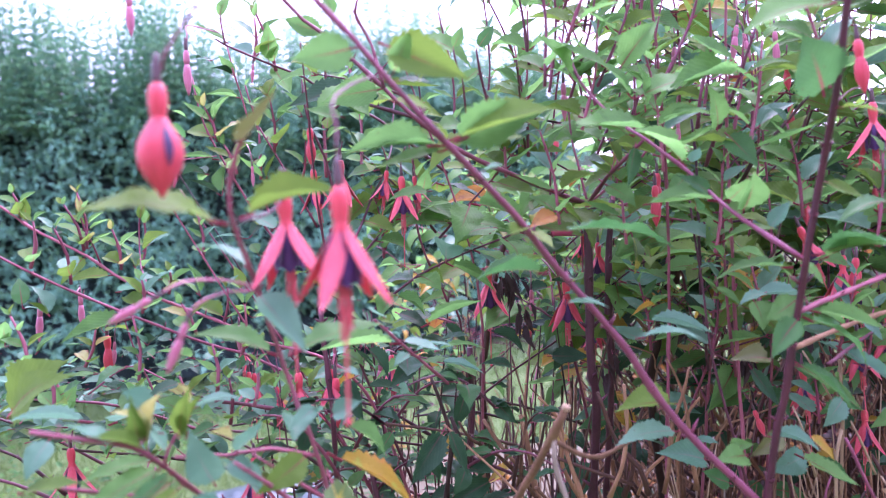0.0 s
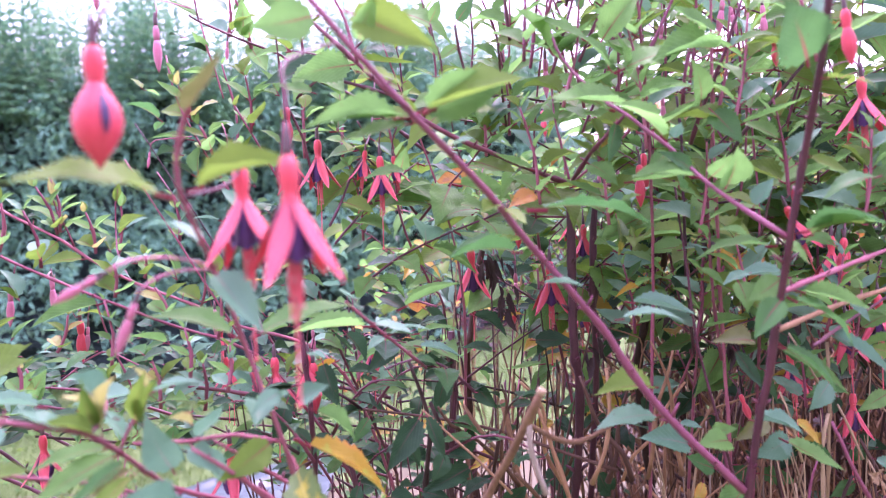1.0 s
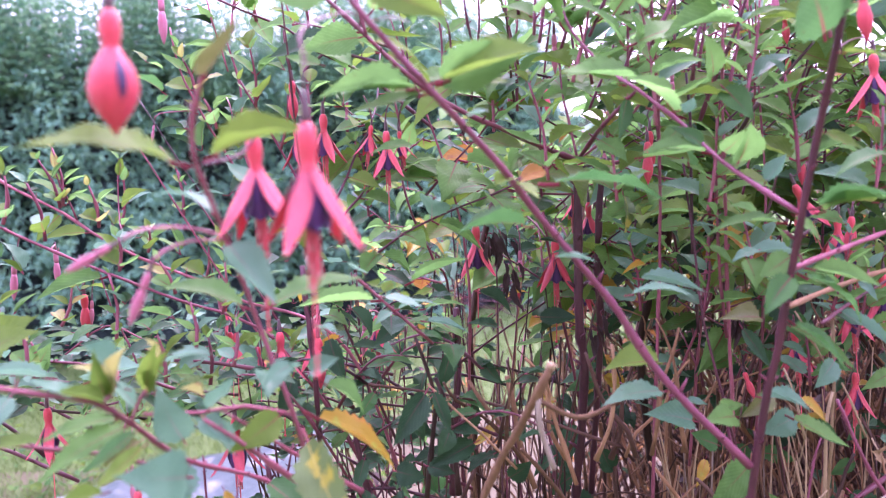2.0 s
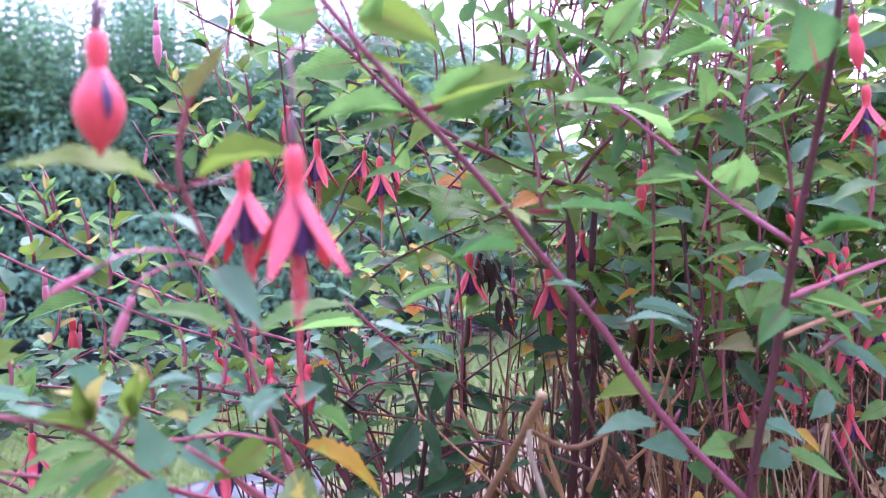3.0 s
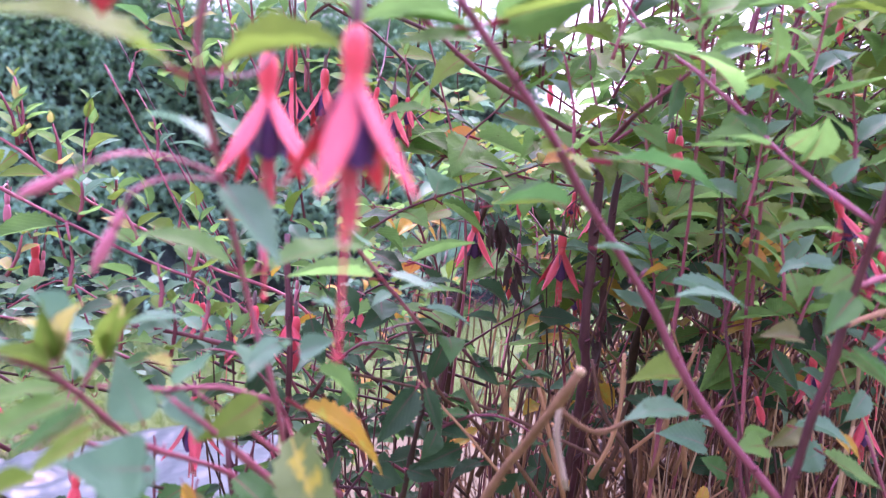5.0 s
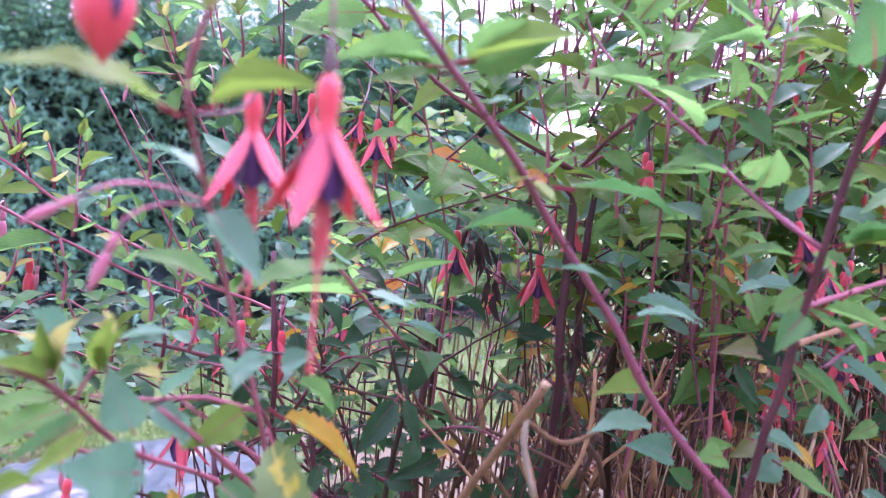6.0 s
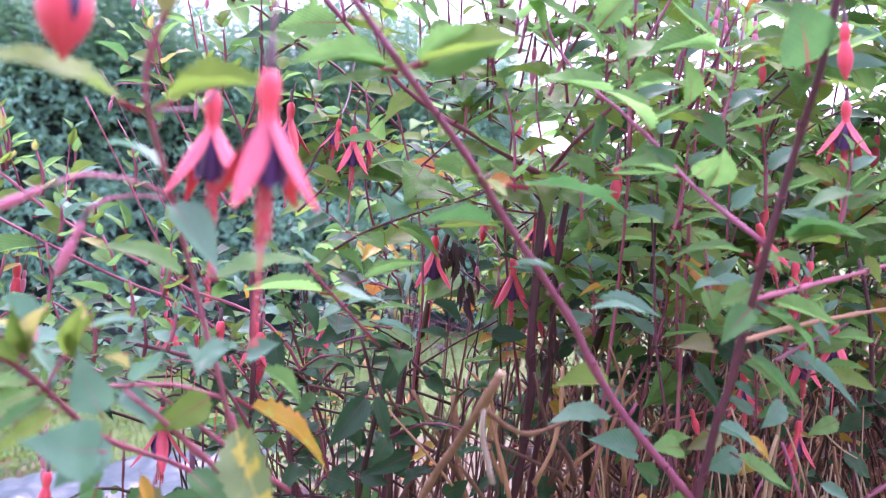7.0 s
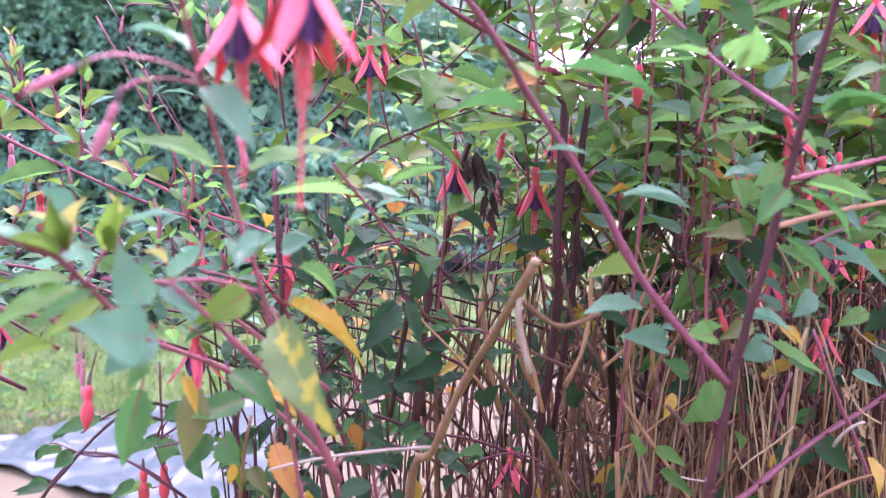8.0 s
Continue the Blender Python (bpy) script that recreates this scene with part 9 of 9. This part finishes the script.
# thick dry stalks that lean across one another
for k in range(64):
    q = Vector((rng.uniform(0.06, 0.66), rng.uniform(0.50, 0.66), rng.uniform(0.10, 0.35)))
    end = q + Vector((rng.gauss(0.01, 0.13), rng.uniform(-0.02, 0.05), rng.uniform(0.28, 0.46)))
    end.z, end.y, end.x = min(end.z, 0.70), max(end.y, 0.49), max(end.x, 0.09)
    foot = Vector((q.x - (end.x - q.x) * 0.5, q.y + 0.03, 0.0))
    stem("cane", [tuple(foot)] + kinked(q, end, 4, 0.010), rng.uniform(0.0018, 0.0028), rng.uniform(0.0007, 0.0012), rng.choice(("dead", "brown", "brown", "brown", "bark", "purple")), middle, 0.018, 7)

# dark leaf colours put shade low on the canes, brown leaves deeper in
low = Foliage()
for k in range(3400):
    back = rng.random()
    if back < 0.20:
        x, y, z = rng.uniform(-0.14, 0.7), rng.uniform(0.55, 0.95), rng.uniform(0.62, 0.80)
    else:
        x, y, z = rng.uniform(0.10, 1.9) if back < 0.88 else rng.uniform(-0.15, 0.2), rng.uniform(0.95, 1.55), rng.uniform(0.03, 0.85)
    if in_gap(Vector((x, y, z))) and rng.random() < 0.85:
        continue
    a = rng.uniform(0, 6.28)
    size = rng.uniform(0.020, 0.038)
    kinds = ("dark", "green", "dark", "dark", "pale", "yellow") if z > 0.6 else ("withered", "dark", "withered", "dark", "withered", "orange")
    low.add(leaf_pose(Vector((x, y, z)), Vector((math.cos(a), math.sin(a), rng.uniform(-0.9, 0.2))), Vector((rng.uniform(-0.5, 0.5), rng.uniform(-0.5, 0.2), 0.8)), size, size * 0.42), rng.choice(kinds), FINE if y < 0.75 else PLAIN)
# larger dark leaves paint more shade between the low stems
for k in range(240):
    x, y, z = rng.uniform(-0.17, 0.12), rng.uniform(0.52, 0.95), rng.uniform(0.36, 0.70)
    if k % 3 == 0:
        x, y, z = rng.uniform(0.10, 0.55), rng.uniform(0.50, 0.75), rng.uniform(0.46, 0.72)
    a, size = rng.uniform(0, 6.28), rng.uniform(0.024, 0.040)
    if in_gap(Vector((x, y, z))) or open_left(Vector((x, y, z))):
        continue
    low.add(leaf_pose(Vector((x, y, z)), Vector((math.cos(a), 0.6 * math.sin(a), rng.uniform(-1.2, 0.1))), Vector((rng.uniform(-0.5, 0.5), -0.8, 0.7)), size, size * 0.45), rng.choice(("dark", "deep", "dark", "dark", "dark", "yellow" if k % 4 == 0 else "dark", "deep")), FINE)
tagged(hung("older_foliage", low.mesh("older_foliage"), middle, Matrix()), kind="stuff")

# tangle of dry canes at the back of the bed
tv, tf, tangle_shade = [], [], []
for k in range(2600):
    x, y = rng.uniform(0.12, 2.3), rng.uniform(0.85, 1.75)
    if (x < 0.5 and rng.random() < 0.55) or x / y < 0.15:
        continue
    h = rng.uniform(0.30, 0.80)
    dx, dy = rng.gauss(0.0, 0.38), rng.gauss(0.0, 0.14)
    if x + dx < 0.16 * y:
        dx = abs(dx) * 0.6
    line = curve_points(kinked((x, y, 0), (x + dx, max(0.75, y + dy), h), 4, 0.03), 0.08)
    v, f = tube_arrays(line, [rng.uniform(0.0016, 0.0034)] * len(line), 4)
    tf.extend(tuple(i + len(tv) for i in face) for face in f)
    # three canes in five take dark bark as the tangle's inner shade
    tangle_shade.extend([k % 5 > 1] * len(f))
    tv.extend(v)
thicket = new("dry_thicket", smooth_mesh("dry_thicket", tv, tf, [BARK["brown"], BARK["bark"]], tangle_shade))
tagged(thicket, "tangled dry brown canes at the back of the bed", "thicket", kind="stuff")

# dry grass among the canes
straw_v, straw_f = [], []
for k in range(70):
    x, y = rng.uniform(0.18, 0.72), rng.uniform(0.50, 0.95)
    h = rng.uniform(0.45, 0.80)
    dx, dy = rng.uniform(-0.12, 0.12), rng.uniform(-0.05, 0.06)
    line = curve_points([(x, y, 0), (x + dx * 0.3, y + dy * 0.3, h * 0.55), (x + dx, y + max(dy, 0.47 - y), h)], 0.05)
    v, f = tube_arrays(line, [0.0011 * (1 - 0.6 * i / len(line)) for i in range(len(line))], 4)
    straw_f.extend(tuple(i + len(straw_v) for i in face) for face in f)
    straw_v.extend(v)
straw = new("dry_grass", smooth_mesh("dry_grass", straw_v, straw_f, [BARK["straw"]]))
tagged(straw, "straw-coloured dry grass stalks among the stems", "dry grass", kind="stuff")

# leaf litter and low dark leaves
litter = Foliage()
for k in range(900):
    x, y = rng.uniform(-0.5, 1.5), rng.uniform(0.35, 1.5)
    a = rng.uniform(0, 6.28)
    litter.add(leaf_pose(Vector((x, y, 0.03 + rng.uniform(0, 0.02))), Vector((math.cos(a), math.sin(a), rng.uniform(-0.1, 0.2))), Vector((rng.uniform(-0.4, 0.4), rng.uniform(-0.4, 0.4), 1)), 0.035, 0.018), rng.choice(("withered", "orange", "withered", "withered", "yellow")))
ob = new("leaf_litter", litter.mesh("leaf_litter"))
tagged(ob, "brown and yellow fallen leaves on the soil", "leaf litter", kind="stuff")

# ---- white sheeting spread on the grass ----
def sheet_height(x, y):
    return 0.016 + 0.030 * abs(noise.noise((x * 5, y * 5, 5))) + 0.020 * abs(noise.noise((x * 13, y * 13, 1))) + 0.006 * abs(noise.noise((x * 31, y * 31, 4)))


cover_verts, cn, cm = [], 80, 36
for j in range(cm):
    for i in range(cn):
        u, v = i / (cn - 1), j / (cm - 1)
        near_edge = Vector((-1.02, 1.91, 0)).lerp(Vector((-0.30, 1.50, 0)), u)
        far_edge = Vector((-1.05, 2.03, 0)).lerp(Vector((-0.36, 2.62, 0)), u)
        q = near_edge.lerp(far_edge, v) + Vector((0.03 * noise.noise((u * 5, v * 5, 7)), 0.03 * noise.noise((u * 6, v * 3, 2)), 0))
        cover_verts.append((q.x, q.y, sheet_height(q.x, q.y)))
cover_faces = [(j * cn + i, j * cn + i + 1, (j + 1) * cn + i + 1, (j + 1) * cn + i) for j in range(cm - 1) for i in range(cn - 1)]
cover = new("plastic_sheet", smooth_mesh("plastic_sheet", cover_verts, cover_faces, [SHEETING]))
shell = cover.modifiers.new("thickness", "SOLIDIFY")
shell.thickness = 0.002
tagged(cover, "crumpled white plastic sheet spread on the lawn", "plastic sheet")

# ---- grass ----
gv, gf, guv, gn = [], [], [], 0
for k in range(42000):
    y = 2.0 + 3.6 * rng.random() ** 1.5
    x = rng.uniform(-0.75 * y - 0.3, 0.55 * y)
    if (x > -0.3 and y < 2.7) or (-1.07 < x < -0.30 and y < 2.04 + (x + 1.05) * 0.85):
        continue
    h = rng.uniform(0.015, 0.05) + 0.05 * max(0.0, noise.noise((x * 5, y * 5, 4)))
    a, lean = rng.uniform(0, 6.28), rng.uniform(0.2, 1.6) * h
    cx, cy, w = math.cos(a), math.sin(a), rng.uniform(0.0010, 0.0024)
    gv += [(x - cy * w, y + cx * w, 0), (x + cy * w, y - cx * w, 0), (x + cx * lean * 0.4 - cy * w, y + cy * lean * 0.4 + cx * w, h * 0.6), (x + cx * lean * 0.4 + cy * w, y + cy * lean * 0.4 - cx * w, h * 0.6), (x + cx * lean, y + cy * lean, h)]
    gf += [(gn, gn + 1, gn + 3, gn + 2), (gn + 2, gn + 3, gn + 4)]
    guv += [(0.35, 0.0), (0.65, 0.0), (0.4, 0.6), (0.6, 0.6), (0.5, 1.0)]
    gn += 5
grass = new("grass", smooth_mesh("grass", gv, gf, [GRASS], uvs=guv))
tagged(grass, "bright green uneven lawn grass", "grass", kind="stuff")

weeds = Foliage()
for k in range(3500):
    y = 2.05 + 1.6 * rng.random() ** 1.3
    x = rng.uniform(-0.75 * y - 0.2, -0.1)
    if -1.07 < x < -0.30 and y < 2.06 + (x + 1.05) * 0.85:
        continue
    if noise.noise((x * 3.5, y * 3.5, 9)) < -0.05:
        continue
    a, size = rng.uniform(0, 6.28), rng.uniform(0.015, 0.04)
    weeds.add(leaf_pose(Vector((x, y, rng.uniform(0.01, 0.06))), Vector((math.cos(a), math.sin(a), rng.uniform(0.0, 0.9))), Vector((rng.uniform(-0.4, 0.4), rng.uniform(-0.6, 0.1), 1)), size, size * rng.uniform(0.25, 0.6)), rng.choice(("deep", "lime", "green", "deep")))
tagged(new("weeds", weeds.mesh("weeds")), "low leafy weeds among the grass", "weeds", kind="stuff")

# ---- hedge behind the lawn ----
H0, H1, HEDGE_TOP, HEDGE_DEEP = Vector((-3.1, 2.99, 0)), Vector((0.9, 4.95, 0)), 1.50, 0.9
run = (H1 - H0)
face_out = Vector((run.y, -run.x, 0)).normalized()
hedge = thing("hedge", (H0 + H1) / 2, "tall dense dark green hedge with upright shoots along its top", "hedge")
HEDGE_LEAF = [leaf_arrays(s + 20, 4, 1, f, c, 0.0, 0.0) for s, (f, c) in enumerate(((0.5, 0.3), (0.35, 0.5), (0.6, 0.15)))]


def hedge_bulge(s, z):
    return 0.34 * noise.noise((s * 7, z * 1.8, 3)) + 0.16 * noise.noise((s * 22, z * 6.5, 8))


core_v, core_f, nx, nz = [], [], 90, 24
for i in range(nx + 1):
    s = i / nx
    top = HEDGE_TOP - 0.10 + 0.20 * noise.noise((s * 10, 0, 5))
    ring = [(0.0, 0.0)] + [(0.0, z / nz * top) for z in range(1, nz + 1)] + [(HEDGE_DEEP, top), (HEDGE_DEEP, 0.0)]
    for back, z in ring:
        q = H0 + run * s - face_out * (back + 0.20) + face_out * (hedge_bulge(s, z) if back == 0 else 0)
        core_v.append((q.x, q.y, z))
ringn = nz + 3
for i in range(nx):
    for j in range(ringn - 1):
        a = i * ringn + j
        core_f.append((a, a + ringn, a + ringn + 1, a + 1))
# near-black colour puts the hedge's inner shade into this shell
core_mesh = smooth_mesh("hedge_core", core_v, core_f, [ground_material("hedge_inside_shade", ((0.006, 0.016, 0.016), (0.022, 0.048, 0.044)), 8.0, 0.95, 0.8, 0.05, 40.0)])
hung("hedge_core", core_mesh, hedge, Matrix(), "dark shell standing in for the hedge's shaded inside")
green = Foliage()


def hedge_sprig(q, way, length, leaves, size, kinds):
    """A leafy sprig: pairs of leaves up a short twig that is hidden among them."""
    side = way.orthogonal().normalized()
    side.rotate(Matrix.Rotation(rng.uniform(0, 3.1), 3, way))
    for i in range(leaves):
        f = i / max(1, leaves - 1)
        p = q + way * (length * f) + Vector((rng.uniform(-0.008, 0.008), rng.uniform(-0.008, 0.008), 0))
        side.rotate(Matrix.Rotation(1.57 + rng.uniform(-0.5, 0.5), 3, way))
        for s in (1, -1):
            out = (side * s + way * (0.35 + 0.9 * f) + Vector((0, 0, -0.10))).normalized()
            big = size * (1.05 - 0.5 * f) * rng.uniform(0.7, 1.15)
            green.add(leaf_pose(p, out, way + Vector((rng.uniform(-0.3, 0.3), rng.uniform(-0.3, 0.1), 0.5)), big, big * rng.uniform(0.36, 0.50)), rng.choice(kinds), HEDGE_LEAF)


for k in range(3600):
    s, z = rng.random(), HEDGE_TOP * rng.random() ** 0.9
    if z < 0.30 and rng.random() < 0.8:
        continue
    bulge = hedge_bulge(s, z)
    q = H0 + run * s + face_out * (bulge - 0.12 - 0.06 * rng.random())
    q.z = z
    way = (face_out * rng.uniform(0.5, 1.0) + Vector((rng.uniform(-0.6, 0.6), 0, rng.uniform(-0.1, 0.9)))).normalized()
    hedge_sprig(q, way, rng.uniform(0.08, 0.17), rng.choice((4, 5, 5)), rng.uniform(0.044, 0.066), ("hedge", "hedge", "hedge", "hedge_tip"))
# upright summer shoots along the top, with sky between them
for k in range(1800):
    s = rng.random()
    back = rng.uniform(-0.08, 0.60)
    q = H0 + run * s - face_out * back
    q.z = HEDGE_TOP - 0.20 + 0.20 * noise.noise((s * 10, 0, 5))
    tall = max(0.22, 0.63 - 0.16 * s + 0.34 * noise.noise((s * 30, 3, back * 2)) + 0.14 * rng.uniform(-1, 1))
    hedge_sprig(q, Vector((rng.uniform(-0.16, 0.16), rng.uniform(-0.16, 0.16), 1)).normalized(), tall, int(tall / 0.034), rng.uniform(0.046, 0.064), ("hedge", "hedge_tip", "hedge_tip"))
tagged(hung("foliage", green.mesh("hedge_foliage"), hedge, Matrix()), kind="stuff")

# ---- far trees on the horizon ----
fv, ff = [], []
cols = 240
for i in range(cols + 1):
    a = radians(-70 + 140 * i / cols)
    top = 3.2 + 1.6 * noise.noise((a * 7, 1, 0)) + 0.7 * noise.noise((a * 40, 2, 0))
    for z in (0.0, top * 0.6, top * 0.9, top):
        far = 26 + (0.0 if z < top * 0.8 else 2.5)
        fv.append((math.sin(a) * far, math.cos(a) * far, z))
for i in range(cols):
    for j in range(3):
        ff.append((i * 4 + j, i * 4 + 4 + j, i * 4 + 5 + j, i * 4 + 1 + j))
trees = new("backdrop_trees", smooth_mesh("backdrop_trees", fv, ff, [FAR_TREES]))
tagged(trees, "low dark line of distant trees", "trees", kind="structure")
